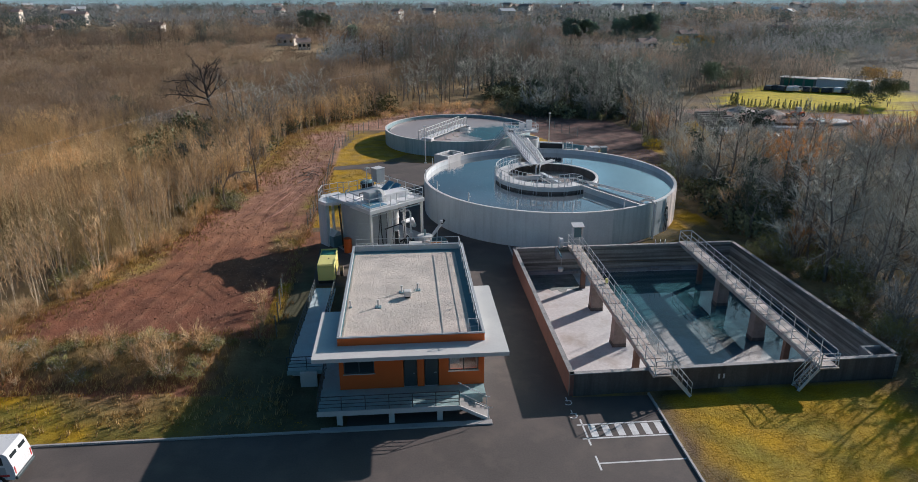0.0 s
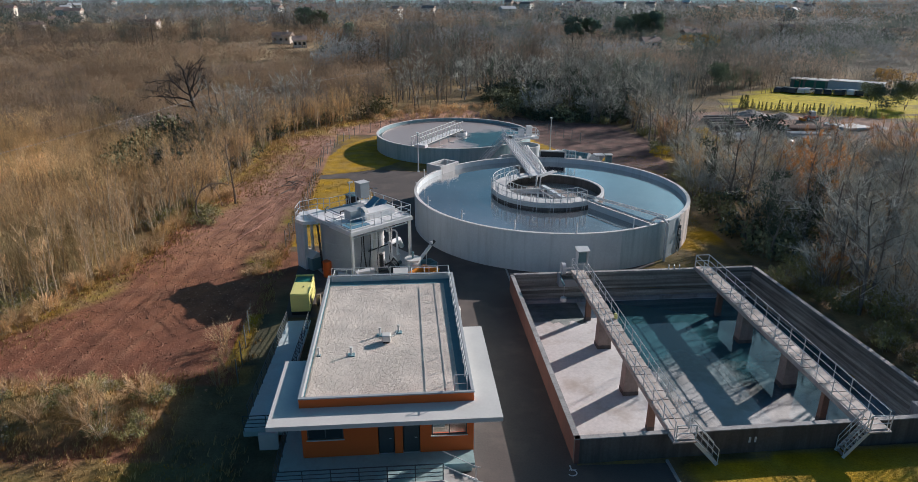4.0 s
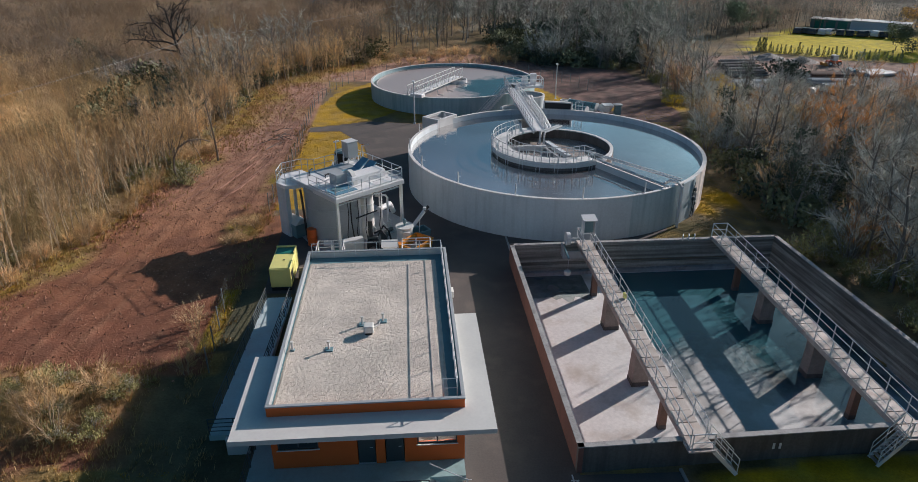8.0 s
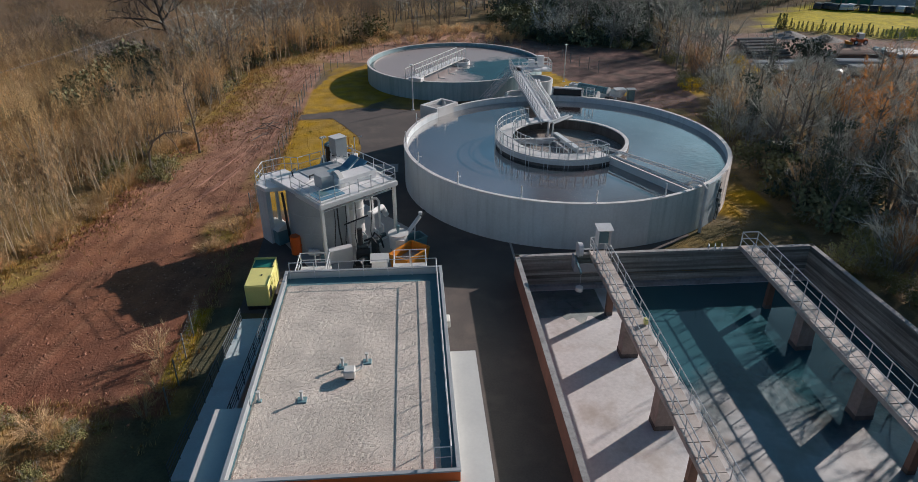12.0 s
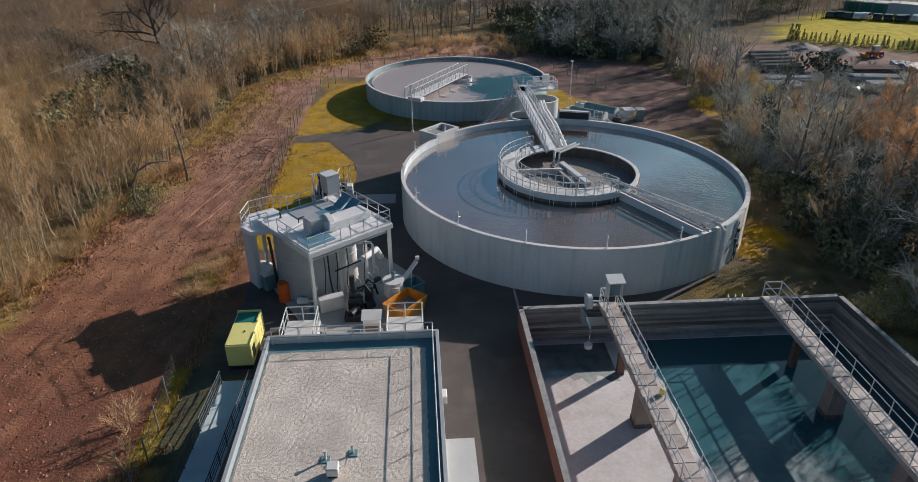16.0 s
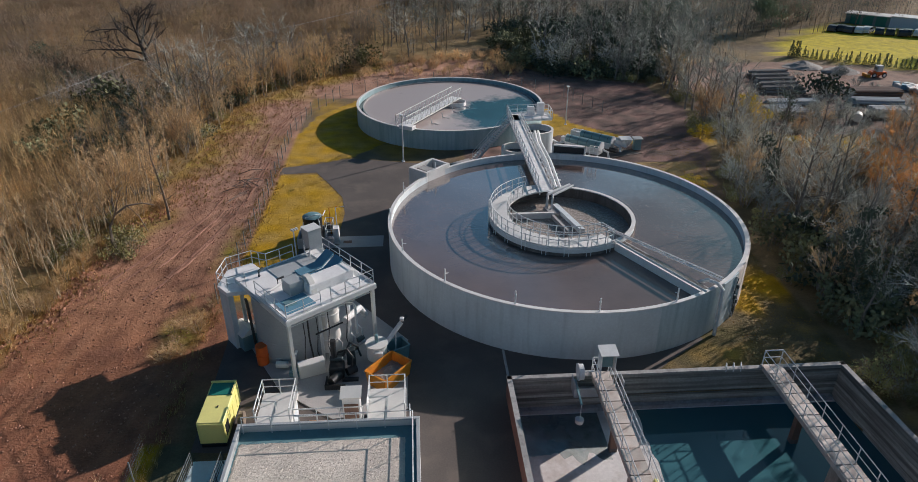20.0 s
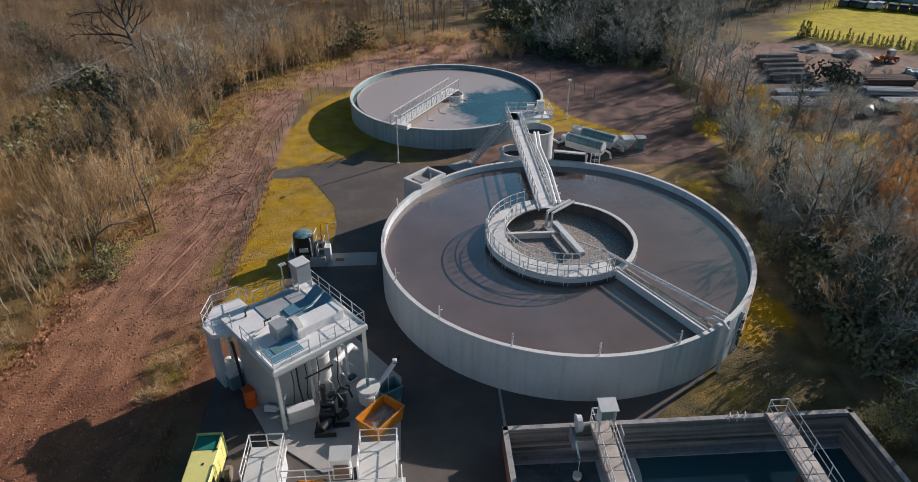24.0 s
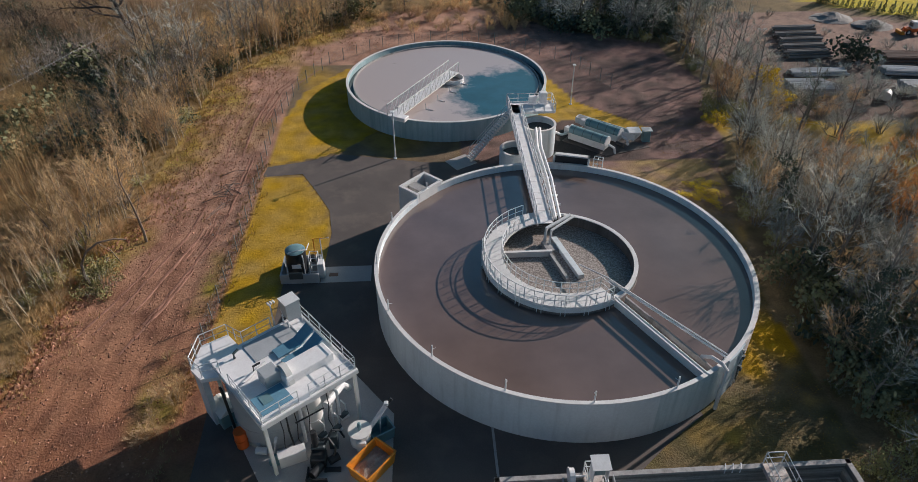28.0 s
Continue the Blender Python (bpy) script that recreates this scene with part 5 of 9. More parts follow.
for q in ((X0 - 0.03, Y0 - 0.03, X1 + 0.03, Y0 + 0.16), (X0 - 0.03, Y1 - 0.16, X1 + 0.03, Y1 + 0.03), (X0 - 0.03, Y0 + 0.16, X0 + 0.16, Y1 - 0.16), (X1 - 0.16, Y0 + 0.16, X1 + 0.03, Y1 - 0.16)):
    part("coping", Form().box(q[0], q[1], ZP - 0.06, q[2], q[3], ZP + 0.02, 0.01), COPING, hs, "grey metal coping")
part("roof_membrane", Form().box(X0 + 0.12, Y0 + 0.12, 4.57, X1 - 0.12, Y1 - 0.12, 4.58), MEMBRANE, hs)
# gravel bed with an uneven surface
g = Form()
nx, ny = 74, 138
gx, gy = (X0 + 0.2, X1 - 0.75), (Y0 + 0.18, Y1 - 1.0)
for j in range(ny + 1):
    for i in range(nx + 1):
        x, y = gx[0] + (gx[1] - gx[0]) * i / nx, gy[0] + (gy[1] - gy[0]) * j / ny
        rim = 0 in (i, j) or i == nx or j == ny
        g.v.append((x + 0.05 * noise.noise((x * 3, y * 3, 0)), y + 0.05 * noise.noise((x * 3, y * 3, 9)), 4.58 if rim else 4.64 + 0.02 * noise.noise((x * 9, y * 9, 1.0))))
g.f = [(j * (nx + 1) + i, j * (nx + 1) + i + 1, (j + 1) * (nx + 1) + i + 1, (j + 1) * (nx + 1) + i) for j in range(ny) for i in range(nx)]
part("gravel_bed", g, GRAVEL, hs, "pale loose gravel")
stones, f = random.Random(31), Form()
for i in range(12000):
    x, y, q = stones.uniform(gx[0] + 0.06, gx[1] - 0.04), stones.uniform(gy[0] + 0.06, gy[1] - 0.04), stones.uniform(0.03, 0.065)
    a = stones.uniform(0, math.tau)
    ring3 = [(x + q * stones.uniform(0.7, 1.2) * math.cos(a + k * 2.09), y + q * stones.uniform(0.7, 1.2) * math.sin(a + k * 2.09), 4.63) for k in range(3)]
    f.add(ring3 + [(x + stones.uniform(-0.3, 0.3) * q, y + stones.uniform(-0.3, 0.3) * q, 4.648 + q * stones.uniform(0.10, 0.22))], [(0, 1, 3), (1, 2, 3), (2, 0, 3)])
part("gravel_scatter", f, PEBBLE, hs, "loose rounded stones")["kind"] = "stuff"
part("canopy", Form().prism([(-17.0, 3.38), (-4.52, 3.34), (-4.52, 13.72), (X1 - 0.002, 13.72), (X1 - 0.002, Y0 - 0.002), (X0 + 0.002, Y0 - 0.002), (X0 - 0.002, 10.08), (-17.0, 10.08)], 4.19, 4.46), WHITE, hs, "white projecting canopy slab")
for a, b, z0, z1 in OPEN:
    if z0 > ZF:
        w = part("window", Form().box(a, Y0 + 0.06, z0, b, Y0 + 0.10, z0 + 0.07).box(a, Y0 + 0.06, z1 - 0.07, b, Y0 + 0.10, z1).box(a, Y0 + 0.06, z0 + 0.07, a + 0.07, Y0 + 0.10, z1 - 0.07).box(b - 0.07, Y0 + 0.06, z0 + 0.07, b, Y0 + 0.10, z1 - 0.07).box((a + b) / 2 - 0.03, Y0 + 0.06, z0 + 0.07, (a + b) / 2 + 0.03, Y0 + 0.10, z1 - 0.07), RAIL_DARK, hs, "dark metal window frame")
        for u, v in ((a + 0.07, (a + b) / 2 - 0.03), ((a + b) / 2 + 0.03, b - 0.07)):
            pn = part("pane", Form().box(u, Y0 + 0.075, z0 + 0.07, v, Y0 + 0.085, z1 - 0.07), CLEAR_GLASS if a > -10 else GLASS, w)
            pn.visible_shadow = a < -10
        part("sill", Form().box(a - 0.05, Y0 - 0.06, z0 - 0.05, b + 0.05, Y0 + 0.06, z0), WHITE, w)
        if a > -10:
            part("blind", Form().box(a + 0.08, Y0 + 0.12, z0 + 0.45, a + 0.75, Y0 + 0.14, z1 - 0.03), WHITE, w, "white blind half lowered")
    else:
        dr = part("door", Form().box(a + 0.04, Y0 + 0.06, z0 + 0.03, b - 0.04, Y0 + 0.12, z1 - 0.04, 0.01), RAIL_DARK, hs, "dark metal door")
        part("handle", Form().tube([(b - 0.15, Y0 + 0.02, 2.2), (b - 0.3, Y0 + 0.02, 2.2)], 0.02, 5), GALV, dr)
railing(hs, [(-15.2, 21.45, 4.66), (-6.25, 21.45, 4.66), (-6.25, 5.6, 4.66), (-6.95, 5.6, 4.66)], 1.12, step=1.55, r=0.022)
# roof units
def roof_unit(x, y, s, label):
    t = thing("roof_vent", (x, y, 4.63), label, "vent", "roof vents")
    part("vent_base", Form().box(x - s, y - s, 4.6, x + s, y + s, 4.70, 0.02), TEAL, t)
    part("vent_pipe", Form().tube([(x, y, 4.69), (x, y, 5.15)], 0.06, 8), STEEL, t)
    part("vent_cap", Form().tube([(x, y, 5.15), (x, y, 5.21)], 0.10, 8), WHITE, t)


fan = thing("roof_fan", (-10.85, 11.75, 4.63), "white boxy extractor fan on the gravel roof", "fan")
part("fan_box", Form().box(-11.15, 11.45, 4.76, -10.6, 12.0, 5.2, 0.04), WHITE, fan)
part("fan_foot", Form().box(-11.08, 11.52, 4.6, -10.67, 11.93, 4.76), BLACK, fan)
part("fan_duct", Form().tube([(-10.6, 11.8, 4.95), (-10.35, 12.0, 4.95), (-10.25, 12.2, 5.1)], 0.05, 6), WHITE, fan)
roof_unit(-13.0, 10.2, 0.22, "small pale vent pipe on a roof plate")
roof_unit(-11.3, 12.6, 0.22, "small pale vent pipe beside the roof fan")
roof_unit(-10.1, 12.9, 0.22, "small pale vent pipe beside the roof fan")
roof_unit(-15.0, 10.3, 0.12, "small vent pipe near the roof edge")
wl = thing("wall_lamp", (-5.85, 17.6, 3.6), "white lamp box on the side wall", "lamp")
part("lamp_box", Form().box(-5.9, 17.2, 3.5, -5.62, 17.9, 4.0, 0.04), WHITE, wl)

# platform, ramp and steps
pf = thing("entrance_platform", (-12.0, 3.6, 0), "raised concrete entrance platform with dark rails, steps and a ramp", "platform")
part("slab", Form().prism([(-16.75, 2.55), (-7.75, 2.55), (-7.75, 3.85), (-5.95, 3.85), (-5.95, 4.98), (-15.52, 4.98), (-15.52, 9.0), (-19.4, 9.0), (-19.4, 7.7), (-16.75, 7.7)], 0.84, ZF), SLAB_TEAL, pf)
part("fascia", Form().box(-16.79, 2.5, 0.86, -7.75, 2.549, ZF + 0.03), WHITE, pf)
for x in (-15.6, -12.3, -9.2):
    part("slab_leg", Form().box(x, 2.75, -0.05, x + 0.35, 3.1, 0.84), WHITE, pf)
part("end_wall", Form().box(-18.5, 7.45, -0.05, -17.35, 7.69, 1.1), WHITE, pf)
part("under_wall", Form().box(-16.5, 4.6, -0.05, -6.05, 4.9, 0.84), SLAB_TEAL, pf)
for i in range(7):
    z = ZF - (i + 1) * 0.168
    part("step", Form().box(-7.75 + i * 0.27, 2.6, max(z - 0.14, 0.0), -7.43 + i * 0.27, 3.8, z + 0.001 if z > 0.01 else 0.02), PAVING, pf)
for y in (2.58, 3.8):
    part("stair_side", Form().beam((-7.75, y, 1.02), (-5.85, y, -0.02), 0.05, 0.22), WHITE, pf)
    part("handrail", Form().tube([(-7.75, y, 2.1), (-5.85, y, 0.92), (-5.65, y, 0.9)], 0.025, 5), GALV, pf)
    part("post", Form().tube([(-5.9, y, 0), (-5.9, y, 1.0)], 0.025, 5), GALV, pf)
railing(pf, [(-7.8, 2.6, ZF), (-16.7, 2.6, ZF), (-16.7, 7.75, ZF), (-19.35, 7.75, ZF)], 1.05, RAIL_DARK, mid=3, step=1.4, r=0.024)
f = Form().loft([[(-19.4, 9.0, 0.9), (-17.5, 9.0, 0.9), (-17.5, 9.0, ZF), (-19.4, 9.0, ZF)], [(-19.4, 24.2, -0.15), (-17.5, 24.2, -0.15), (-17.5, 24.2, 0.06), (-19.4, 24.2, 0.06)]])
part("ramp", f, PALE_SLAB, pf)
part("ramp_wall", Form().loft([[(-19.35, 9.0, -0.1), (-17.55, 9.0, -0.1), (-17.55, 9.0, 0.9), (-19.35, 9.0, 0.9)], [(-19.35, 23.8, -0.2), (-17.55, 23.8, -0.2), (-17.55, 23.8, -0.1), (-19.35, 23.8, -0.1)]]), WHITE, pf)
for x in (-19.35, -17.55):
    railing(pf, [(x, 9.0 if x < -19 else 9.2, ZF), (x, 23.9, 0.08)], 1.0, RAIL_DARK, mid=3, step=1.5, r=0.022)
part("ground_slab", Form().box(-16.6, 2.0, -0.05, -5.7, 2.46, 0.09, 0.01), PAVING, pf)

# rear terrace with two balconies
rt = thing("rear_terrace", (-10.8, 24.5, 0), "pale concrete loading terrace with railed balconies", "terrace")
part("terrace_slab", Form().box(X0 - 0.2, Y1 + 0.01, 1.55, -6.3, 25.2, 1.8), WHITE, rt)
part("terrace_wall", Form().box(X0, Y1 + 0.05, -0.1, -6.5, 25.0, 1.55), CONCRETE, rt)
for a, b in ((-15.75, -13.6), (-9.1, -6.75)):
    part("balcony", Form().box(a, 25.2, 1.58, b, 28.0, 1.82, 0.01), WHITE, rt)
    part("balcony_wall", Form().box(a + 0.1, 25.2, -0.1, b - 0.1, 27.8, 1.58), CONCRETE, rt)
    railing(rt, [(a + 0.05, 25.2, 1.82), (a + 0.05, 27.95, 1.82), (b - 0.05, 27.95, 1.82), (b - 0.05, 25.2, 1.82)], 1.12, step=1.1, r=0.032)
    part("hatch_handle", Form().tube([((a + b) / 2, 26.2, 1.82), ((a + b) / 2, 26.2, 2.6), ((a + b) / 2 + 0.3, 26.5, 2.6)], 0.025, 5), GALV, rt)
railing(rt, [(-13.4, 25.15, 1.8), (-9.3, 25.15, 1.8)], 1.1, step=1.2, r=0.03)
railing(rt, [(-6.5, 25.2, 1.8), (-6.35, 22.0, 1.8)], 1.1, step=1.2, r=0.03)
part("yellow_gate", Form().box(-12.6, 25.3, 1.1, -10.9, 25.36, 1.2).box(-12.6, 25.3, 1.7, -10.9, 25.36, 1.8).box(-12.6, 25.3, 1.1, -12.5, 25.36, 1.8).box(-11.0, 25.3, 1.1, -10.9, 25.36, 1.8).box(-11.8, 25.3, 1.1, -11.72, 25.36, 1.8), SKIP, rt, "yellow steel gate frame")
cb = thing("control_box", (-10.0, 25.6, 1.8), "grey outdoor control box with a sloped roof", "cabinet")
part("box_body", Form().box(-10.5, 25.3, 1.75, -9.45, 26.0, 3.55, 0.02), STEEL, cb)
part("box_front", Form().box(-10.4, 25.27, 1.9, -9.55, 25.3, 3.0), PIPE_RUST, cb, "brown front panel")
part("box_roof", Form().loft([[(-10.6, 25.15, 3.5), (-9.35, 25.15, 3.5), (-9.35, 26.1, 3.65), (-10.6, 26.1, 3.65)], [(-10.6, 25.15, 3.58), (-9.35, 25.15, 3.58), (-9.35, 26.1, 3.74), (-10.6, 26.1, 3.74)]]), WHITE, cb)

# ---- generator ----
gn = thing("generator", (-18.45, 26.9, 0), "yellow-green generator housing, shade on its top painted as a green panel", "generator")
part("skid", Form().box(-19.2, 25.4, 0.0, -17.7, 29.0, 0.3), BLACK, gn)
part("housing", Form().box(-19.25, 25.35, 0.3, -17.65, 29.1, 1.95, 0.04), YELLOW, gn)
part("front_panel", Form().box(-19.1, 25.33, 0.55, -17.8, 25.349, 1.6), YELLOW, gn)
part("front_hood", Form().box(-19.2, 25.27, 1.66, -17.7, 25.349, 1.9, 0.02), YELLOW, gn)
# Green panel stands for the shade over the back of the yellow top.
part("lid", Form().box(-19.15, 27.85, 1.953, -17.75, 29.0, 1.98, 0.01), GREEN_PAINT, gn, "green panel standing for shade on the top")
part("end_frame", Form().box(-19.25, 29.0, 1.953, -17.65, 29.1, 2.12, 0.02).box(-17.74, 27.85, 1.953, -17.65, 29.0, 2.08), YELLOW, gn)
part("louvre", Form().box(-17.649, 25.6, 0.7, -17.63, 26.3, 1.5), BLACK, gn, "dark vent grille")
for y in (26.5, 27.4, 28.3):
    part("side_door", Form().box(-17.649, y, 0.5, -17.63, y + 0.75, 1.6), YELLOW, gn)
part("latch", Form().box(-18.35, 26.7, 1.952, -18.25, 26.85, 2.0, 0.01), BLACK, gn)
part("cable_reel", Form().tube([(-17.3, 27.2, 0.5), (-17.0, 27.2, 0.5)], 0.5, 14), WOOD_POLE, gn)

# ---- sludge press platform ----
OU, OV, TURN = -14.35, 30.85, 38.5
pp = thing("press_platform", (-13.2, 35.2, 0), "white steel platform with a sludge press above a silo", "machine platform")
L = lambda form: form.turned(OU, OV, TURN)
part("pad", Form().prism([(-18.9, 36.4), (-15.3, 30.2), (-11.5, 27.3), (-6.7, 28.0), (-6.7, 35.5), (-12.0, 42.4), (-16.5, 42.4)], -0.05, 0.08), PAVING, pp)
part("deck", L(Form().box(-0.1, -0.1, 5.18, 7.0, 7.2, 5.36, 0.01)), BRIDGE_WHITE, pp)
part("deck_beam", L(Form().box(-0.12, -0.14, 4.95, 7.02, -0.02, 5.3)), STEEL, pp)
part("deck_beam", L(Form().box(-0.14, 0.0, 4.95, -0.02, 7.2, 5.3)), STEEL, pp)
for u, v in ((0.1, 0.1), (6.8, 0.1), (6.8, 7.0), (0.1, 7.0)):
    part("leg", L(Form().box(u - 0.11, v - 0.11, 0.05, u + 0.11, v + 0.11, 5.18)), WHITE, pp)
    part("foot_plate", L(Form().box(u - 0.12, v - 0.12, 0.08, u + 0.12, v + 0.12, 0.12)), GALV, pp)


def lrail(pts, **k):
    c, s = math.cos(radians(TURN)), math.sin(radians(TURN))
    railing(pp, [(OU + c * u - s * v, OV + s * u + c * v, z) for u, v, z in pts], **k)


lrail([(2.6, 0.0, 5.36), (0.0, 0.0, 5.36), (0.0, 4.2, 5.36)], height=1.1, step=1.4, r=0.026, kick=True)
lrail([(3.4, 0.0, 5.36), (6.9, 0.0, 5.36), (6.9, 7.1, 5.36), (5.6, 7.1, 5.36)], height=1.1, step=1.4, r=0.026, kick=True)
lrail([(4.6, 7.1, 5.36), (2.4, 7.1, 5.36), (2.1, 8.9, 5.0), (0.2, 9.1, 5.0), (-1.2, 7.6, 5.0), (-1.0, 6.4, 5.0), (0.0, 5.6, 5.36)], height=1.1, step=1.2, r=0.026)
part("landing", L(Form().prism([(-1.2, 6.3), (0.0, 5.6), (2.2, 7.2), (2.1, 9.0), (0.2, 9.2), (-1.3, 7.6)], 4.7, 5.02)), BRIDGE_WHITE, pp)
part("pier", L(Form().box(-1.1, 6.5, -0.05, -0.7, 8.0, 4.7)), CONCRETE, pp, "grey stair pier")
silo = part("silo", L(Form().wall_ring(2.35, 4.1, 2.45, 2.6, 0.05, 5.1, n=28)), COPING, pp, "grey steel sludge silo", True)
for z in (0.4, 1.8, 3.3, 4.8):
    part("silo_band", L(Form().wall_ring(2.35, 4.1, 2.6, 2.62, z, z + 0.05, n=28)), COPING, silo)
part("silo_pipe", L(Form().tube([(-0.5, 4.9, 4.9), (-0.45, 4.9, 4.5), (-0.4, 4.6, 0.2)], 0.1, 7)), BLACK, silo, "black downpipe")
wc = part("white_column", L(Form().tube([(4.1, 1.9, 0.1), (4.1, 1.9, 4.9)], 0.75, 18)), WHITE, pp, "white vertical vessel", True)
part("flange", L(Form().tube([(4.1, 1.9, 3.3), (4.1, 1.9, 3.38)], 0.82, 18)), GALV, wc)
for u, v, r in ((2.9, 1.0, 0.12), (3.3, 0.8, 0.07), (5.6, 1.6, 0.16), (6.0, 2.2, 0.12), (5.1, 0.9, 0.06)):
    part("riser_pipe", L(Form().tube([(u, v, 0.1), (u, v, 5.1)], r, 7)), STEEL, pp)
part("elbow_pipe", L(Form().tube([(5.4, 0.3, 1.6), (5.4, 0.3, 3.9), (5.3, 0.4, 4.15), (4.5, 0.9, 4.15)], 0.1, 7)), STEEL, pp, smooth=True)
part("cross_pipe", L(Form().tube([(4.6, 0.6, 2.9), (6.6, 1.6, 2.6), (7.2, 1.9, 1.6)], 0.24, 9)), STEEL, pp, smooth=True)
part("cross_pipe", L(Form().tube([(2.4, 0.9, 2.6), (4.4, 0.5, 2.9)], 0.06, 6)), BLACK, pp)
part("hose", L(Form().tube([(1.9, 0.9, 4.9), (1.8, 0.7, 2.5), (1.9, 0.5, 0.4)], 0.06, 6)), BLACK, pp)

pr = thing("sludge_press", (-12.6, 36.0, 5.36), "white belt press with blue covers on a steel deck", "machine")
part("press_body", L(Form().box(2.7, 1.6, 5.36, 6.3, 3.0, 6.05, 0.05)), BRIDGE_WHITE, pr)
part("drive_box", L(Form().box(1.6, 2.3, 5.36, 2.7, 3.4, 6.35, 0.03)), COPING, pr)
f = Form().loft([[(2.85 + 0, 1.55 + 0.85 + 0.85 * math.cos(t), 5.36 + 1.15 * math.sin(t)) for t in (math.pi * k / 12 for k in range(13))], [(3.25, 1.55 + 0.85 + 0.85 * math.cos(t), 5.36 + 1.15 * math.sin(t)) for t in (math.pi * k / 12 for k in range(13))]])
part("arch_cover", L(f), WHITE, pr, "", True)
part("flywheel", L(Form().tube([(2.75, 2.4, 5.85), (2.84, 2.4, 5.85)], 0.42, 16)), GALV, pr)
for v in (2.9, 4.1):
    f = Form().loft([[(3.5, v, 5.42), (3.5, v + 0.95, 5.42), (3.5, v + 0.95, 5.52), (3.5, v, 5.52)], [(5.2, v, 5.5), (5.2, v + 0.95, 5.5), (5.2, v + 0.95, 5.62), (5.2, v, 5.62)], [(6.3, v, 6.2), (6.3, v + 0.95, 6.2), (6.3, v + 0.95, 6.35), (6.3, v, 6.35)]])
    part("blue_cover", L(f), BLUE_COVER, pr, "blue sloping cover")
# The tray's blue stands for shade in the lowered deck corner.
part("blue_tray", L(Form().box(0.35, 0.5, 5.37, 2.5, 2.2, 5.42)), BLUE_COVER, pr, "floor tray, its shade painted blue")
part("dark_hatch", L(Form().box(0.8, 1.2, 5.42, 1.5, 2.0, 5.45)), TEAL, pr)
part("blue_tray", L(Form().box(2.2, 4.9, 5.37, 5.8, 6.9, 5.41)), COPING, pr)
part("valve", L(Form().tube([(1.7, 4.2, 5.4), (1.7, 4.2, 5.9), (2.2, 4.2, 5.9)], 0.08, 6)), BLACK, pr)
part("valve", L(Form().tube([(1.3, 6.2, 5.4), (1.3, 6.2, 5.8), (1.7, 6.3, 5.9)], 0.1, 6)), RAIL_DARK, pr)
part("feed_pipe", L(Form().tube([(0.6, 3.6, 5.6), (2.6, 4.3, 5.6)], 0.09, 7)), STEEL, pr)
part("column_cone", L(Form().loft([[(4.1 + r * math.cos(a), 1.9 + r * math.sin(a), z) for a in (math.tau * k / 18 for k in range(18))] for z, r in ((4.9, 0.75), (5.12, 0.3))])), WHITE, wc, "", True)
for z in (1.2, 2.4):
    part("clamp_ring", L(Form().wall_ring(4.1, 1.9, 0.75, 0.79, z, z + 0.06, n=18)), GALV, wc)
part("valve_block", L(Form().box(4.7, 1.0, 4.3, 5.4, 1.5, 4.9, 0.05)), STEEL, pp)
part("valve_wheel", L(Form().wall_ring(5.05, 0.85, 0.16, 0.2, 4.5, 4.54, n=14)), PIPE_RUST, pp)
part("cable_tray", L(Form().box(0.3, 0.12, 4.6, 6.6, 0.3, 4.68)), GALV, pp)
for u in (1.2, 2.2, 3.1, 4.6):
    part("cable", L(Form().tube([(u, 0.2, 4.6), (u + 0.12, 0.35, 3.2), (u + 0.05, 0.6, 1.4), (u + 0.3, 0.7, 0.3)], 0.035, 5)), BLACK, pp)
for u, v in ((3.7, 0.5), (4.8, 0.35), (5.8, 1.0)):
    part("pump_body", L(Form().tube([(u, v, 0.35), (u + 0.55, v + 0.1, 0.35)], 0.2, 10)), RAIL_DARK, pp, smooth=True)
    part("pump_foot", L(Form().box(u - 0.05, v - 0.2, 0.08, u + 0.6, v + 0.3, 0.18)), GALV, pp)
    part("pump_riser", L(Form().tube([(u + 0.5, v + 0.1, 0.4), (u + 0.5, v + 0.1, 1.2), (u + 0.4, v + 0.5, 1.4)], 0.06, 6)), STEEL, pp, smooth=True)
hp = thing("feed_hopper", (-13.6, 40.4, 5.36), "grey steel hopper box on four legs", "hopper")
part("hopper_box", L(Form().loft([[(5.7, 6.3, 5.9), (6.6, 6.3, 5.9), (6.6, 7.2, 5.9), (5.7, 7.2, 5.9)], [(5.6, 6.3, 6.2), (6.7, 6.3, 6.2), (6.7, 7.3, 6.2), (5.6, 7.3, 6.2)], [(5.6, 6.3, 7.45), (6.7, 6.3, 7.45), (6.7, 7.3, 7.45), (5.6, 7.3, 7.45)]])), COPING, hp)
part("hopper_lid", L(Form().box(5.56, 6.26, 7.45, 6.74, 7.34, 7.5)), STEEL, hp)
for u in (5.6, 6.7):
    for v in (6.35, 7.2):
        part("leg", L(Form().tube([(u, v, 5.36), (u, v, 6.0)], 0.05, 5)), GALV, hp)
mp = thing("camera_mast", (-16.4, 40.0, 5.36), "slim white mast with small sensor heads", "mast")
part("pole", L(Form().tube([(4.9, 7.2, 5.36), (4.9, 7.2, 7.6)], 0.05, 6)), STEEL, mp)
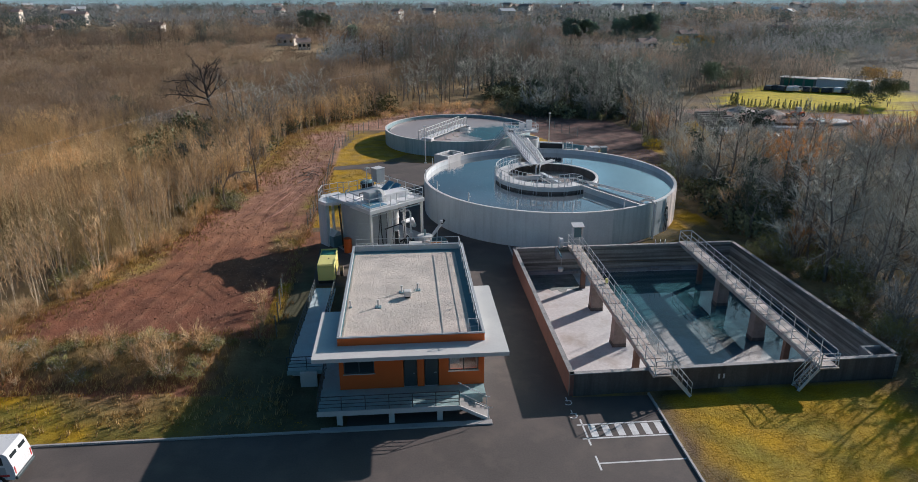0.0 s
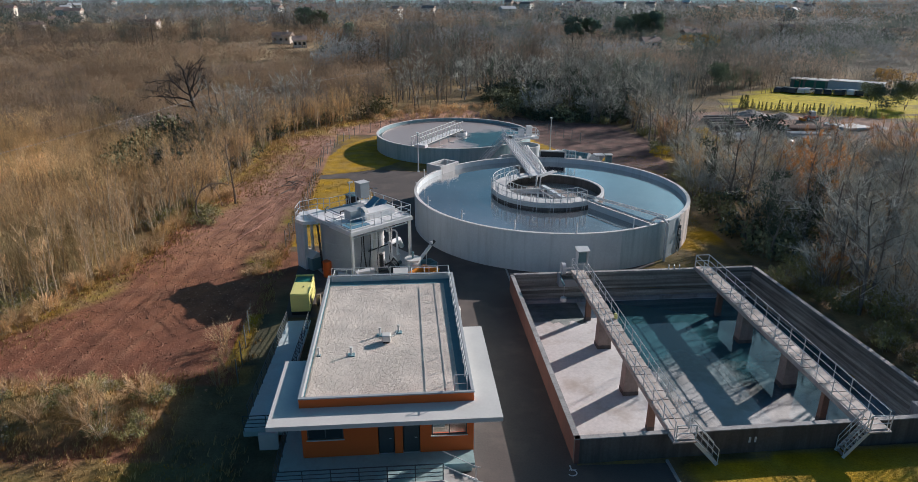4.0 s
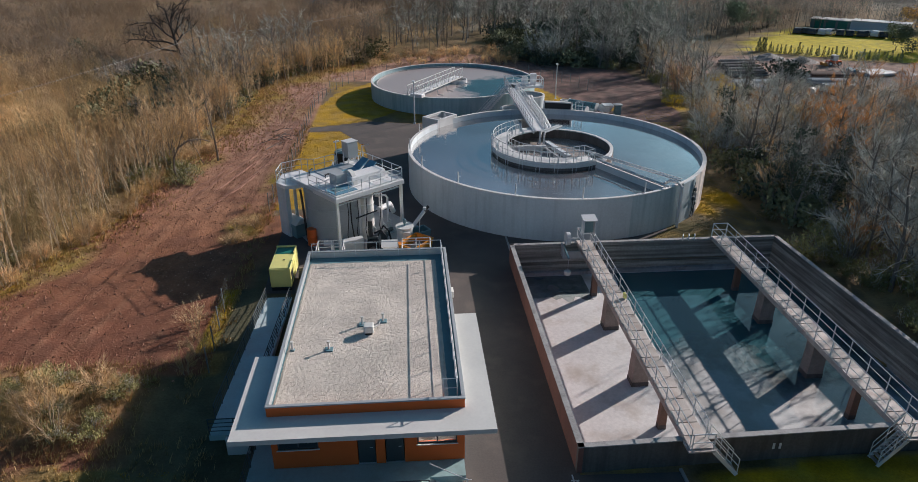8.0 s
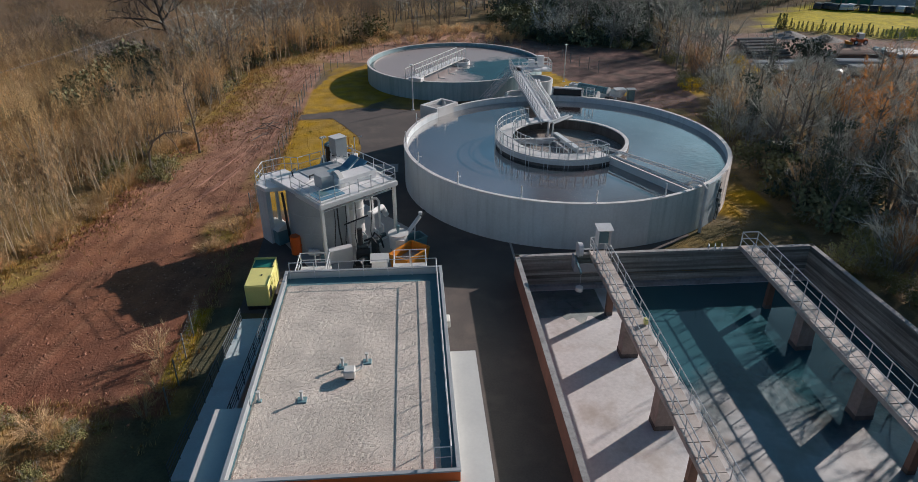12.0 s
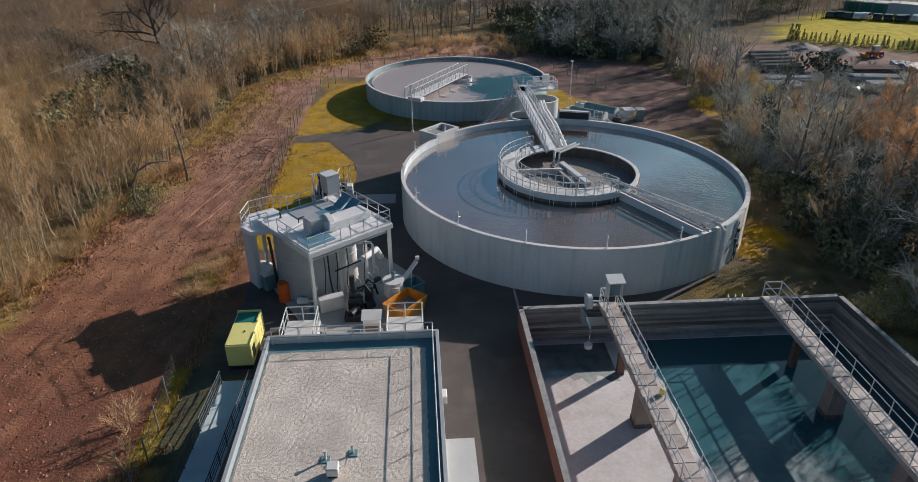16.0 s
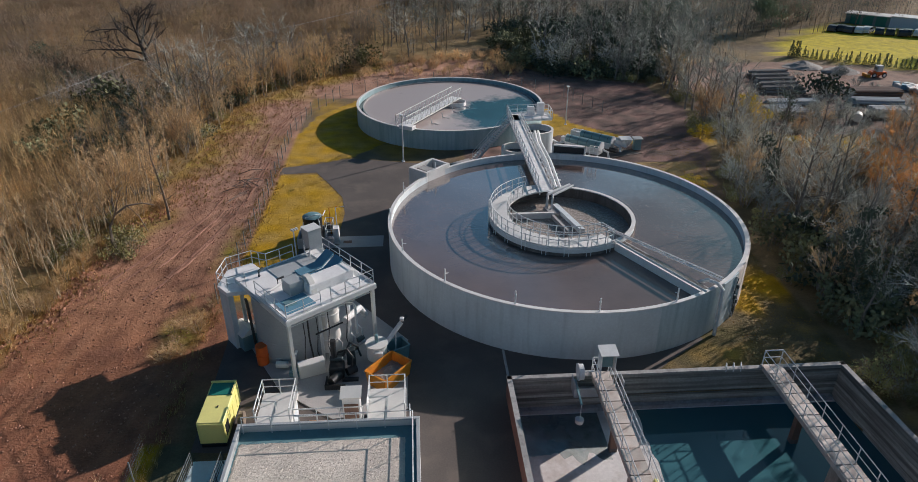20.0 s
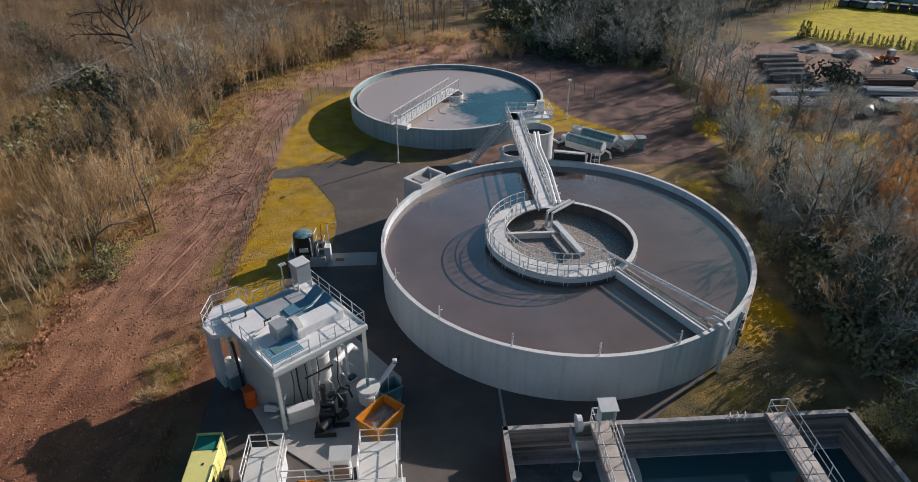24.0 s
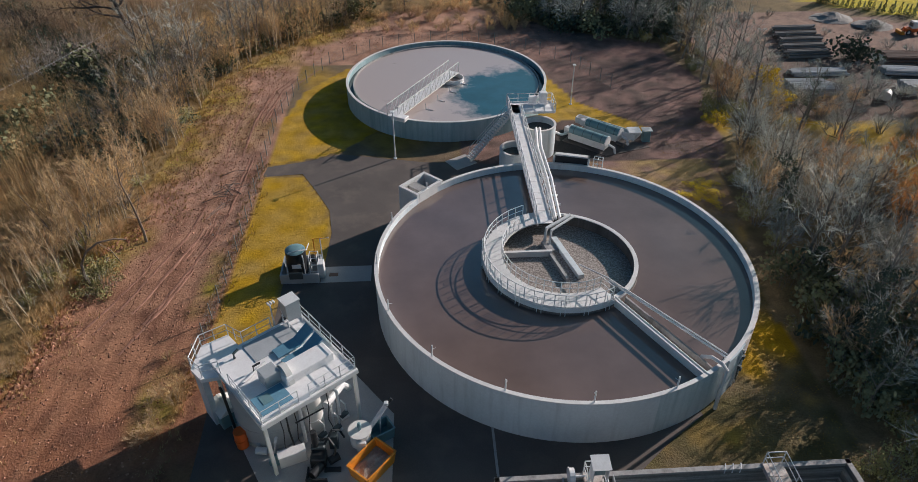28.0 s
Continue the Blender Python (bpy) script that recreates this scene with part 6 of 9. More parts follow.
for k in range(3):
    part("sensor", L(Form().box(4.7 + 0.2 * k, 7.0, 7.5, 4.82 + 0.2 * k, 7.3, 7.65, 0.02)), WHITE, mp)

# equipment on the pad
vt = thing("polymer_vat", (-8.9, 33.0, 0.08), "white round dosing vat with a mixer on top", "vat")
vx, vy = -8.85, 32.9
part("vat_body", Form().tube([(vx, vy, 0.6), (vx, vy, 1.75)], 0.72, 20), STEEL, vt, smooth=True)
part("vat_lid", Form().tube([(vx, vy, 1.75), (vx, vy, 1.83)], 0.8, 20), WHITE, vt)
part("mixer", Form().tube([(vx, vy, 1.83), (vx, vy, 2.5)], 0.09, 8).box(vx - 0.12, vy - 0.12, 2.1, vx + 0.12, vy + 0.12, 2.45, 0.03), TEAL, vt, "teal mixer motor")
part("control_panel", Form().box(vx - 0.2, vy - 1.0, 0.7, vx + 0.45, vy - 0.75, 1.6, 0.02), WHITE, vt)
for a in (0.5, 2.6, 4.7):
    part("leg", Form().tube([(vx + 0.6 * math.cos(a), vy + 0.6 * math.sin(a), 0.08), (vx + 0.6 * math.cos(a), vy + 0.6 * math.sin(a), 0.65)], 0.05, 5), GALV, vt)
au = thing("screw_conveyor", (-8.0, 33.4, 0.08), "inclined steel screw conveyor with a motor at its top", "conveyor")
part("screw_tube", Form().tube([(-9.0, 32.6, 0.7), (-7.1, 34.2, 2.6)], 0.17, 9), STEEL, au, smooth=True)
part("motor", Form().tube([(-7.1, 34.2, 2.6), (-6.7, 34.5, 2.95)], 0.14, 8), BLACK, au)
part("motor_box", Form().box(-7.2, 34.0, 2.75, -6.9, 34.3, 3.0, 0.03), STEEL, au)
part("prop", Form().tube([(-7.6, 33.8, 0.08), (-7.5, 33.85, 2.1)], 0.05, 5), GALV, au)


def open_bin(name, cx, cy, w, d, h, turn, m, label, cat, fill, flare=0.12):
    t = thing(name, (cx, cy, 0.08), label, cat)
    for s in (-1, 1):
        part("side", Form().loft([[(s * w / 2, -d / 2, 0.1), (s * w / 2 - s * 0.06, -d / 2, 0.1), (s * w / 2 - s * 0.06, d / 2, 0.1), (s * w / 2, d / 2, 0.1)], [(s * (w / 2 + flare), -d / 2 - flare, h), (s * (w / 2 + flare - 0.06), -d / 2 - flare, h), (s * (w / 2 + flare - 0.06), d / 2 + flare, h), (s * (w / 2 + flare), d / 2 + flare, h)]]).turned(cx, cy, turn, 0.08), m, t)
        part("end", Form().loft([[(-w / 2, s * d / 2, 0.1), (w / 2, s * d / 2, 0.1), (w / 2, s * (d / 2 - 0.06), 0.1), (-w / 2, s * (d / 2 - 0.06), 0.1)], [(-w / 2 - flare, s * (d / 2 + flare), h), (w / 2 + flare, s * (d / 2 + flare), h), (w / 2 + flare, s * (d / 2 + flare - 0.06), h), (-w / 2 - flare, s * (d / 2 + flare - 0.06), h)]]).turned(cx, cy, turn, 0.08), m, t)
    part("bottom", Form().box(-w / 2, -d / 2, 0.0, w / 2, d / 2, 0.1).turned(cx, cy, turn, 0.08), m, t)
    f = Form()
    for q in ((-1, 0), (1, 0), (0, -1), (0, 1)):
        if q[0]:
            f.box(q[0] * (w / 2 + flare) - 0.05, -d / 2 - flare, h - 0.04, q[0] * (w / 2 + flare) + 0.05, d / 2 + flare, h + 0.05)
        else:
            f.box(-w / 2 - flare + 0.05, q[1] * (d / 2 + flare) - 0.05, h - 0.04, w / 2 + flare - 0.05, q[1] * (d / 2 + flare) + 0.05, h + 0.05)
    part("rim", f.turned(cx, cy, turn, 0.08), m, t)
    if fill:
        k = 10
        g = Form()
        g.v = [(-w / 2 + w * i / k, -d / 2 + d * j / k, fill + 0.12 * noise.noise((i * 0.5, j * 0.5, 2.0)) + 0.25 * math.sin(math.pi * i / k) * math.sin(math.pi * j / k)) for j in range(k + 1) for i in range(k + 1)]
        g.f = [(j * (k + 1) + i, j * (k + 1) + i + 1, (j + 1) * (k + 1) + i + 1, (j + 1) * (k + 1) + i) for j in range(k) for i in range(k)]
        part("sludge", g.turned(cx, cy, turn, 0.08), SLUDGE, t, "grey sludge cake")
    return t


open_bin("sludge_skip", -8.0, 31.0, 2.5, 1.6, 1.15, 50, SKIP, "orange steel skip filled with grey sludge", "skip", 0.5)
open_bin("small_bin", -7.55, 33.6, 1.5, 1.1, 1.0, 30, TEAL, "small teal open bin under a conveyor", "bin", 0.0, 0.06)
bp = thing("sludge_pump", (-11.5, 31.6, 0.08), "black pump unit with hoses on a concrete pad", "pump")
part("pump_block", Form().box(-12.1, 31.2, 0.08, -11.1, 32.2, 1.0, 0.06), BLACK, bp)
part("pump_motor", Form().tube([(-11.9, 30.4, 0.5), (-11.4, 31.2, 0.5)], 0.32, 12), BLACK, bp, smooth=True)
part("pump_column", Form().tube([(-11.8, 32.2, 0.9), (-11.8, 32.3, 2.6)], 0.2, 10), BLACK, bp)
part("pump_top", Form().box(-12.1, 32.0, 1.0, -11.2, 32.4, 1.25, 0.04), RAIL_DARK, bp)
part("pump_frame", Form().box(-12.3, 30.1, 0.08, -10.9, 30.2, 0.5).box(-12.3, 30.2, 0.08, -12.2, 31.2, 0.4), BLACK, bp)
part("pump_motor", Form().tube([(-10.9, 31.5, 0.45), (-10.3, 31.9, 0.45)], 0.28, 12), BLACK, bp, smooth=True)
part("pump_hose", Form().tube([(-10.6, 31.7, 0.7), (-10.4, 31.9, 1.3), (-10.9, 32.4, 1.7), (-11.5, 32.5, 1.4)], 0.09, 7), BLACK, bp, smooth=True)
part("pump_hose", Form().tube([(-11.2, 32.3, 1.2), (-10.7, 32.9, 1.9), (-10.3, 33.4, 1.2), (-10.1, 33.6, 0.2)], 0.08, 7), BLACK, bp, smooth=True)
part("pump_cabinet", Form().box(-11.0, 32.7, 0.08, -10.4, 33.2, 1.35, 0.03), RAIL_DARK, bp)
part("pump_skid", Form().box(-11.2, 30.9, 0.08, -10.1, 31.2, 0.25).box(-11.2, 31.2, 0.08, -11.1, 32.0, 0.25), BLACK, bp)
wb = thing("white_tank_box", (-13.6, 31.9, 0.08), "low white box tank at a platform leg", "box")
part("box_body", Form().box(-0.9, -0.3, 0.0, 0.9, 0.35, 1.05, 0.04).turned(-13.35, 31.9, 20, 0.08), WHITE, wb)
part("box_lid", Form().box(-0.92, -0.32, 1.05, 0.92, 0.37, 1.1, 0.02).turned(-13.35, 31.9, 20, 0.08), STEEL, wb)
ot = thing("orange_buoy", (-17.0, 33.4, 0.0), "orange plastic drum standing upright", "drum")
part("drum_body", Form().tube([(-17.0, 33.4, 0.05), (-17.0, 33.4, 0.75), (-17.0, 33.4, 0.85), (-17.0, 33.4, 1.6)], 0.42, 14), ORANGE_PLASTIC, ot, smooth=True)
part("drum_waist", Form().tube([(-17.0, 33.4, 0.75), (-17.0, 33.4, 0.85)], 0.46, 14), ORANGE_PLASTIC, ot)
tb = thing("teal_container", (-18.7, 36.0, 0.0), "teal plastic container with a white lid", "container")
part("container_body", Form().box(-0.7, -0.9, 0.0, 0.7, 0.9, 1.3, 0.06).turned(-18.6, 35.9, 38), TEAL, tb)
part("container_lid", Form().loft([[(-0.75, -0.95, 1.3), (0.75, -0.95, 1.3), (0.75, 0.95, 1.3), (-0.75, 0.95, 1.3)], [(-0.1, -0.9, 1.75), (0.1, -0.9, 1.75), (0.1, 0.9, 1.75), (-0.1, 0.9, 1.75)]]).turned(-18.6, 35.9, 38), WHITE, tb)
pg = thing("pump_group", (-15.2, 32.9, 0.08), "grey pumps and pipes at the silo foot", "pumps")
part("pump", Form().tube([(-15.9, 32.6, 0.5), (-15.1, 32.5, 0.5)], 0.25, 10), STEEL, pg, smooth=True)
part("pump", Form().tube([(-16.3, 33.5, 0.5), (-15.6, 33.0, 0.5)], 0.22, 10), COPING, pg, smooth=True)
part("pump_pipe", Form().tube([(-15.1, 32.5, 0.5), (-14.6, 32.4, 0.5), (-14.5, 32.5, 1.3), (-14.5, 33.2, 1.3)], 0.1, 7), STEEL, pg, smooth=True)
part("blue_basin", Form().box(-14.9, 31.6, 0.08, -14.1, 32.3, 0.5, 0.03), TEAL, pg)

# ---- chemical store ----
cs = thing("dosing_station", (-15.5, 51.8, 0), "black chemical tank in a blue-grey bund with white frames", "tank")
f = Form().box(-17.05, 50.5, -0.05, -13.65, 50.65, 1.0).box(-17.05, 53.2, -0.05, -13.65, 53.35, 1.0).box(-17.05, 50.65, -0.05, -16.9, 53.2, 1.0).box(-13.8, 50.65, -0.05, -13.65, 53.2, 1.0)
part("bund", f, COPING, cs)
part("bund_floor", Form().box(-16.9, 50.65, -0.05, -13.8, 53.2, 0.1), PAVING, cs)
part("chemical_tank", Form().tube([(-15.7, 52.1, 0.1), (-15.7, 52.1, 2.4), (-15.7, 52.1, 2.6)], 0.9, 20), BLACK, cs, "black plastic tank", True)
part("tank_dome", Form().loft([[(-15.7 + r * math.cos(a), 52.1 + r * math.sin(a), z) for a in (math.tau * k / 20 for k in range(20))] for z, r in ((2.6, 0.9), (2.75, 0.66), (2.82, 0.25))]), TEAL, cs, "", True)
part("control_box", Form().box(-16.2, 50.35, 0.6, -15.0, 50.5, 1.3, 0.02), RAIL_DARK, cs)
part("side_box", Form().box(-13.7, 51.0, 0.1, -13.2, 51.8, 1.7, 0.03), STEEL, cs)
for x, y in ((-14.4, 50.9), (-13.7, 50.9), (-14.4, 51.9), (-13.7, 51.9)):
    part("frame_post", Form().tube([(x, y, 0.1), (x, y, 2.5)], 0.04, 5), GALV, cs)
for z in (1.0, 1.7, 2.5):
    part("frame_bar", Form().tube([(-14.4, 50.9, z), (-13.7, 50.9, z), (-13.7, 51.9, z), (-14.4, 51.9, z), (-14.4, 50.9, z)], 0.035, 5), GALV, cs)
for k in range(2):
    part("hanging_pipe", Form().tube([(-14.2 + 0.6 * k, 53.2, 0.1), (-14.2 + 0.6 * k, 53.2, 2.9), (-13.4 + 0.6 * k, 53.2, 3.0)], 0.06, 6), GALV if k else SKIP, cs)
part("top_rail", Form().tube([(-16.2, 51.4, 2.75), (-15.2, 51.3, 3.1), (-14.6, 51.6, 2.9), (-14.5, 52.6, 2.9)], 0.05, 6), GALV, cs)
part("dosing_pump", Form().box(-14.6, 52.3, 0.9, -14.1, 52.8, 1.5, 0.05), BLACK, cs)
part("down_pipe", Form().tube([(-15.0, 51.3, 2.6), (-14.9, 51.1, 2.4), (-14.9, 51.1, 0.2)], 0.06, 6), STEEL, cs)
part("down_pipe", Form().tube([(-16.4, 51.2, 2.4), (-16.4, 50.9, 2.2), (-16.4, 50.9, 0.2)], 0.05, 6), STEEL, cs)
part("name_board", Form().box(-16.0, 51.14, 1.2, -15.2, 51.19, 1.6), STEEL, cs)
sl = thing("concrete_slab", (-11.4, 51.6, 0), "pale concrete unloading slab with a drain", "slab")
part("slab_top", Form().box(-13.6, 50.5, -0.05, -9.1, 52.7, 0.03, 0.01), PAVING, sl)
part("drain", Form().box(-12.9, 51.3, 0.03, -12.1, 51.8, 0.04), PIPE_RUST, sl, "rusty drain grate")

# ---- fence ----
fn = thing("mesh_fence", (-22, 60, 0), "grey welded-wire fence on thin posts", "fence")


def lattice(p, q, n, zs, w):
    """A welded grid of wires between two posts, as one sheet with holes."""
    d = (q - p).normalized() * w
    k = Vector((0, 0, w))
    f = Form()
    for z in zs:
        for i in range(n):
            c = p.lerp(q, (i + 0.5) / n) + Vector((0, 0, z))
            f.v += [tuple(c - d - k), tuple(c + d - k), tuple(c + d + k), tuple(c - d + k)]
    for j in range(len(zs)):
        for i in range(n):
            a = 4 * (j * n + i)
            f.f.append((a, a + 1, a + 2, a + 3))
            if i < n - 1:
                f.f.append((a + 1, a + 4, a + 7, a + 2))
            if j < len(zs) - 1:
                b = a + 4 * n
                f.f.append((a + 3, a + 2, b + 1, b))
    return f


for (xa, ya), (xb, yb) in zip(FENCE, FENCE[1:]):
    if ya == 25.0:
        continue
    a, b = Vector((xa, ya, 0)), Vector((xb, yb, 0))
    k = max(1, round((b - a).length / 2.5))
    for i in range(k):
        p, q = a.lerp(b, i / k), a.lerp(b, (i + 1) / k)
        part("fence_post", Form().box(p.x - 0.035, p.y - 0.035, -0.1, p.x + 0.035, p.y + 0.035, 1.95), FENCE_WIRE, fn)
        part("wire_panel", lattice(p, q, 13, (0.1, 0.5, 0.9, 1.3, 1.75), 0.005), FENCE_WIRE, fn)


# ---- trees, scrub and distant woods ----
def jitter(rng, a):
    return Vector((rng.uniform(-a, a), rng.uniform(-a, a), rng.uniform(-a, a)))


def spike(f, p, q, w):
    """A thin flat twig from p to a point at q."""
    d = (q - p)
    a = d.cross(Vector((0.3, 0.5, 0.8))).normalized() * w
    f.add([p - a, p + a, q], [(0, 1, 2)])


def leaf(f, p, s, rng):
    a = jitter(rng, 1).normalized() * s
    b = a.orthogonal().normalized() * s * 0.7
    f.add([p - a, p - b, p + a, p + b], [(0, 1, 2, 3)])


def bare_tree(seed, h, spread, limbs, subs, twigs, r, low=0.25, upright=0.6, twig=(0.5, 1.1), width=0.014):
    rng = random.Random(seed)
    trunk, crown = Form(), Form()
    pts, p = [], Vector((0, 0, -0.2))
    lean = jitter(rng, 0.10)
    n = 6
    for i in range(n + 1):
        pts.append(p.copy())
        p = p + Vector((lean.x, lean.y, 1)).normalized() * (h * 0.82 / n) + Vector((rng.uniform(-1, 1), rng.uniform(-1, 1), 0)) * h * 0.016
    trunk.tube(pts, r, 5, r * 0.25)
    for i in range(limbs):
        k = low + (0.98 - low) * (i + rng.random()) / limbs
        s = pts[int(k * n)].lerp(pts[min(n, int(k * n) + 1)], k * n % 1)
        a = i * 2.4 + rng.uniform(-0.5, 0.5)
        out = Vector((math.cos(a), math.sin(a), upright + rng.uniform(-0.15, 0.5))).normalized()
        ln = spread * (1.15 - 0.6 * k) * rng.uniform(0.7, 1.15)
        m1 = s + out * ln * 0.5 + jitter(rng, 0.08) * ln
        m2 = s + out * ln + Vector((0, 0, ln * rng.uniform(0.0, 0.3))) + jitter(rng, 0.1) * ln
        rl = r * 0.38 * (1.1 - 0.6 * k)
        trunk.tube([s, m1, m2], rl, 4, rl * 0.25)
        for j in range(subs):
            q = rng.uniform(0.25, 1.0)
            s2 = s.lerp(m1, q * 2) if q < 0.5 else m1.lerp(m2, q * 2 - 1)
            o2 = (out + jitter(rng, 0.85) + Vector((0, 0, 0.25))).normalized()
            e2 = s2 + o2 * ln * rng.uniform(0.25, 0.5)
            crown.tube([s2, e2], rl * 0.32 + 0.006, 3, 0.006)
            for t in range(twigs):
                b = s2.lerp(e2, rng.uniform(0.2, 1.0))
                spike(crown, b, b + (o2 + jitter(rng, 0.8) + Vector((0, 0, 0.25))).normalized() * rng.uniform(*twig), width)
    return trunk, crown


def tree_thing(name, forms, mats, label, category, group):
    t = thing(name, (0, 0, 0), label, category, group)
    for pname, form, m in zip(("trunk", "crown", "foliage"), forms, mats):
        part(pname, form, m, t)
    return t


def ground_z(x, y):
    return soil_at(x, y)[0]


def plant(protos, spots, rng, lo=0.8, hi=1.2):
    """Stands copies of the prototypes at the spots; the prototypes themselves take the first ones."""
    for i, (x, y) in enumerate(spots):
        s = rng.uniform(lo, hi)
        m = Matrix.Translation((x, y, ground_z(x, y))) @ Matrix.Rotation(rng.uniform(0, math.tau), 4, "Z")
        p = protos[i % len(protos)]
        if i < len(protos):
            p.matrix_basis = m
        else:
            c = copy_thing(p, m)
            c.scale = (s, s, s * rng.uniform(0.9, 1.1))


RNG = random.Random(5)
# slender young trees along the left edge of the track
prot = [tree_thing("young_tree", bare_tree(20 + i, 6.2 + 0.5 * i, 1.6, 10, 3, 5, 0.07, 0.3, 1.3, (0.4, 0.9), 0.011), (BARK_PALE, TWIG_PALE), "slender bare young tree with pale stem and thin twigs", "tree", "young trees by the track") for i in range(5)]
spots = []
for i in range(250):
    y = 16 + 104 * RNG.random() ** 1.1
    spots.append((along(WOODS_LEFT, y) + 0.4 - 7 * RNG.random() ** 1.4, y))
plant(prot, spots, RNG, 0.65, 1.15)

# bare trees right of the tanks
prot = [tree_thing("bare_tree", bare_tree(40 + i, 9.5 + 0.8 * (i % 3), 3.6, 12, 4, 9, 0.16, 0.16, 0.55, (0.5, 1.2), 0.016), (BARK, TWIG), "leafless grey-brown tree with dense fine twigs", "tree", "bare trees beside the tanks") for i in range(5)]
spots = []
for i in range(74):
    y = 12 + 112 * (i + RNG.random()) / 74
    d = 3.0 + 20 * RNG.random() ** 1.2
    if y < 34:
        d += 6
    spots.append((along(WOODS_RIGHT, y) + d, y))
LOWGROUND = [(37, 66), (60, 62), (72, 84), (46, 92), (38, 82)]
spots = [(x, y) for x, y in spots if not inside(YARD, x, y) and not inside(LOWGROUND, x, y)] + [(44.5, 71.5), (41, 74.5), (31.5, 15), (34, 21), (37, 26), (33, 29.5), (40.5, 19), (36, 11), (42.5, 29), (30.5, 23), (45, 24), (38.5, 33), (34.5, 5), (41, 10), (47, 16), (28.5, 21.5), (29.5, 26), (31, 18.5), (30, 29.5), (33, 24)]
spots += [(-12 + 62 * RNG.random(), 140 + 22 * RNG.random()) for i in range(38)] + [(-14 + 16 * RNG.random(), 124 + 14 * RNG.random()) for i in range(3)] + [(30 + 16 * RNG.random(), 114 + 26 * RNG.random()) for i in range(12)]
for i in range(16):
    y = 84 + 40 * RNG.random()
    spots.append((along(WOODS_LEFT, y) - 1.5 - 12 * RNG.random(), y))
spots += [(29 + 14 * RNG.random(), 3 + 13 * RNG.random()) for i in range(12)]
for i in range(14):
    y = 82 + 32 * RNG.random()
    spots.append((along(WOODS_RIGHT, y) + 7 * RNG.random(), y))
plant(prot, spots, RNG, 0.8, 1.25)
prot = [tree_thing("rusty_tree", bare_tree(60 + i, 7.0, 2.8, 11, 5, 13, 0.12, 0.15, 0.8, (0.4, 1.0), 0.028), (BARK, TWIG_RUST), "small tree with rust-brown twigs and dry leaves", "tree", "rusty trees beside the basin") for i in range(2)]
plant(prot, [(41, 53), (42.5, 55.5), (41.8, 58), (44, 60.5), (45.5, 63), (47, 60), (49, 64), (51, 58), (46.5, 56), (52, 62), (40, 47)], RNG, 0.7, 1.05)
for i, (x, y) in enumerate(((38.5, 47), (40.5, 50.5), (37.5, 44), (43, 53))):
    k = 0.8 + 0.05 * (i * 3 % 7)
    copy_thing(prot[i % 2], Matrix.Translation((x, y, ground_z(x, y))) @ Matrix.Rotation(1.9 * i, 4, "Z")).scale = (k, k, k)


def thicket(seed, h, w, stems, twigs, width=0.013):
    """A leafless shrub of many stems from one foot."""
    rng = random.Random(seed)
    st, tw = Form(), Form()
    for i in range(stems):
        a = math.tau * i / stems + rng.uniform(-0.3, 0.3)
        b = Vector((0.3 * math.cos(a), 0.3 * math.sin(a), -0.15))
        top = Vector((w * rng.uniform(0.3, 1.0) * math.cos(a), w * rng.uniform(0.3, 1.0) * math.sin(a), h * rng.uniform(0.6, 1.1)))
        m = b.lerp(top, 0.5) + Vector((0, 0, h * 0.1)) + jitter(rng, 0.2)
        st.tube([b, m, top], 0.05, 4, 0.012)
        for j in range(7):
            k = rng.uniform(0.2, 1.0)
            s = b.lerp(m, k * 2) if k < 0.5 else m.lerp(top, k * 2 - 1)
            o = (Vector((math.cos(a), math.sin(a), 1.2)) + jitter(rng, 1.0)).normalized()
            e = s + o * rng.uniform(0.7, 1.7)
            tw.tube([s, e], 0.016, 3, 0.005)
            for t in range(twigs):
                q = s.lerp(e, rng.uniform(0.15, 1.0))
                spike(tw, q, q + (o + jitter(rng, 0.9)).normalized() * rng.uniform(0.35, 0.95), width)
    return st, tw


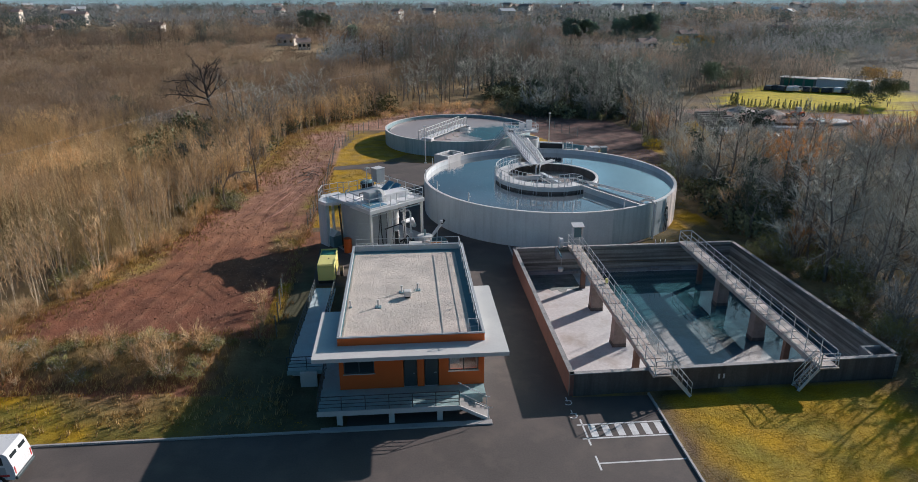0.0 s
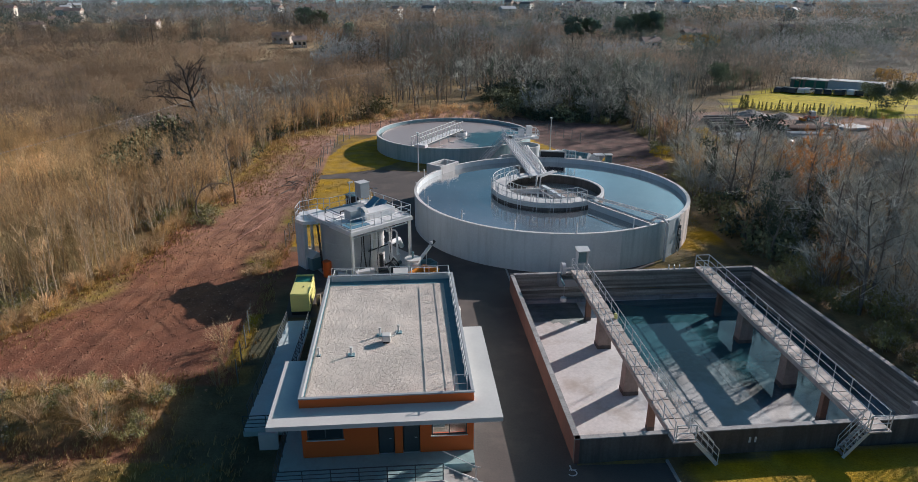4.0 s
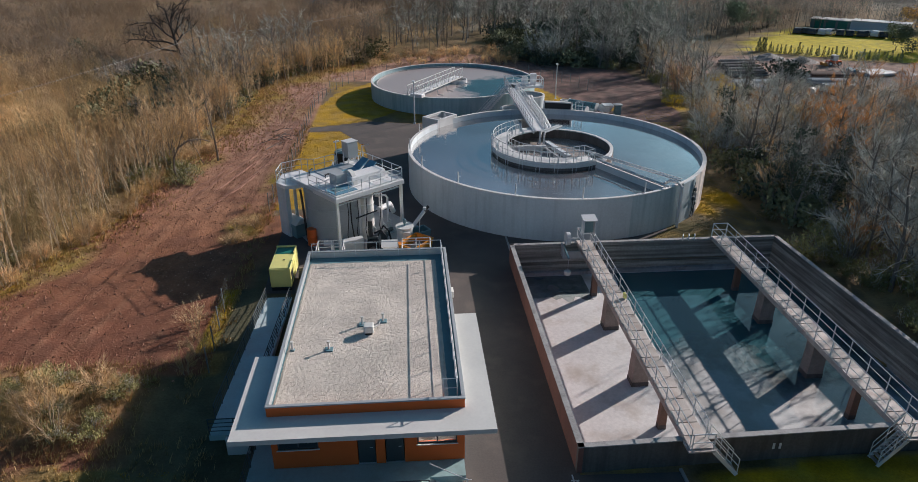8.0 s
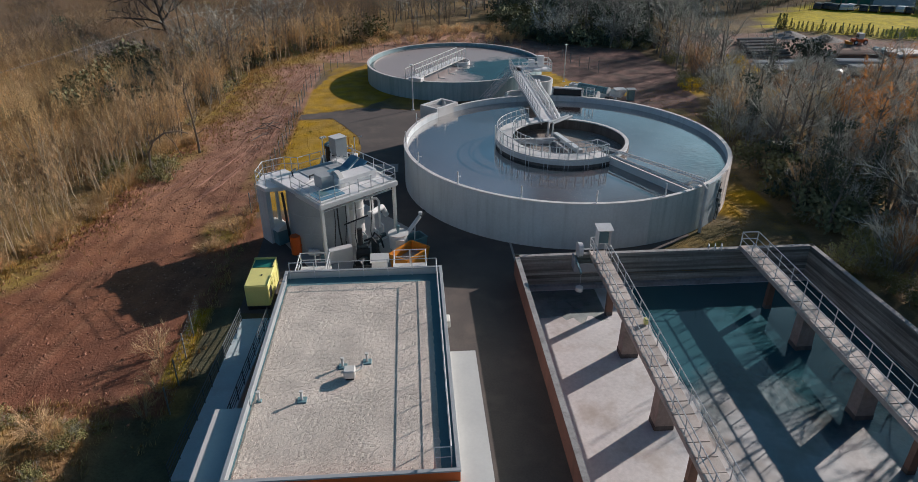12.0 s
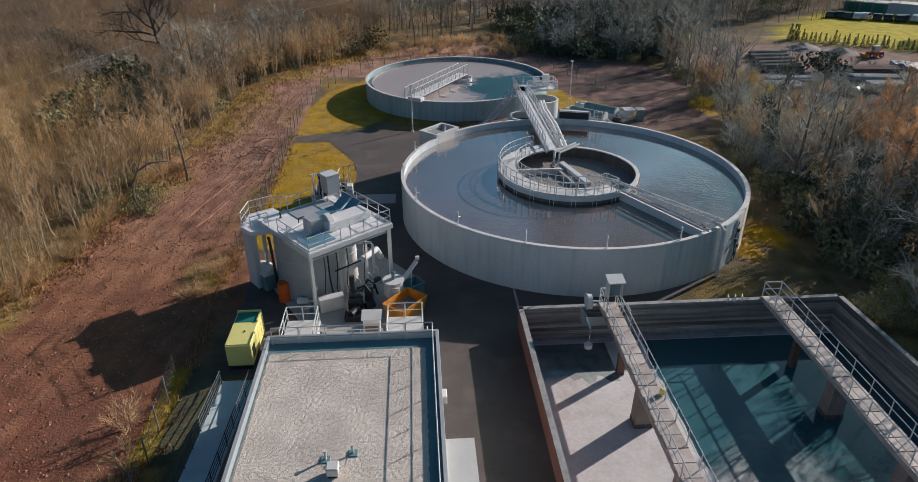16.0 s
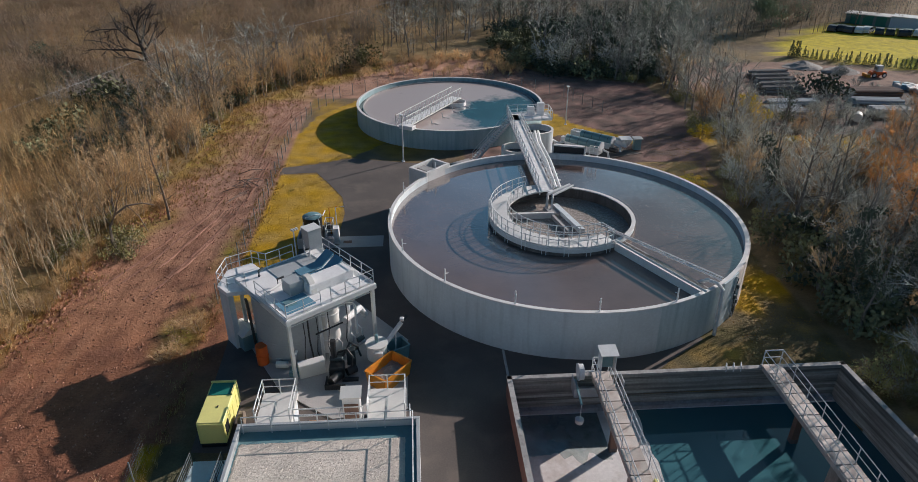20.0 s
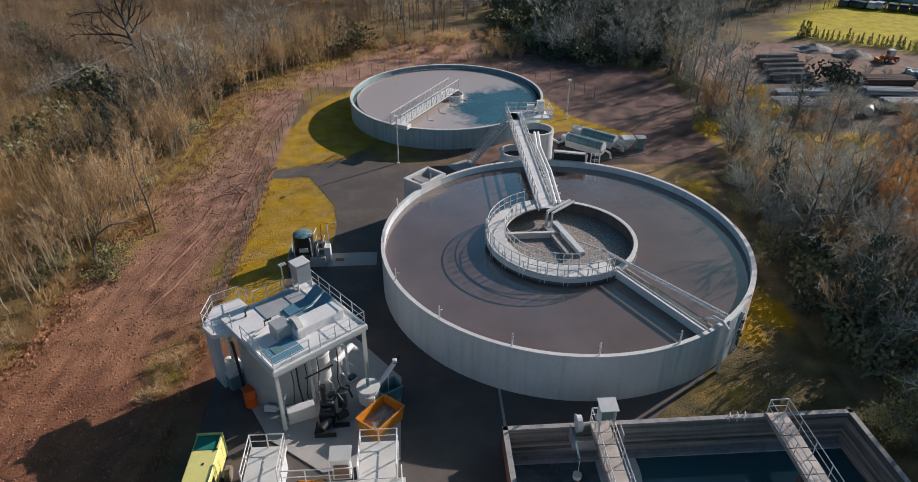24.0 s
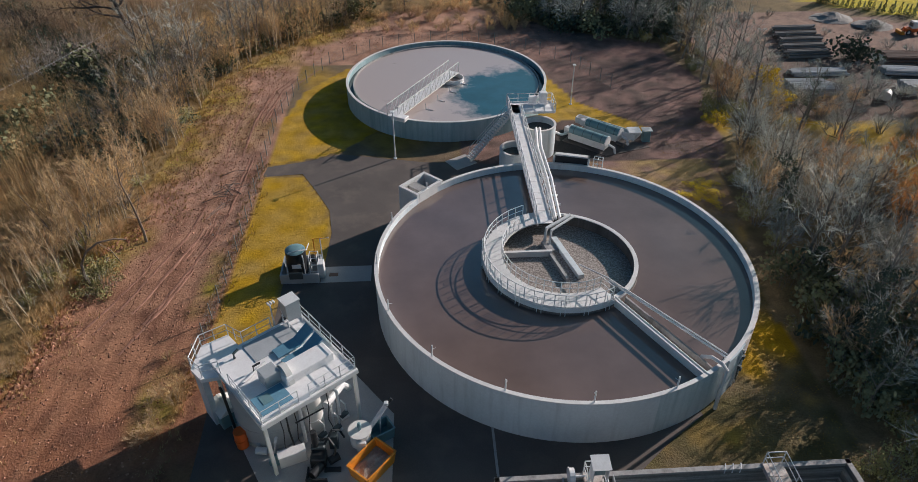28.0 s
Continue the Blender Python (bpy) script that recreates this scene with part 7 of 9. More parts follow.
for mt, lab, grp, kk, seed in ((TWIG, "leafless grey shrub of many thin stems", "grey shrubs", 56, 400), (TWIG_COOL, "leafless lichen-grey shrub of many thin stems", "lichen-grey shrubs", 40, 415), (TWIG_PALE, "leafless tan shrub of many thin stems", "tan shrubs", 20, 405), (TWIG_RUST, "leafless rust-brown shrub of many stems", "rusty shrubs", 6, 410), (TWIG_GOLD, "ochre shrub of many thin dry stems", "ochre shrubs", 10, 420)):
    prot = [tree_thing("bare_shrub", thicket(seed + i, 4.6, 1.9, 12, 9, 0.018), (BARK, mt), lab, "shrub", grp) for i in range(2)]
    for p in prot:
        for ch in p.children:
            if ch.name.startswith("trunk"):
                ch.name = "stem"
    spots = []
    while len(spots) < kk:
        y = 2 + 118 * RNG.random() ** 1.25
        x = along(WOODS_RIGHT, y) + 1.2 + (22 if y < 60 else 12) * RNG.random()
        if (not inside(YARD, x, y) or x < 43) and not inside(LOWGROUND, x, y):
            spots.append((x, y))
    if mt in (TWIG, TWIG_RUST):
        spots += [(58 + 27 * RNG.random(), 70 + 12 * RNG.random()) for i in range(8)]
    if mt in (TWIG_PALE, TWIG_GOLD):
        for i in range(26):
            y = 50 + 66 * RNG.random()
            spots.append((along(WOODS_LEFT, y) - 0.8 - 9 * RNG.random(), y))
    plant(prot, spots, RNG, 0.6, 1.25)


def leafy(seed, h, w, n, size, shell=0.55):
    """A crown of many separate leaves in uneven lumps."""
    rng = random.Random(seed)
    f = Form()
    lumps = [(Vector((rng.gauss(0, w * 0.38), rng.gauss(0, w * 0.38), h * rng.uniform(0.25, 0.92))), w * rng.uniform(0.28, 0.5)) for _ in range(9)]
    for i in range(n):
        c, r = lumps[i % 9]
        d = jitter(rng, 1).normalized() * r * rng.uniform(shell, 1.08)
        p = c + Vector((d.x, d.y, d.z * 0.8))
        if p.z > 0.05:
            leaf(f, p, size * rng.uniform(0.6, 1.3), rng)
    return f


def ivy_tree(seed):
    rng = random.Random(seed)
    t, c = bare_tree(seed, 10.5, 2.8, 9, 4, 7, 0.17, 0.3, 0.9)
    f = Form()
    lumps = [(0.0, 0.0, 0.8 + 0.9 * k, rng.uniform(0.35, 0.7)) for k in range(7)] + [(rng.gauss(0, 0.8), rng.gauss(0, 0.8), rng.uniform(2.4, 7.2), rng.uniform(0.45, 0.9)) for k in range(9)]
    for i in range(1500):
        x, y, z, q = lumps[i % 16]
        d = jitter(rng, 1).normalized() * q * rng.uniform(0.35, 1.05)
        leaf(f, Vector((x + d.x, y + d.y, z + d.z * 0.9)), rng.uniform(0.06, 0.12), rng)
    return t, c, f


prot = [tree_thing("ivy_tree", ivy_tree(80 + i), (BARK, TWIG, LEAF_DARK), "bare tree wrapped in dark green ivy", "tree", "ivy-clad trees") for i in range(3)]
plant(prot, [(31, 57), (35, 8), (40, 13), (35, 39.5), (38, 44), (24, 150), (29, 153), (19, 147), (33, 148), (39, 105), (43, 77), (14, 152), (33, 128), (38, 133), (43, 138), (36, 142), (28, 125), (31, 137), (44, 128), (50, 121), (48, 125)], RNG, 0.85, 1.2)
for i, (x, y, k) in enumerate(((28.5, 37.5, 0.95), (30.5, 41.0, 1.05), (27.6, 34.2, 0.85), (32.5, 37.0, 1.0))):
    copy_thing(prot[i % 3], Matrix.Translation((x, y, ground_z(x, y))) @ Matrix.Rotation(1.3 * i, 4, "Z")).scale = (k, k, k)


def bramble(seed, h, w, mat_leaf, n=900, size=0.11):
    rng = random.Random(seed)
    stems, lv = Form(), leafy(seed + 7, h, w, n, size, 0.3)
    for i in range(36):
        a, r = rng.uniform(0, math.tau), w * 0.6 * rng.random()
        b = Vector((r * math.cos(a), r * math.sin(a), -0.1))
        e = b + Vector((math.cos(a) * rng.uniform(0.2, 0.9) * w * 0.6, math.sin(a) * rng.uniform(0.2, 0.9) * w * 0.6, h * rng.uniform(0.5, 1.15)))
        m = b.lerp(e, 0.6) + Vector((0, 0, h * 0.22))
        stems.tube([b, m, e], 0.018, 3, 0.006)
        for k in range(6):
            q = m.lerp(e, rng.random())
            spike(stems, q, q + jitter(rng, 0.6) + Vector((0, 0, 0.15)), 0.01)
    return stems, lv


prot = [tree_thing("bramble_bush", (*bramble(100 + i, 1.9, 2.6, None, 1000, 0.12),), (TWIG, BRAMBLE), "tangled olive-brown bramble bush", "bush", "bramble bushes") for i in range(3)]
for p in prot:
    for ch in p.children:
        if ch.name.startswith("crown"):
            ch.name = "foliage"
        else:
            ch.name = "cane"
spots = []
for i in range(46):
    y = 1 + 108 * RNG.random()
    spots.append((along(WOODS_RIGHT, y) + 0.4 + 4.5 * RNG.random(), y))
for i in range(14):
    y = 16 + 100 * RNG.random()
    spots.append((along(WOODS_LEFT, y) - 0.5 - 2 * RNG.random(), y))
spots += [(25.2 + 4 * RNG.random(), 2 + 29 * RNG.random()) for i in range(16)]
spots += [(-33.6, 52), (-32.8, 50.5)]
plant(prot, spots, RNG, 0.4, 0.8)
low_bush = prot
for i in range(34):
    x, y, k = -24.5 - 21 * RNG.random(), 8.8 + 5.6 * RNG.random(), RNG.uniform(0.16, 0.36)
    copy_thing(low_bush[i % 3], Matrix.Translation((x, y, ground_z(x, y))) @ Matrix.Rotation(RNG.uniform(0, 6.28), 4, "Z")).scale = (k * 1.2, k * 1.2, k)
prot = [tree_thing("evergreen_bush", (bramble(120 + i, 2.6, 3.6, None, 100)[0], leafy(130 + i, 2.8, 4.0, 520, 0.27, 0.35)), (BARK, (LEAF_OLIVE, LEAF_DARK, LEAF_OLIVE)[i]), "dark evergreen thicket bush", "bush", "evergreen thicket") for i in range(3)]
spots = []
while len(spots) < 120:
    x, y = 12 + 27 * RNG.random(), 109 + 40 * RNG.random() ** 1.2
    if (x > along(WOODS_RIGHT, y) + 0.5 or y > 122) and not inside(YARD, x, y):
        spots.append((x, y))
spots += [(29, 36)] + [(-43, 88), (-40, 97), (-37, 104), (-33, 108), (-52, 96), (-58, 70)] + [(-52 + 14 * RNG.random(), 74 + 24 * RNG.random()) for i in range(13)] + [(along(WOODS_LEFT, y) - 2 - 7 * RNG.random(), y) for y in (98, 101, 104, 107, 110, 112, 115, 117, 119, 121, 123)]
spots += [(60.0, 97.5)]
shade_bushes = [(x, y) for x, y in ((23 + 24 * RNG.random(), 116 + 34 * RNG.random()) for i in range(64)) if not inside(YARD, x, y) and x > along(WOODS_RIGHT, min(y, 127)) + 1] + [(28.0, 48.2), (29.6, 46.6), (31.2, 49.0), (29.4, 44.0), (30.8, 42.4), (29.0, 40.6), (30.4, 39.0), (28.2, 38.2), (31.8, 45.4), (32.2, 40.6), (28.4, 34.4), (31.0, 36.4)]
plant(prot, spots, RNG, 0.5, 1.15)
for i, (x, y) in enumerate(shade_bushes):
    k = (0.6 if y < 60 else 1.0) + 0.06 * (i * 5 % 7)
    copy_thing(prot[i % 3 if y < 60 else 1], Matrix.Translation((x, y, ground_z(x, y))) @ Matrix.Rotation(2.1 * i, 4, "Z")).scale = (k, k, k * 1.1)

prot = [tree_thing("dry_shrub", thicket(430 + i, 1.7, 1.0, 9, 7, 0.014), (BARK_PALE, (TWIG_PALE, TWIG_GOLD, TWIG_PALE)[i]), "low dry shrub of tan stalks on the bank", "shrub", "dry shrubs on the bank") for i in range(3)]
for p in prot:
    for ch in p.children:
        if ch.name.startswith("trunk"):
            ch.name = "stem"
spots = [(-24.5 - 22 * RNG.random(), 8.4 + 6.2 * RNG.random()) for i in range(20)] + [(-22.6, 17.0), (-23.2, 18.6), (-22.8, 15.0), (-23.6, 20.2)]
for i in range(60):
    y = 14 + 50 * RNG.random()
    spots.append((along(WOODS_LEFT, y) + 0.2 + 1.6 * RNG.random(), y))
weeds = [(-24.8 + 2.6 * RNG.random(), 34 + 8 * RNG.random()) for i in range(16)]
spots += [(x, y) for x, y in ((-18 + 34 * RNG.random(), 113 + 16 * RNG.random()) for i in range(110)) if x > along(WOODS_LEFT, y) - 3 or y > 122]
plant(prot, spots, RNG, 0.3, 0.8)
for i, (x, y) in enumerate(weeds):
    k = 0.2 + 0.02 * (i % 9)
    copy_thing(prot[i % 3], Matrix.Translation((x, y, ground_z(x, y))) @ Matrix.Rotation(1.7 * i, 4, "Z")).scale = (k * 1.5, k * 1.5, k)
prot = [tree_thing("low_shrub", thicket(440 + i, 2.0, 1.3, 10, 8, 0.014), (BARK, (TWIG, TWIG_COOL, TWIG_PALE)[i]), "low grey-brown shrub in the clearing", "shrub", "low shrubs in the clearing") for i in range(3)]
for p in prot:
    for ch in p.children:
        if ch.name.startswith("trunk"):
            ch.name = "stem"
plant(prot, [(36 + 30 * RNG.random(), 62 + 26 * RNG.random()) for i in range(60)], RNG, 0.5, 1.2)
yard_rng = random.Random(21)
for i in range(44):
    x, y, k = yard_rng.uniform(44, 76), yard_rng.uniform(80, 118), yard_rng.uniform(0.3, 0.7)
    if inside(YARD, x, y) and not 73 < x:
        copy_thing(prot[i % 2], Matrix.Translation((x, y, ground_z(x, y))) @ Matrix.Rotation(1.3 * i, 4, "Z")).scale = (k * 1.3, k * 1.3, k)

# single trees
dead = thing("dead_tree", (-51.5, 113.0, 0), "gnarled dark dead tree in the scrub", "tree")
gn_rng = random.Random(8)
stem, spray = Form(), Form()
DX, DY = -51.5, 113.0


def gnarl(p, d, ln, r, depth):
    """A crooked limb that forks into thinner ones."""
    pts, q = [p], p
    for k in range(3):
        d = (d + jitter(gn_rng, 0.28) + Vector((0, 0, 0.10))).normalized()
        q = q + d * ln / 3
        pts.append(q)
    (stem if depth > 2 else spray).tube(pts, r, 5 if depth > 2 else 4, r * 0.6)
    if depth:
        for k in range(3 if depth > 1 else 4):
            s0 = pts[1 + k % 3]
            gnarl(s0, (d + jitter(gn_rng, 0.8)).normalized(), ln * gn_rng.uniform(0.5, 0.72), r * 0.55, depth - 1)
    else:
        for k in range(3):
            spike(spray, pts[1 + k], pts[1 + k] + (d + jitter(gn_rng, 0.9)) * 0.7, 0.035)


stem.tube([(DX + 1.3, DY, -0.2), (DX + 1.0, DY, 2.4), (DX + 0.3, DY, 4.4), (DX, DY, 6.6)], 0.46, 7, 0.24)
for z, ax, ay, up, ln in ((3.4, -1.0, 0.2, 0.25, 4.6), (4.6, -1.0, -0.4, 0.45, 4.8), (5.0, 0.9, 0.3, 0.7, 3.2), (5.8, -0.8, 0.4, 0.8, 4.4), (6.3, 0.5, -0.4, 1.2, 3.8), (6.6, -0.3, 0.1, 1.3, 4.4), (6.4, 0.1, 0.5, 1.5, 4.6)):
    gnarl(Vector((DX + 0.75 - 0.12 * z, DY, z)), Vector((ax, ay, up)).normalized(), ln, 0.19, 3)
part("trunk", stem, DARK_BARK, dead)
part("branch", spray, DARK_BARK, dead)
arch = thing("arched_sapling", (-34.0, 52.0, 0), "dark sapling bent over into an arch", "tree")
part("trunk", Form().tube([(-33.6, 50.9, 0), (-33.9, 50.9, 1.3), (-33.8, 51.0, 2.6), (-33.2, 51.3, 3.7), (-32.2, 51.8, 4.3), (-31.0, 52.3, 4.3), (-30.2, 52.7, 3.9)], 0.16, 6, 0.05), WOOD_POLE, arch, smooth=True)
part("branch", Form().tube([(-32.2, 51.8, 4.3), (-31.6, 52.3, 3.0), (-31.2, 52.6, 1.2)], 0.06, 4, 0.03), WOOD_POLE, arch)
part("branch", Form().tube([(-33.2, 51.3, 3.7), (-32.6, 50.9, 5.0), (-32.0, 50.6, 5.9)], 0.06, 4, 0.02), WOOD_POLE, arch)
al = tree_thing("lone_tree", bare_tree(163, 10.5, 1.5, 15, 3, 4, 0.15, 0.25, 0.6, (0.3, 0.8), 0.014), (WOOD_POLE, BARK), "lone thin dark tree beside the track", "tree", "")
al.matrix_basis = pose(-31.0, 57.5, 0)


prot = [tree_thing("dark_bush", (bramble(140 + i, 2.6, 3.4, None, 60)[0], leafy(145 + i, 2.9, 3.8, 800, 0.16, 0.35)), (BARK, LEAF_DARK), "dark blue-green evergreen bush in the coppice", "bush", "dark bushes in the coppice") for i in range(2)]
spots = []
for (xa, ya), (xb, yb) in zip(((-75, 128), (-66, 116), (-56, 102), (-46.5, 91), (-41, 82)), ((-66, 116), (-56, 102), (-46.5, 91), (-41, 82), (-38.5, 75))):
    spots += [(xa + (xb - xa) * k / 5 + RNG.gauss(0, 1.5), ya + (yb - ya) * k / 5 + RNG.gauss(0, 1.5)) for k in range(5)]
spots += [(along(WOODS_LEFT, y) - 1.0 - 3.5 * RNG.random(), y) for y in (79, 83, 86, 89, 92, 95, 99, 103)]
plant(prot, spots, RNG, 0.55, 1.0)
prot = [tree_thing("edge_tree", bare_tree(155 + i, 8.0 + i, 2.4, 10, 4, 6, 0.13, 0.35, 0.7, (0.4, 1.0), 0.014), (WOOD_POLE, BARK), "bare dark-stemmed tree at the wood's edge", "tree", "trees at the wood's edge") for i in range(3)]
spots = []
for i in range(30):
    y = 78 + 46 * (i + RNG.random()) / 30
    spots.append((along(WOODS_LEFT, y) - 0.8 - 5 * RNG.random(), y))
plant(prot, spots, RNG, 0.75, 1.15)
prot = [tree_thing("gorse_bush", (bramble(148, 2.2, 2.0, None, 40)[0], leafy(149, 3.2, 2.2, 700, 0.11, 0.3)), (BARK, LEAF_YELLOW), "bright yellow-green bush at the yard's edge", "bush", "yellow bushes")]
plant(prot, [(44.0, 90.6), (42.6, 86.0), (42.2, 82.0), (32.8, 78.2)], RNG, 0.6, 1.1)
for x, y, k in ((23.4, 62.6, 0.5), (24.8, 62.2, 0.6), (26.0, 61.4, 0.5), (26.2, 63.4, 0.6), (26.4, 65.0, 0.5), (25.2, 64.2, 0.5)):
    copy_thing(prot[0], Matrix.Translation((x, y, ground_z(x, y) - 0.1)) @ Matrix.Rotation(x * 3, 4, "Z")).scale = (k * 1.2, k * 1.2, k * 0.4)


def pine(seed):
    rng = random.Random(seed)
    t, _ = bare_tree(seed, 11, 3.2, 9, 0, 0, 0.28, 0.55, 0.5)
    f = Form()
    lumps = []
    for k in range(22):
        z = rng.uniform(4.6, 10.8)
        q = 3.6 * math.sqrt(max(0.15, 1 - ((z - 7.4) / 4.2) ** 2)) * math.sqrt(rng.random())
        a = rng.uniform(0, math.tau)
        lumps.append((q * math.cos(a), q * math.sin(a), z, rng.uniform(1.0, 1.7)))
    for i in range(2600):
        x, y, z, r = lumps[i % 22]
        d = jitter(rng, 1).normalized() * r * rng.uniform(0.4, 1.05)
        leaf(f, Vector((x + d.x, y + d.y, z + d.z * 0.8)), rng.uniform(0.2, 0.4), rng)
    return t, f


prot = [tree_thing("pine_tree", pine(170 + i), (BARK, PINE_LEAF), "broad dark green pine tree", "tree", "pine trees") for i in range(2)]
plant(prot, [(101, 318), (106, 324), (111, 318), (117, 324), (104, 330), (112, 331), (120, 320), (82, 322), (76, 318), (88, 326), (-66, 396), (-56, 392), (-32, 288)], RNG, 1.0, 1.3)
prot = [tree_thing("golden_tree", (bare_tree(180, 7, 2.6, 9, 0, 0, 0.16)[0], leafy(181, 8.5, 5.0, 1600, 0.22)), (BARK, LEAF_GOLD), "tree with golden-orange autumn leaves", "tree", "golden trees")]
plant(prot, [(125, 153), (121, 280), (128, 276)], RNG, 0.8, 1.3)
prot = [tree_thing("conifer", (Form().tube([(0, 0, -0.1), (0, 0, 1.2)], 0.1, 5), leafy(190 + i, 6.5, 3.8, 2400, 0.17, 0.3)), (BARK, PINE_LEAF), "dense dark green conifer", "tree", "conifers by the meadow") for i in range(2)]
plant(prot, [(101.5, 121), (104.5, 119), (108, 123), (84, 158), (79, 154), (75, 150), (88, 162), (99, 123)], RNG, 0.8, 1.2)


def small_conifer(seed):
    rng = random.Random(seed)
    f = Form()
    for i in range(380):
        z = 2.9 * rng.random() ** 1.2
        r = (0.62 - 0.18 * z + 0.1 * math.sin(z * 5 + seed)) * rng.uniform(0.4, 1.1)
        a = rng.uniform(0, math.tau)
        leaf(f, Vector((r * math.cos(a), r * math.sin(a), 0.1 + z)), 0.12, rng)
    return Form().tube([(0, 0, -0.1), (0, 0, 0.6)], 0.06, 5), f


prot = [tree_thing("hedge_conifer", small_conifer(200 + i), (BARK, HEDGE_LEAF), "small dark conifer in a hedge row", "conifer", "hedge row of conifers") for i in range(3)]
plant(prot, [(68.3 + 0.68 * i + RNG.uniform(-0.2, 0.2), 124.6 - 0.46 * i + RNG.uniform(-0.3, 0.3)) for i in range(34)], RNG, 0.5, 0.9)


# ---- woods as stuff ----
def quick_tree(f, x, y, h, spread, rng, w, n):
    base = Vector((x, y, -0.2))
    top = base + Vector((rng.uniform(-0.08, 0.08) * h, rng.uniform(-0.08, 0.08) * h, h * 0.9))
    f.tube([base, base.lerp(top, 0.5) + jitter(rng, 0.12), top], w * 1.6, 3, w * 0.4)
    for i in range(n):
        k = rng.uniform(0.22, 1.0)
        b = base.lerp(top, k)
        a = rng.uniform(0, math.tau)
        out = Vector((math.cos(a), math.sin(a), rng.uniform(0.3, 1.6))).normalized()
        e = b + out * spread * (1.2 - 0.7 * k) * rng.uniform(0.4, 1.0)
        spike(f, b, e, w * 0.55)
        for t in range(3):
            q = b.lerp(e, rng.uniform(0.35, 0.95))
            spike(f, q, q + (out + jitter(rng, 0.9)).normalized() * spread * rng.uniform(0.25, 0.5), w * 0.4)


def wood_tile(seed, size, count, h, spread, w, n, reeds=0):
    rng = random.Random(seed)
    f = Form()
    for i in range(count):
        quick_tree(f, rng.uniform(-0.55, 0.55) * size, rng.uniform(-0.55, 0.55) * size, h * rng.uniform(0.6, 1.2), spread * rng.uniform(0.7, 1.2), rng, w * rng.uniform(0.8, 1.2), n)
    for i in range(reeds):
        p = Vector((rng.uniform(-0.5, 0.5) * size, rng.uniform(-0.5, 0.5) * size, -0.05))
        spike(f, p, p + Vector((rng.uniform(-0.3, 0.3), rng.uniform(-0.3, 0.3), rng.uniform(0.5, 1.6))), 0.02)
    return f


def crown_tile(seed, size, count, h, w, width, n, up=0.1, reach=(0.25, 0.6)):
    """Leafless crowns of fine twigs on short stems; up: how far the twigs stand upright."""
    rng = random.Random(seed)
    f = Form()
    for i in range(count):
        x, y = rng.uniform(-0.55, 0.55) * size, rng.uniform(-0.55, 0.55) * size
        hh, ww = h * rng.uniform(0.6, 1.2), w * rng.uniform(0.7, 1.25)
        c = Vector((x + rng.uniform(-0.4, 0.4), y + rng.uniform(-0.4, 0.4), hh * 0.55))
        if size < 20:
            f.tube([(x, y, -0.2), c + Vector((0, 0, hh * 0.2))], width * 1.5, 3, width * 0.6)
        for k in range(n):
            d = jitter(rng, 1).normalized() * rng.random() ** 0.45
            p = c + Vector((d.x * ww, d.y * ww, d.z * hh * 0.42))
            o = (Vector((d.x, d.y, d.z * 0.6 + up)) * 0.6 + jitter(rng, 1.0)).normalized()
            spike(f, p, p + o * ww * rng.uniform(*reach), width * rng.uniform(0.5, 1.0))
    return f


def in_view(x, y, margin):
    return abs(x + 9 - 0.08 * (y + 34)) < 0.74 * (y + 34) + margin


def spread_tiles(name, label, size, protos, keep, x0, x1, y0, y1, rng):
    """Tiles of wood side by side, turned at random."""
    nx, ny = int((x1 - x0) / size), int((y1 - y0) / size)
    for j in range(ny):
        for i in range(nx):
            x, y = x0 + (i + 0.5) * size + rng.uniform(-0.2, 0.2) * size, y0 + (j + 0.5) * size + rng.uniform(-0.2, 0.2) * size
            if in_view(x, y, size) and keep(x, y):
                ob = new(name, rng.choice(protos))
                ob.matrix_basis = pose(x, y, ground_z(x, y) if y < 300 else 0, 0, 0, rng.choice((0, 90, 180, 270)) + rng.uniform(-12, 12))
                k = rng.uniform(0.85, 1.15)
                ob.scale = (k, k, k * rng.uniform(0.85, 1.2))
                tagged(ob, label, "woods", kind="stuff")


HOMES = [(-58, 300), (-68, 328), (-231, 418), (-175, 456), (104, 284), (150, 350), (216, 372), (255, 330), (134, 174)]


def not_open(x, y):
    return not any(inside(m, x, y) for m in MEADOWS) and not inside(YARD, x, y) and not any(abs(x - a - (b - y) * 0.1) < 13 and -58 < y - b < 10 for a, b in HOMES)


RNG2 = random.Random(11)
BELT = [(-75.4, 129), (-66, 116), (-56, 102), (-46.5, 91), (-41, 82), (-39, 76)]


def off_belt(x, y, d):
    """True where (x, y) is farther than d from the belt of dark scrub in the coppice."""
    for (xa, ya), (xb, yb) in zip(BELT, BELT[1:]):
        a, b, p = Vector((xa, ya)), Vector((xb, yb)), Vector((x, y))
        k = min(1, max(0, (p - a).dot(b - a) / (b - a).length_squared))
        if (p - a.lerp(b, k)).length < d:
            return False
    return True


LOW = [(37, 66), (60, 62), (72, 84), (46, 92), (38, 82)]
in_coppice = lambda x, y, d: x < along(WOODS_LEFT, y) - d
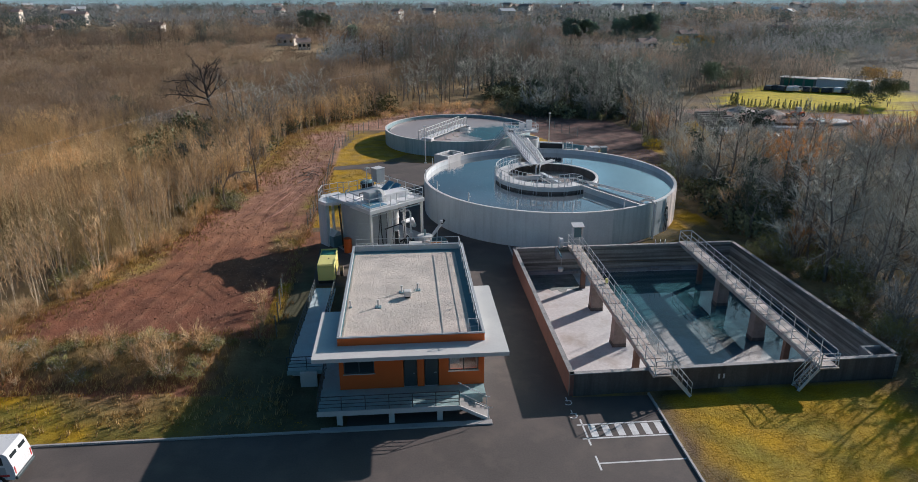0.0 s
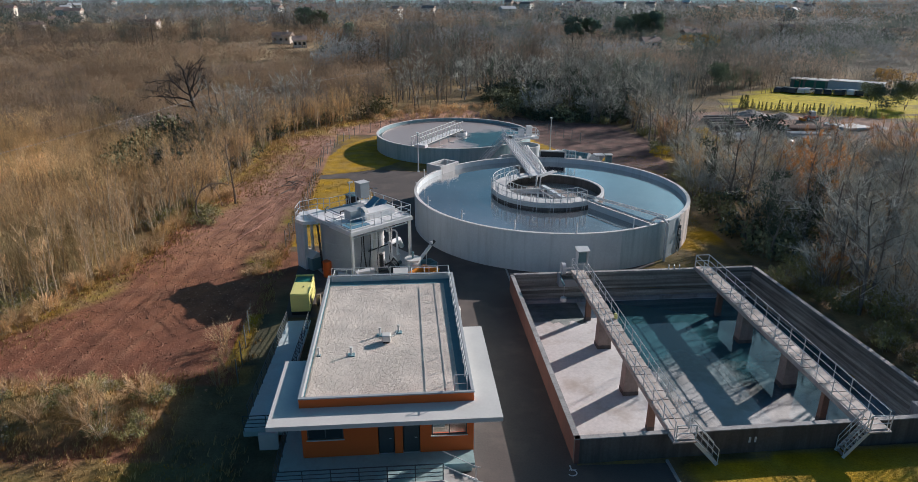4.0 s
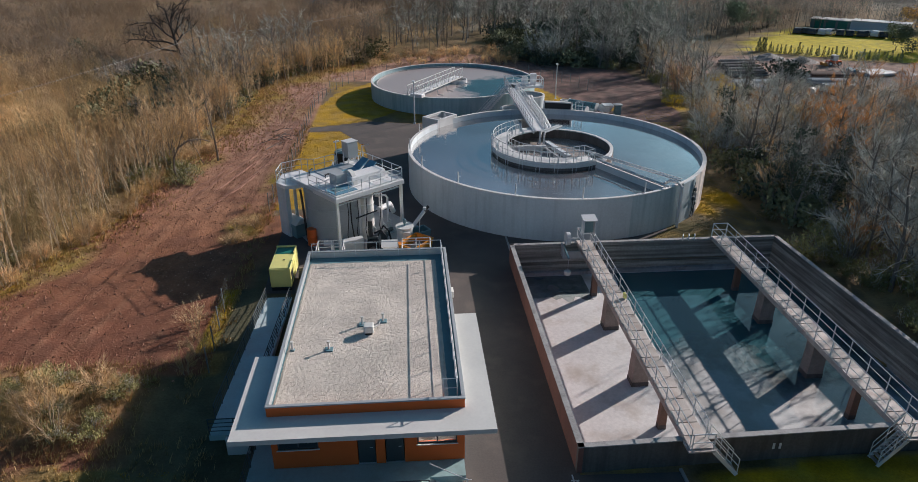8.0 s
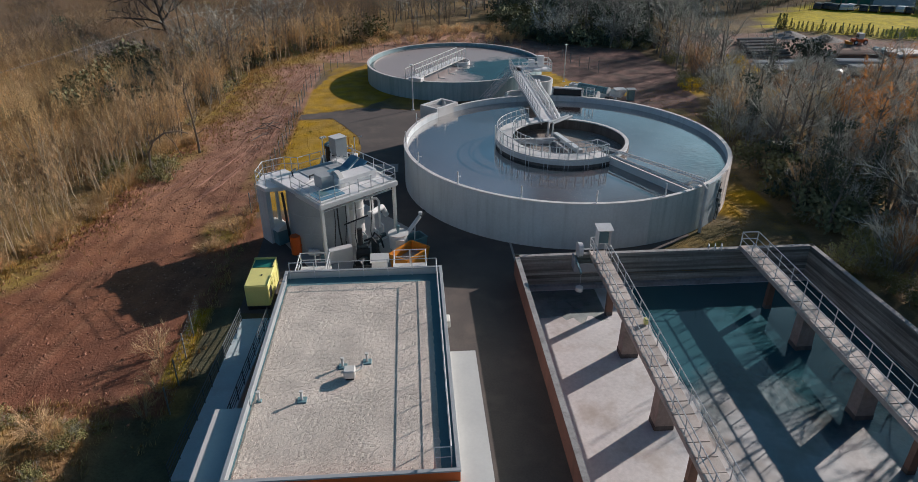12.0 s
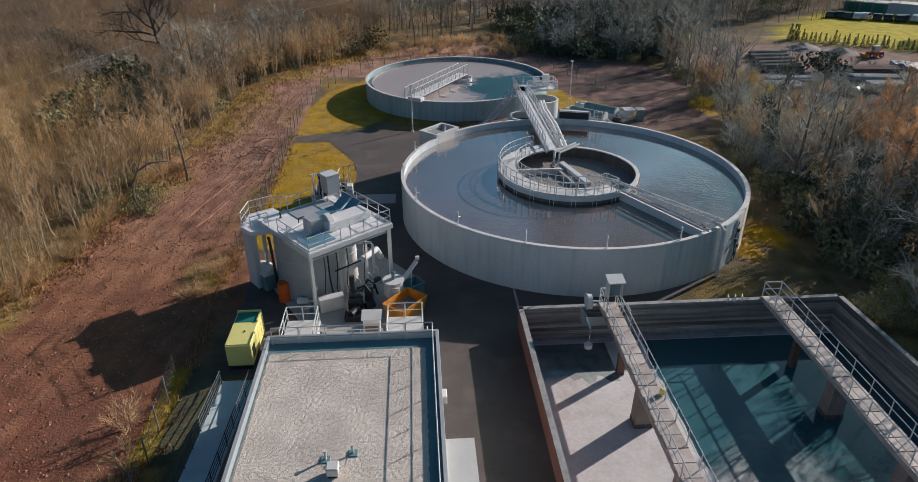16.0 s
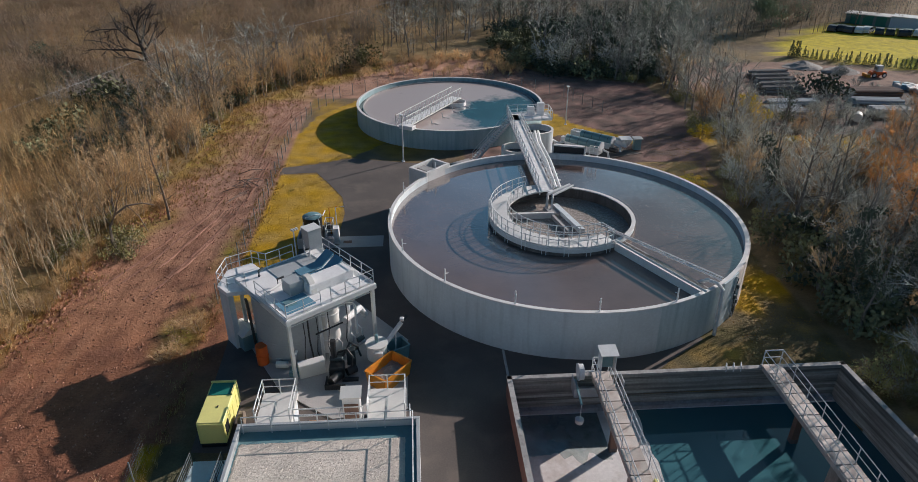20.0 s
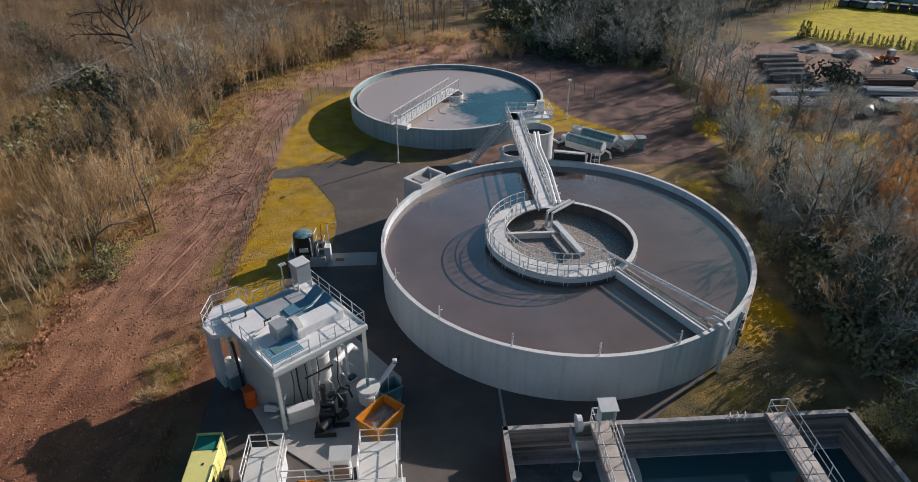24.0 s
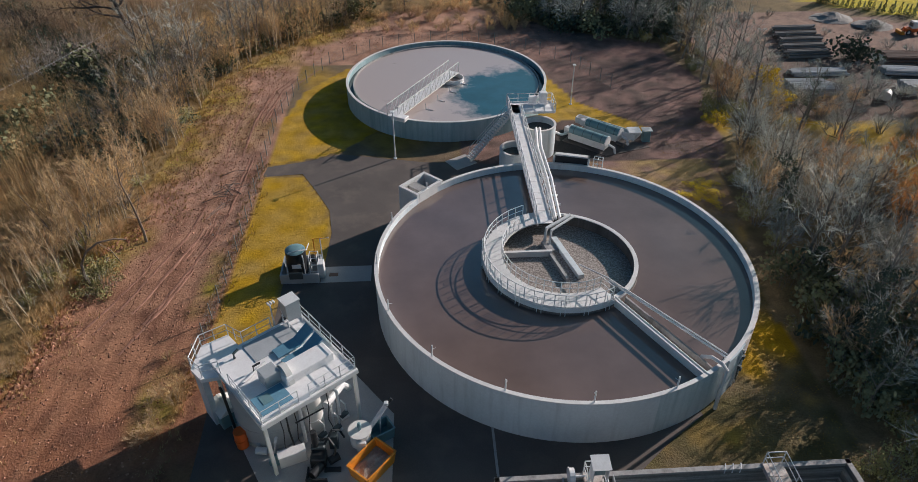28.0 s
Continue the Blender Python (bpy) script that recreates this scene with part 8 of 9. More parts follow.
cop = [wood_tile(300 + i, 9, 46, (5.4, 4.4, 5.8, 4.0, 4.8)[i % 5], 1.6, 0.019, 17, 120).mesh("coppice", m) for i, m in enumerate((TWIG_OLIVE, TWIG_PALE, TWIG_OLIVE, TWIG_GOLD, TWIG_PALE, TWIG_GOLD))]
spread_tiles("coppice", "dense leafless olive-brown coppice with pale stems", 9, cop[:3], lambda x, y: in_coppice(x, y, 4.2) and y < 46, -120, -10, 0, 126, RNG2)
spread_tiles("coppice", "dense leafless golden-brown coppice with pale stems", 9, cop[3:], lambda x, y: in_coppice(x, y, 4.2) and y > 46 and off_belt(x, y, 5) and y < 100 and noise.noise((x * 0.045, y * 0.045, 9.0)) < 0.28, -120, -10, 0, 126, RNG2)
und_dark = [crown_tile(360 + i, 9, 40, (2.6, 3.4)[i], 1.6, 0.04, 56, 0.5).mesh("undergrowth", m) for i, m in enumerate((LEAF_DARK, BARK))]
und = [crown_tile(350 + i, 9, 44, (2.4, 3.2, 4.0)[i % 3], 1.6, 0.026, 50, 0.5).mesh("undergrowth", m) for i, m in enumerate((TWIG_GOLD, TWIG_PALE, TWIG_GOLD, TWIG_OLIVE, TWIG_PALE, TWIG_OLIVE, TWIG_COOL, TWIG, TWIG_COOL))]
spread_tiles("undergrowth", "tangled dry brown undergrowth between the stems", 9, und[3:6], lambda x, y: in_coppice(x, y, 3.2) and y < 46, -120, -10, 12, 128, RNG2)
spread_tiles("undergrowth", "tangled dry golden undergrowth between the stems", 9, und[:3], lambda x, y: in_coppice(x, y, 3.2) and y > 46 and off_belt(x, y, 4), -120, -10, 12, 128, RNG2)
spread_tiles("undergrowth", "dark tangled scrub between the stems", 9, und_dark, lambda x, y: in_coppice(x, y, 3.2) and not off_belt(x, y, 6), -120, -10, 12, 128, RNG2)
scr = [crown_tile(310 + i, 12, 24, 4.8, 2.1, 0.052, 84, 0.7, (0.3, 0.65)).mesh("scrub_wood", (FAR_TAN, FAR_GREY, FAR_TAN)[i]) for i in range(3)]
spread_tiles("scrub_wood", "leafless brown scrub wood", 12, scr, lambda x, y: x < -22 + (y - 128) * 0.25 and (y > 122 or x < along(WOODS_LEFT, y) - 12), -170, 0, 98, 210, RNG2)
grey = [crown_tile(320 + i, 12, 11, 9.0, 2.6, 0.030, 110).mesh("bare_wood", (TWIG, TWIG_COOL, TWIG)[i]) for i in range(3)]
spread_tiles("bare_wood", "leafless grey-brown wood", 12, grey, lambda x, y: not_open(x, y) and not inside(LOW, x, y) and x > along(WOODS_RIGHT, y) + 14 and not (x > 62 and y < 140), 20, 120, 20, 134, RNG2)
spread_tiles("undergrowth", "tangled dry grey undergrowth between the trees", 9, und[6:] + und[1:2], lambda x, y: not_open(x, y) and not inside(LOW, x, y) and x > along(WOODS_RIGHT, y) + 9 and not (x > 62 and y > 76), 20, 100, 14, 128, RNG2)
cool_wood = [crown_tile(325 + i, 12, 13, 9.0, 2.5, 0.05, 105, 0.6, (0.25, 0.55)).mesh("grey_wood", (FAR_COOL, FAR_GREY, FAR_COOL, FAR_DARK)[i]) for i in range(4)]
spread_tiles("grey_wood", "leafless grey wood with ivy", 12, cool_wood, lambda x, y: not_open(x, y) and x > -22 + (y - 128) * 0.25 and (y > 152 or x > 44 or x < 0) and not (x > 62 and y < 140), -20, 140, 130, 210, RNG2)
far_warm = [crown_tile(330 + i, 24, 30, 6.0, 3.0, 0.18, 64, 0.6, (0.2, 0.45)).mesh("far_wood", (FAR_GREY, FAR_TAN, FAR_TAN, FAR_DARK)[i]) for i in range(4)]
far_cool = [crown_tile(335 + i, 24, 30, 8.5, 3.2, 0.18, 66, 0.6, (0.2, 0.45)).mesh("far_wood", (FAR_HAZE, FAR_GREY, FAR_HAZE, FAR_DARK)[i]) for i in range(4)]
SPREAD = lambda x, y: not_open(x, y) and not (x > 60 and y < 165) and noise.noise((x * 0.012, y * 0.012, 2.0)) > -0.42
spread_tiles("far_wood", "distant leafless brown wood", 24, far_warm[:3] + far_warm, lambda x, y: SPREAD(x, y) and x < -30 + 0.1 * (y - 200), -400, 60, 200, 420, RNG2)
spread_tiles("far_wood", "distant grey wood with evergreens", 24, far_cool, lambda x, y: SPREAD(x, y) and x > -30 + 0.1 * (y - 200), -60, 420, 200, 420, RNG2)
tall = [crown_tile(345 + i, 12, 7, 13.0, 3.0, 0.075, 120, 0.6, (0.3, 0.6)).mesh("tall_wood", (FAR_BROWN, FAR_GREY, FAR_BROWN, FAR_DARK)[i]) for i in range(4)]
HEDGES = ((-19, 30, 186, 246), (-136, -100, 298, 318), (-82, -46, 380, 412), (28, 62, 205, 222), (-40, -28, 282, 296))
spread_tiles("tall_wood", "taller dark leafless trees standing in a row", 12, tall, lambda x, y: not_open(x, y) and (any(a < x < b and c < y < d for a, b, c, d in HEDGES) or (y > 225 and noise.noise((x * 0.012, y * 0.035, 17.0)) > 0.34)), -300, 320, 184, 420, RNG2)
distant = [crown_tile(340 + i, 60, 48, 11, 5.5, 0.5, 20, 0.5, (0.25, 0.5)).mesh("distant_wood", (FAR_HAZE, FAR_DARK, FAR_HAZE, FAR_GREY, FAR_HAZE)[i % 5]) for i in range(5)]
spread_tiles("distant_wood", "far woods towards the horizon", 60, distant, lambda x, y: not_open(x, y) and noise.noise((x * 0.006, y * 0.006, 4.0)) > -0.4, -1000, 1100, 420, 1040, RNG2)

# wheel ruts along the dirt track
RUT_LINE = [(18, -41), (28, -36.5), (38, -32.5), (48, -28.5), (58, -25.8), (70, -24.8), (82, -25.0), (92, -24.0), (100, -20.5)]
rut_rng, f = random.Random(77), Form()
for i in range(26):
    off = rut_rng.choice((-3.2, -2.0, -1.4, -0.4, 0.2, 0.9, 1.6, 2.2)) + rut_rng.gauss(0, 0.16)
    y = rut_rng.uniform(40, 90)
    end = y + rut_rng.uniform(4, 14)
    wide, tall, rows = rut_rng.uniform(0.09, 0.2), rut_rng.uniform(0.02, 0.05), []
    while y < min(end, 99):
        sl = along(RUT_LINE, y + 1) - along(RUT_LINE, y)
        x = along(RUT_LINE, y) + off * min(1.0, 0.55 + abs(70 - y) / 60) + 0.10 * noise.noise((y * 0.7, i * 3.1, 0.0))
        z, k = ground_z(x, y), 0.4 + abs(noise.noise((y * 0.9, i * 1.7, 5.0))) * 2.0
        rows.append([(x - wide, y + wide * sl, z - 0.03), (x - wide * 0.3, y + wide * 0.3 * sl, z + tall * k), (x + wide * 0.4, y - wide * 0.4 * sl, z + tall * k * 0.8), (x + wide, y - wide * sl, z - 0.03)])
        y += 0.5
    if len(rows) > 3:
        f.loft(rows)
solid("wheel_ruts", f, RUT, "ridges of reddish earth thrown up by wheels", "ruts", "stuff")

# low growth: dry grass, lawn tufts and earth lumps
def tufts(name, label, spots, material, h, w, rng, blades=5):
    f = Form()
    for x, y in spots:
        z = ground_z(x, y) - 0.03
        for i in range(blades):
            p = Vector((x + rng.uniform(-0.12, 0.12), y + rng.uniform(-0.12, 0.12), z))
            spike(f, p, p + Vector((rng.uniform(-0.5, 0.5) * h, rng.uniform(-0.5, 0.5) * h, h * rng.uniform(0.5, 1.1))), w)
    solid(name, f, material, label, "grass", "stuff")


spots = [(-24 - 24 * RNG.random(), 7.5 + 9 * RNG.random()) for i in range(2000)]
for i in range(4200):
    y = 14 + 112 * RNG.random()
    spots.append((along(WOODS_LEFT, y) + 1.0 + RNG.gauss(0, 1.6 if y < 60 else 3.0), y))
spots += [(-50 + 31 * RNG.random(), 2.8 + 6 * RNG.random()) for i in range(800)]
spots += [(-22.2 + RNG.gauss(0, 0.5), 12 + 60 * RNG.random()) for i in range(700)]
tufts("dry_grass", "tufts of dry tan grass along the track", [s for s in spots if not inside(ASPHALT_EDGE, *s)], DRY, 0.55, 0.022, RNG)
spots = []
for poly, k in ((LAWN_A, 2600), (LAWN_B, 4200), (LAWN_C, 4200), (LAWN_D, 3000)):
    xa, xb, ya, yb = min(p[0] for p in poly), max(p[0] for p in poly), min(p[1] for p in poly), max(p[1] for p in poly)
    for i in range(k):
        x, y = RNG.uniform(xa, xb), RNG.uniform(ya, yb)
        if inside(poly, x, y) and math.hypot(x - CX, y - CY) > CR + 0.3:
            spots.append((x, y))
for i in range(2600):
    y = 30 + 50 * RNG.random()
    x = along(WOODS_RIGHT, y) - 7 * RNG.random()
    if math.hypot(x - TX, y - TY) > TR + 0.3:
        spots.append((x, y))
tufts("lawn_grass", "yellow-green lawn grass tufts", spots, GRASS, 0.07, 0.03, RNG, 6)
f = Form()
for i in range(15000):
    y = 13 + 105 * RNG.random()
    x = along(WOODS_LEFT, y) + 0.5 + (abs(-22.8 - along(WOODS_LEFT, y)) - 1) * RNG.random()
    if y > 100:
        x = -20 + 50 * RNG.random()
        y = 108 + 10 * RNG.random()
    s = 0.025 + 0.10 * RNG.random() ** 3 + (0.20 * RNG.random() if abs(x - along(WOODS_LEFT, y) - 2.0) < 1.0 and 34 < y < 60 and RNG.random() < 0.6 else 0)
    z = ground_z(x, y)
    f.add([(x + s * RNG.uniform(0.7, 1.3), y, z), (x, y + s * RNG.uniform(0.7, 1.3), z), (x - s, y, z), (x, y - s, z), (x + 0.2 * s, y, z + s * 0.9)], [(0, 1, 4), (1, 2, 4), (2, 3, 4), (3, 0, 4)])
solid("earth_lumps", f, ROCK, "loose reddish clods of earth on the track", "earth", "stuff")

f = Form()
for i in range(600):
    y = 14 + 60 * RNG.random()
    x = along(WOODS_LEFT, y) + 0.5 + 5 * RNG.random() ** 2
    p = Vector((x, y, ground_z(x, y) + 0.05))
    a = RNG.uniform(0, math.tau)
    spike(f, p, p + Vector((math.cos(a), math.sin(a), 0.1)) * RNG.uniform(0.3, 0.9), 0.014)
solid("fallen_twigs", f, TWIG_PALE, "dry fallen twigs lying on the track", "twigs", "stuff")

f = Form()
for i in range(120):
    y = 54 + 20 * RNG.random()
    x = -24.6 + RNG.gauss(0, 0.7) - 0.02 * (y - 54)
    p, a = Vector((x, y, ground_z(x, y))), RNG.uniform(0, math.tau)
    spike(f, p, p + Vector((math.cos(a), math.sin(a), RNG.uniform(0.05, 0.6))) * RNG.uniform(0.3, 0.9), 0.025)
for i in range(11):
    x, y, a = -25.0 + RNG.gauss(0, 0.7), 66.5 + RNG.gauss(0, 1.5), RNG.choice((0.5, 0.7, 0.9, 2.4)) + RNG.gauss(0, 0.2)
    d = Vector((math.cos(a), math.sin(a), 0)) * RNG.uniform(0.7, 2.2)
    p = Vector((x, y, ground_z(x, y) + 0.06))
    f.tube([p - d, p + Vector((0, 0, RNG.uniform(0.05, 0.35))) + jitter(RNG, 0.06), p + d], RNG.uniform(0.03, 0.06), 4, 0.02)
solid("brushwood", f, BARK, "dark cut brushwood lying beside the fence", "brushwood", "stuff")

# hills on the horizon, the blue-grey of haze put into their colour
f = Form()
ridge = [(-2000 + 66 * i, 1060 + 25 * math.sin(i * 0.37), 27 + 7 * noise.noise((i * 0.23, 1.0, 0)) + 4 * noise.noise((i * 0.9, 2.0, 0))) for i in range(62)]
for a, b in zip(ridge, ridge[1:]):
    f.loft([[(a[0], a[1], 0), (a[0], a[1] + 700, 0), (a[0], a[1] + 640, a[2] * 1.5)], [(b[0], b[1], 0), (b[0], b[1] + 700, 0), (b[0], b[1] + 640, b[2] * 1.5)]], False)
solid("backdrop", f, HILLS, "wooded hills on the horizon, haze painted into their blue-grey", "hills", "structure")


# ---- things far off ----
def wheel_parts(parent, x, y, r=0.33):
    w = part("wheel", Form().tube([(x, y - 0.1, r), (x, y + 0.1, r)], r, 14), RUBBER, parent)
    part("rim", Form().tube([(x, y - 0.11, r), (x, y + 0.11, r)], r * 0.6, 10), GALV, w)


def side_loft(f, profile, y0, y1):
    """A side view of (x, z) points drawn out from y0 to y1."""
    n = len(profile)
    f.add([(x, y0, z) for x, z in profile] + [(x, y1, z) for x, z in profile], [tuple(reversed(range(n))), tuple(range(n, 2 * n))] + [(i, (i + 1) % n, n + (i + 1) % n, n + i) for i in range(n)])
    return f


van = thing("white_van", (-35.5, 0.1, 0), "white delivery van with grey side panel and red stripes", "van")
part("body", side_loft(Form(), [(-38.2, 0.35), (-33.1, 0.35), (-33.0, 0.6), (-33.02, 1.2), (-33.22, 1.95), (-33.4, 2.08), (-38.2, 2.12)], -0.85, 1.05), CAR_WHITE, van)
part("side_panel", Form().box(-37.9, -0.87, 0.5, -33.45, -0.851, 1.2), COPING, van, "grey-blue side panel")
part("stripe", Form().box(-34.6, -0.875, 0.6, -33.3, -0.852, 0.72), RED_STRIPE, van)
part("panel_bar", Form().box(-36.6, -0.88, 0.85, -35.0, -0.872, 0.93), TEAL, van)
for y0, y1 in ((-0.68, -0.02), (0.22, 0.88)):
    part("rear_window", Form().add([(-33.06, y0, 1.3), (-33.06, y1, 1.3), (-33.185, y1, 1.85), (-33.185, y0, 1.85)], [(0, 1, 2, 3)]), GLASS, van)
part("roof_box", Form().box(-38.1, -0.6, 2.12, -34.6, 0.8, 2.4, 0.05), CAR_WHITE, van)
part("bumper", Form().box(-33.05, -0.85, 0.35, -32.9, 1.05, 0.55, 0.03), RAIL_DARK, van)
for x0, x1 in ((-34.6, -33.5), (-36.0, -34.75)):
    part("side_window", Form().box(x0, -0.865, 1.35, x1, -0.851, 1.85), GLASS, van)
for y in (-0.78, 0.9):
    part("tail_light", Form().box(-33.03, y, 0.7, -32.99, y + 0.08, 1.15), RED_STRIPE, van)
van.location.y -= 0.45
for x in (-37.3, -33.9):
    for y in (-0.85, 1.0):
        wheel_parts(van, x, y)


def car(x, y, turn, m, label):
    t = thing("parked_car", (0, 0, 0), label, "car", "parked cars by the shed")
    part("body", side_loft(Form(), [(-2.1, 0.3), (2.1, 0.3), (2.15, 0.75), (1.2, 0.9), (0.6, 1.4), (-1.3, 1.42), (-2.0, 0.95)], -0.85, 0.85), m, t)
    part("windows", side_loft(Form(), [(-1.6, 0.95), (1.0, 0.95), (0.55, 1.34), (-1.25, 1.36)], -0.86, 0.86), GLASS, t).name = "glazing"
    for a in (-1.3, 1.3):
        for b in (-0.8, 0.8):
            wheel_parts(t, a, b, 0.3)
    t.matrix_basis = pose(x, y, ground_z(x, y) + 0.02, 0, 0, turn)


for i in range(12):
    car(91.0 + 1.75 * i + RNG.uniform(-0.3, 0.3), 149.5 - 0.9 * i + RNG.uniform(-0.6, 0.6), 50 + RNG.uniform(-12, 12), CAR_WHITE if i in (3, 4, 9) else CAR_DARK, "white parked car on grass" if i in (3, 4, 9) else "dark parked car on grass")

sh = thing("long_shed", (108.0, 151.0, 0), "long low blue-grey shed with a flat white roof", "shed")
T = lambda form: form.turned(99.5, 158.5, -42)
part("wall", T(Form().box(0, 0, -0.2, 9.5, 4, 2.2)), SHED_DARK, sh)
part("wall", T(Form().box(9.5, 0, -0.2, 22.5, 4, 2.45)), SHED_WALL, sh, "pale blue corrugated wall")
part("roof", T(Form().box(-0.3, -0.3, 2.2, 9.6, 4.3, 2.4)), WHITE, sh)
part("roof", T(Form().box(9.6, -0.3, 2.45, 22.8, 4.3, 2.62)), STEEL, sh)
for i in range(26):
    part("cladding_rib", T(Form().box(9.6 + i * 0.49, -0.06, 0, 9.7 + i * 0.49, 0.0, 2.45)), SHED_WALL, sh)
for i in range(3):
    part("gate", T(Form().box(1.0 + i * 2.8, -0.04, 0, 3.2 + i * 2.8, 0.0, 2.2)), GREEN_PAINT, sh)


def pipe_stack(x, y, turn, n, layers, r, ln, m, label):
    t = thing("pipe_stack", (x, y, 0), label, "pipes", "stacks of pipes in the yard")
    for k in range(layers):
        for i in range(n - k):
            s = RNG.uniform(-0.4, 0.4)
            part("pipe", Form().tube([(-ln / 2 + s, (i + k * 0.5) * 2.05 * r, r + k * 1.8 * r), (ln / 2 + s, (i + k * 0.5) * 2.05 * r, r + k * 1.8 * r)], r, 8).turned(x, y, turn + RNG.uniform(-1.6, 1.6), ground_z(x, y) + RNG.uniform(0, 0.05)), m, t)
    for s in (-0.3, 0.3):
        part("bearer", Form().box(s * ln - 0.1, -0.4, -0.1, s * ln + 0.1, n * 2.05 * r + 0.2, 0.02).turned(x, y, turn, ground_z(x, y)), WOOD_POLE, t)


pipe_stack(52.6, 92.2, 1, 5, 2, 0.2, 8.0, PIPE_GREY, "stack of long grey pipes in the yard")
for y in (98.8, 101.4, 104.0, 106.6, 109.2):
    pipe_stack(54.2 + (y - 99) * 0.25, y, 1, 4, 3, 0.2, 6.8, POLE_GREY, "stack of dark weathered poles in the yard")
pipe_stack(48.6, 85.6, -4, 7, 2, 0.3, 5.4, PIPE_GREY, "stack of pale grey pipes in the yard")
pipe_stack(51.8, 88.4, -38, 4, 1, 0.22, 4.5, STEEL, "loose pale pipes lying askew in the yard")
pipe_stack(68.6, 96.2, -5, 7, 2, 0.24, 7.6, PIPE_RUST, "stack of brown weathered poles in the yard")
pipe_stack(65.6, 91.4, -9, 6, 2, 0.2, 7.2, PIPE_GREY, "stack of thin grey poles in the yard")
pipe_stack(64.2, 85.4, -3, 5, 2, 0.34, 5.4, PIPE_GREY, "stack of thick grey pipes in the yard")
pipe_stack(79.0, 97.5, 12, 6, 1, 0.35, 6.0, PIPE_GREY, "row of grey pipes in the yard")
lp = thing("loose_pipe", (57.8, 84.4, 0), "single short white pipe section on the ground", "pipe")
part("pipe_shell", Form().loft([[(57.4 + 0.8 * k + 0.62 * math.cos(a) * 0.75, 83.8 + 1.1 * k - 0.62 * math.cos(a) * 0.6, 0.62 + 0.62 * math.sin(a)) for a in (math.tau * i / 16 for i in range(16))] for k in (0.0, 1.0)]), WHITE, lp, smooth=True)
for i in range(9):
    sx, sy = 75.0 + 2.6 * RNG.random(), 100.0 + 2.4 * RNG.random()
    sp = thing("scrap_box", (sx, sy, 0), ("pale scrap crate in the yard", "blue-grey scrap crate in the yard")[i % 2], "scrap", "scrap crates in the yard")
    w = 0.35 + 0.3 * RNG.random()
    part("crate_body", Form().box(-w, -0.35, 0, w, 0.35, 0.5 + 0.3 * RNG.random(), 0.03).turned(sx, sy, 180 * RNG.random()), (WHITE, BLUE_COVER)[i % 2], sp)
dg = thing("orange_loader", (75.8, 108.0, 0), "orange wheel loader with white cab in the yard", "loader")
part("chassis", Form().box(73.9, 107.2, 0.6, 77.6, 109.0, 1.4, 0.08), ORANGE_PLASTIC, dg)
part("cab", Form().box(75.0, 107.3, 1.4, 76.5, 108.9, 2.9, 0.08), WHITE, dg)
part("cab_glass", Form().box(74.98, 107.45, 1.8, 76.52, 108.75, 2.6), GLASS, dg)
part("bucket", Form().loft([[(72.6, 107.0, 0.1), (73.6, 107.0, 0.1), (73.6, 109.2, 0.1), (72.6, 109.2, 0.1)], [(72.4, 107.0, 0.9), (73.2, 107.0, 0.9), (73.2, 109.2, 0.9), (72.4, 109.2, 0.9)]]), SKIP, dg)
part("arm", Form().beam((73.2, 108.1, 0.7), (75.0, 108.1, 1.5), 0.25, 0.25), ORANGE_PLASTIC, dg)
for x in (74.4, 77.0):
    for y in (107.15, 109.05):
        wheel_parts(dg, x, y, 0.6)
dg.scale = (0.7, 0.7, 0.7)
for x, y, r, m, lab in ((66.5, 116.0, 3.6, SLUDGE, "heap of grey rubble in the yard"), (71.5, 112.0, 3.4, SLUDGE, "heap of grey rubble in the yard"), (84, 99, 2.6, SLUDGE, "heap of grey rubble in the yard")):
    f = Form()
    k = 16
    for j in range(6):
        for i in range(k):
            a = math.tau * i / k
            q = r * (1 - j / 5.5) * (1 + 0.25 * noise.noise((math.cos(a) * 2 + x, math.sin(a) * 2, j * 0.6)))
            f.v.append((x + q * math.cos(a), y + q * 0.8 * math.sin(a), r * 0.06 * j + 0.1 * noise.noise((a * 2, j, x))))
    f.f = [(j * k + i, j * k + (i + 1) % k, (j + 1) * k + (i + 1) % k, (j + 1) * k + i) for j in range(5) for i in range(k)] + [tuple(range(5 * k, 6 * k))]
    solid("spoil_mound", f, m, lab, "heap", group="heaps in the yard")


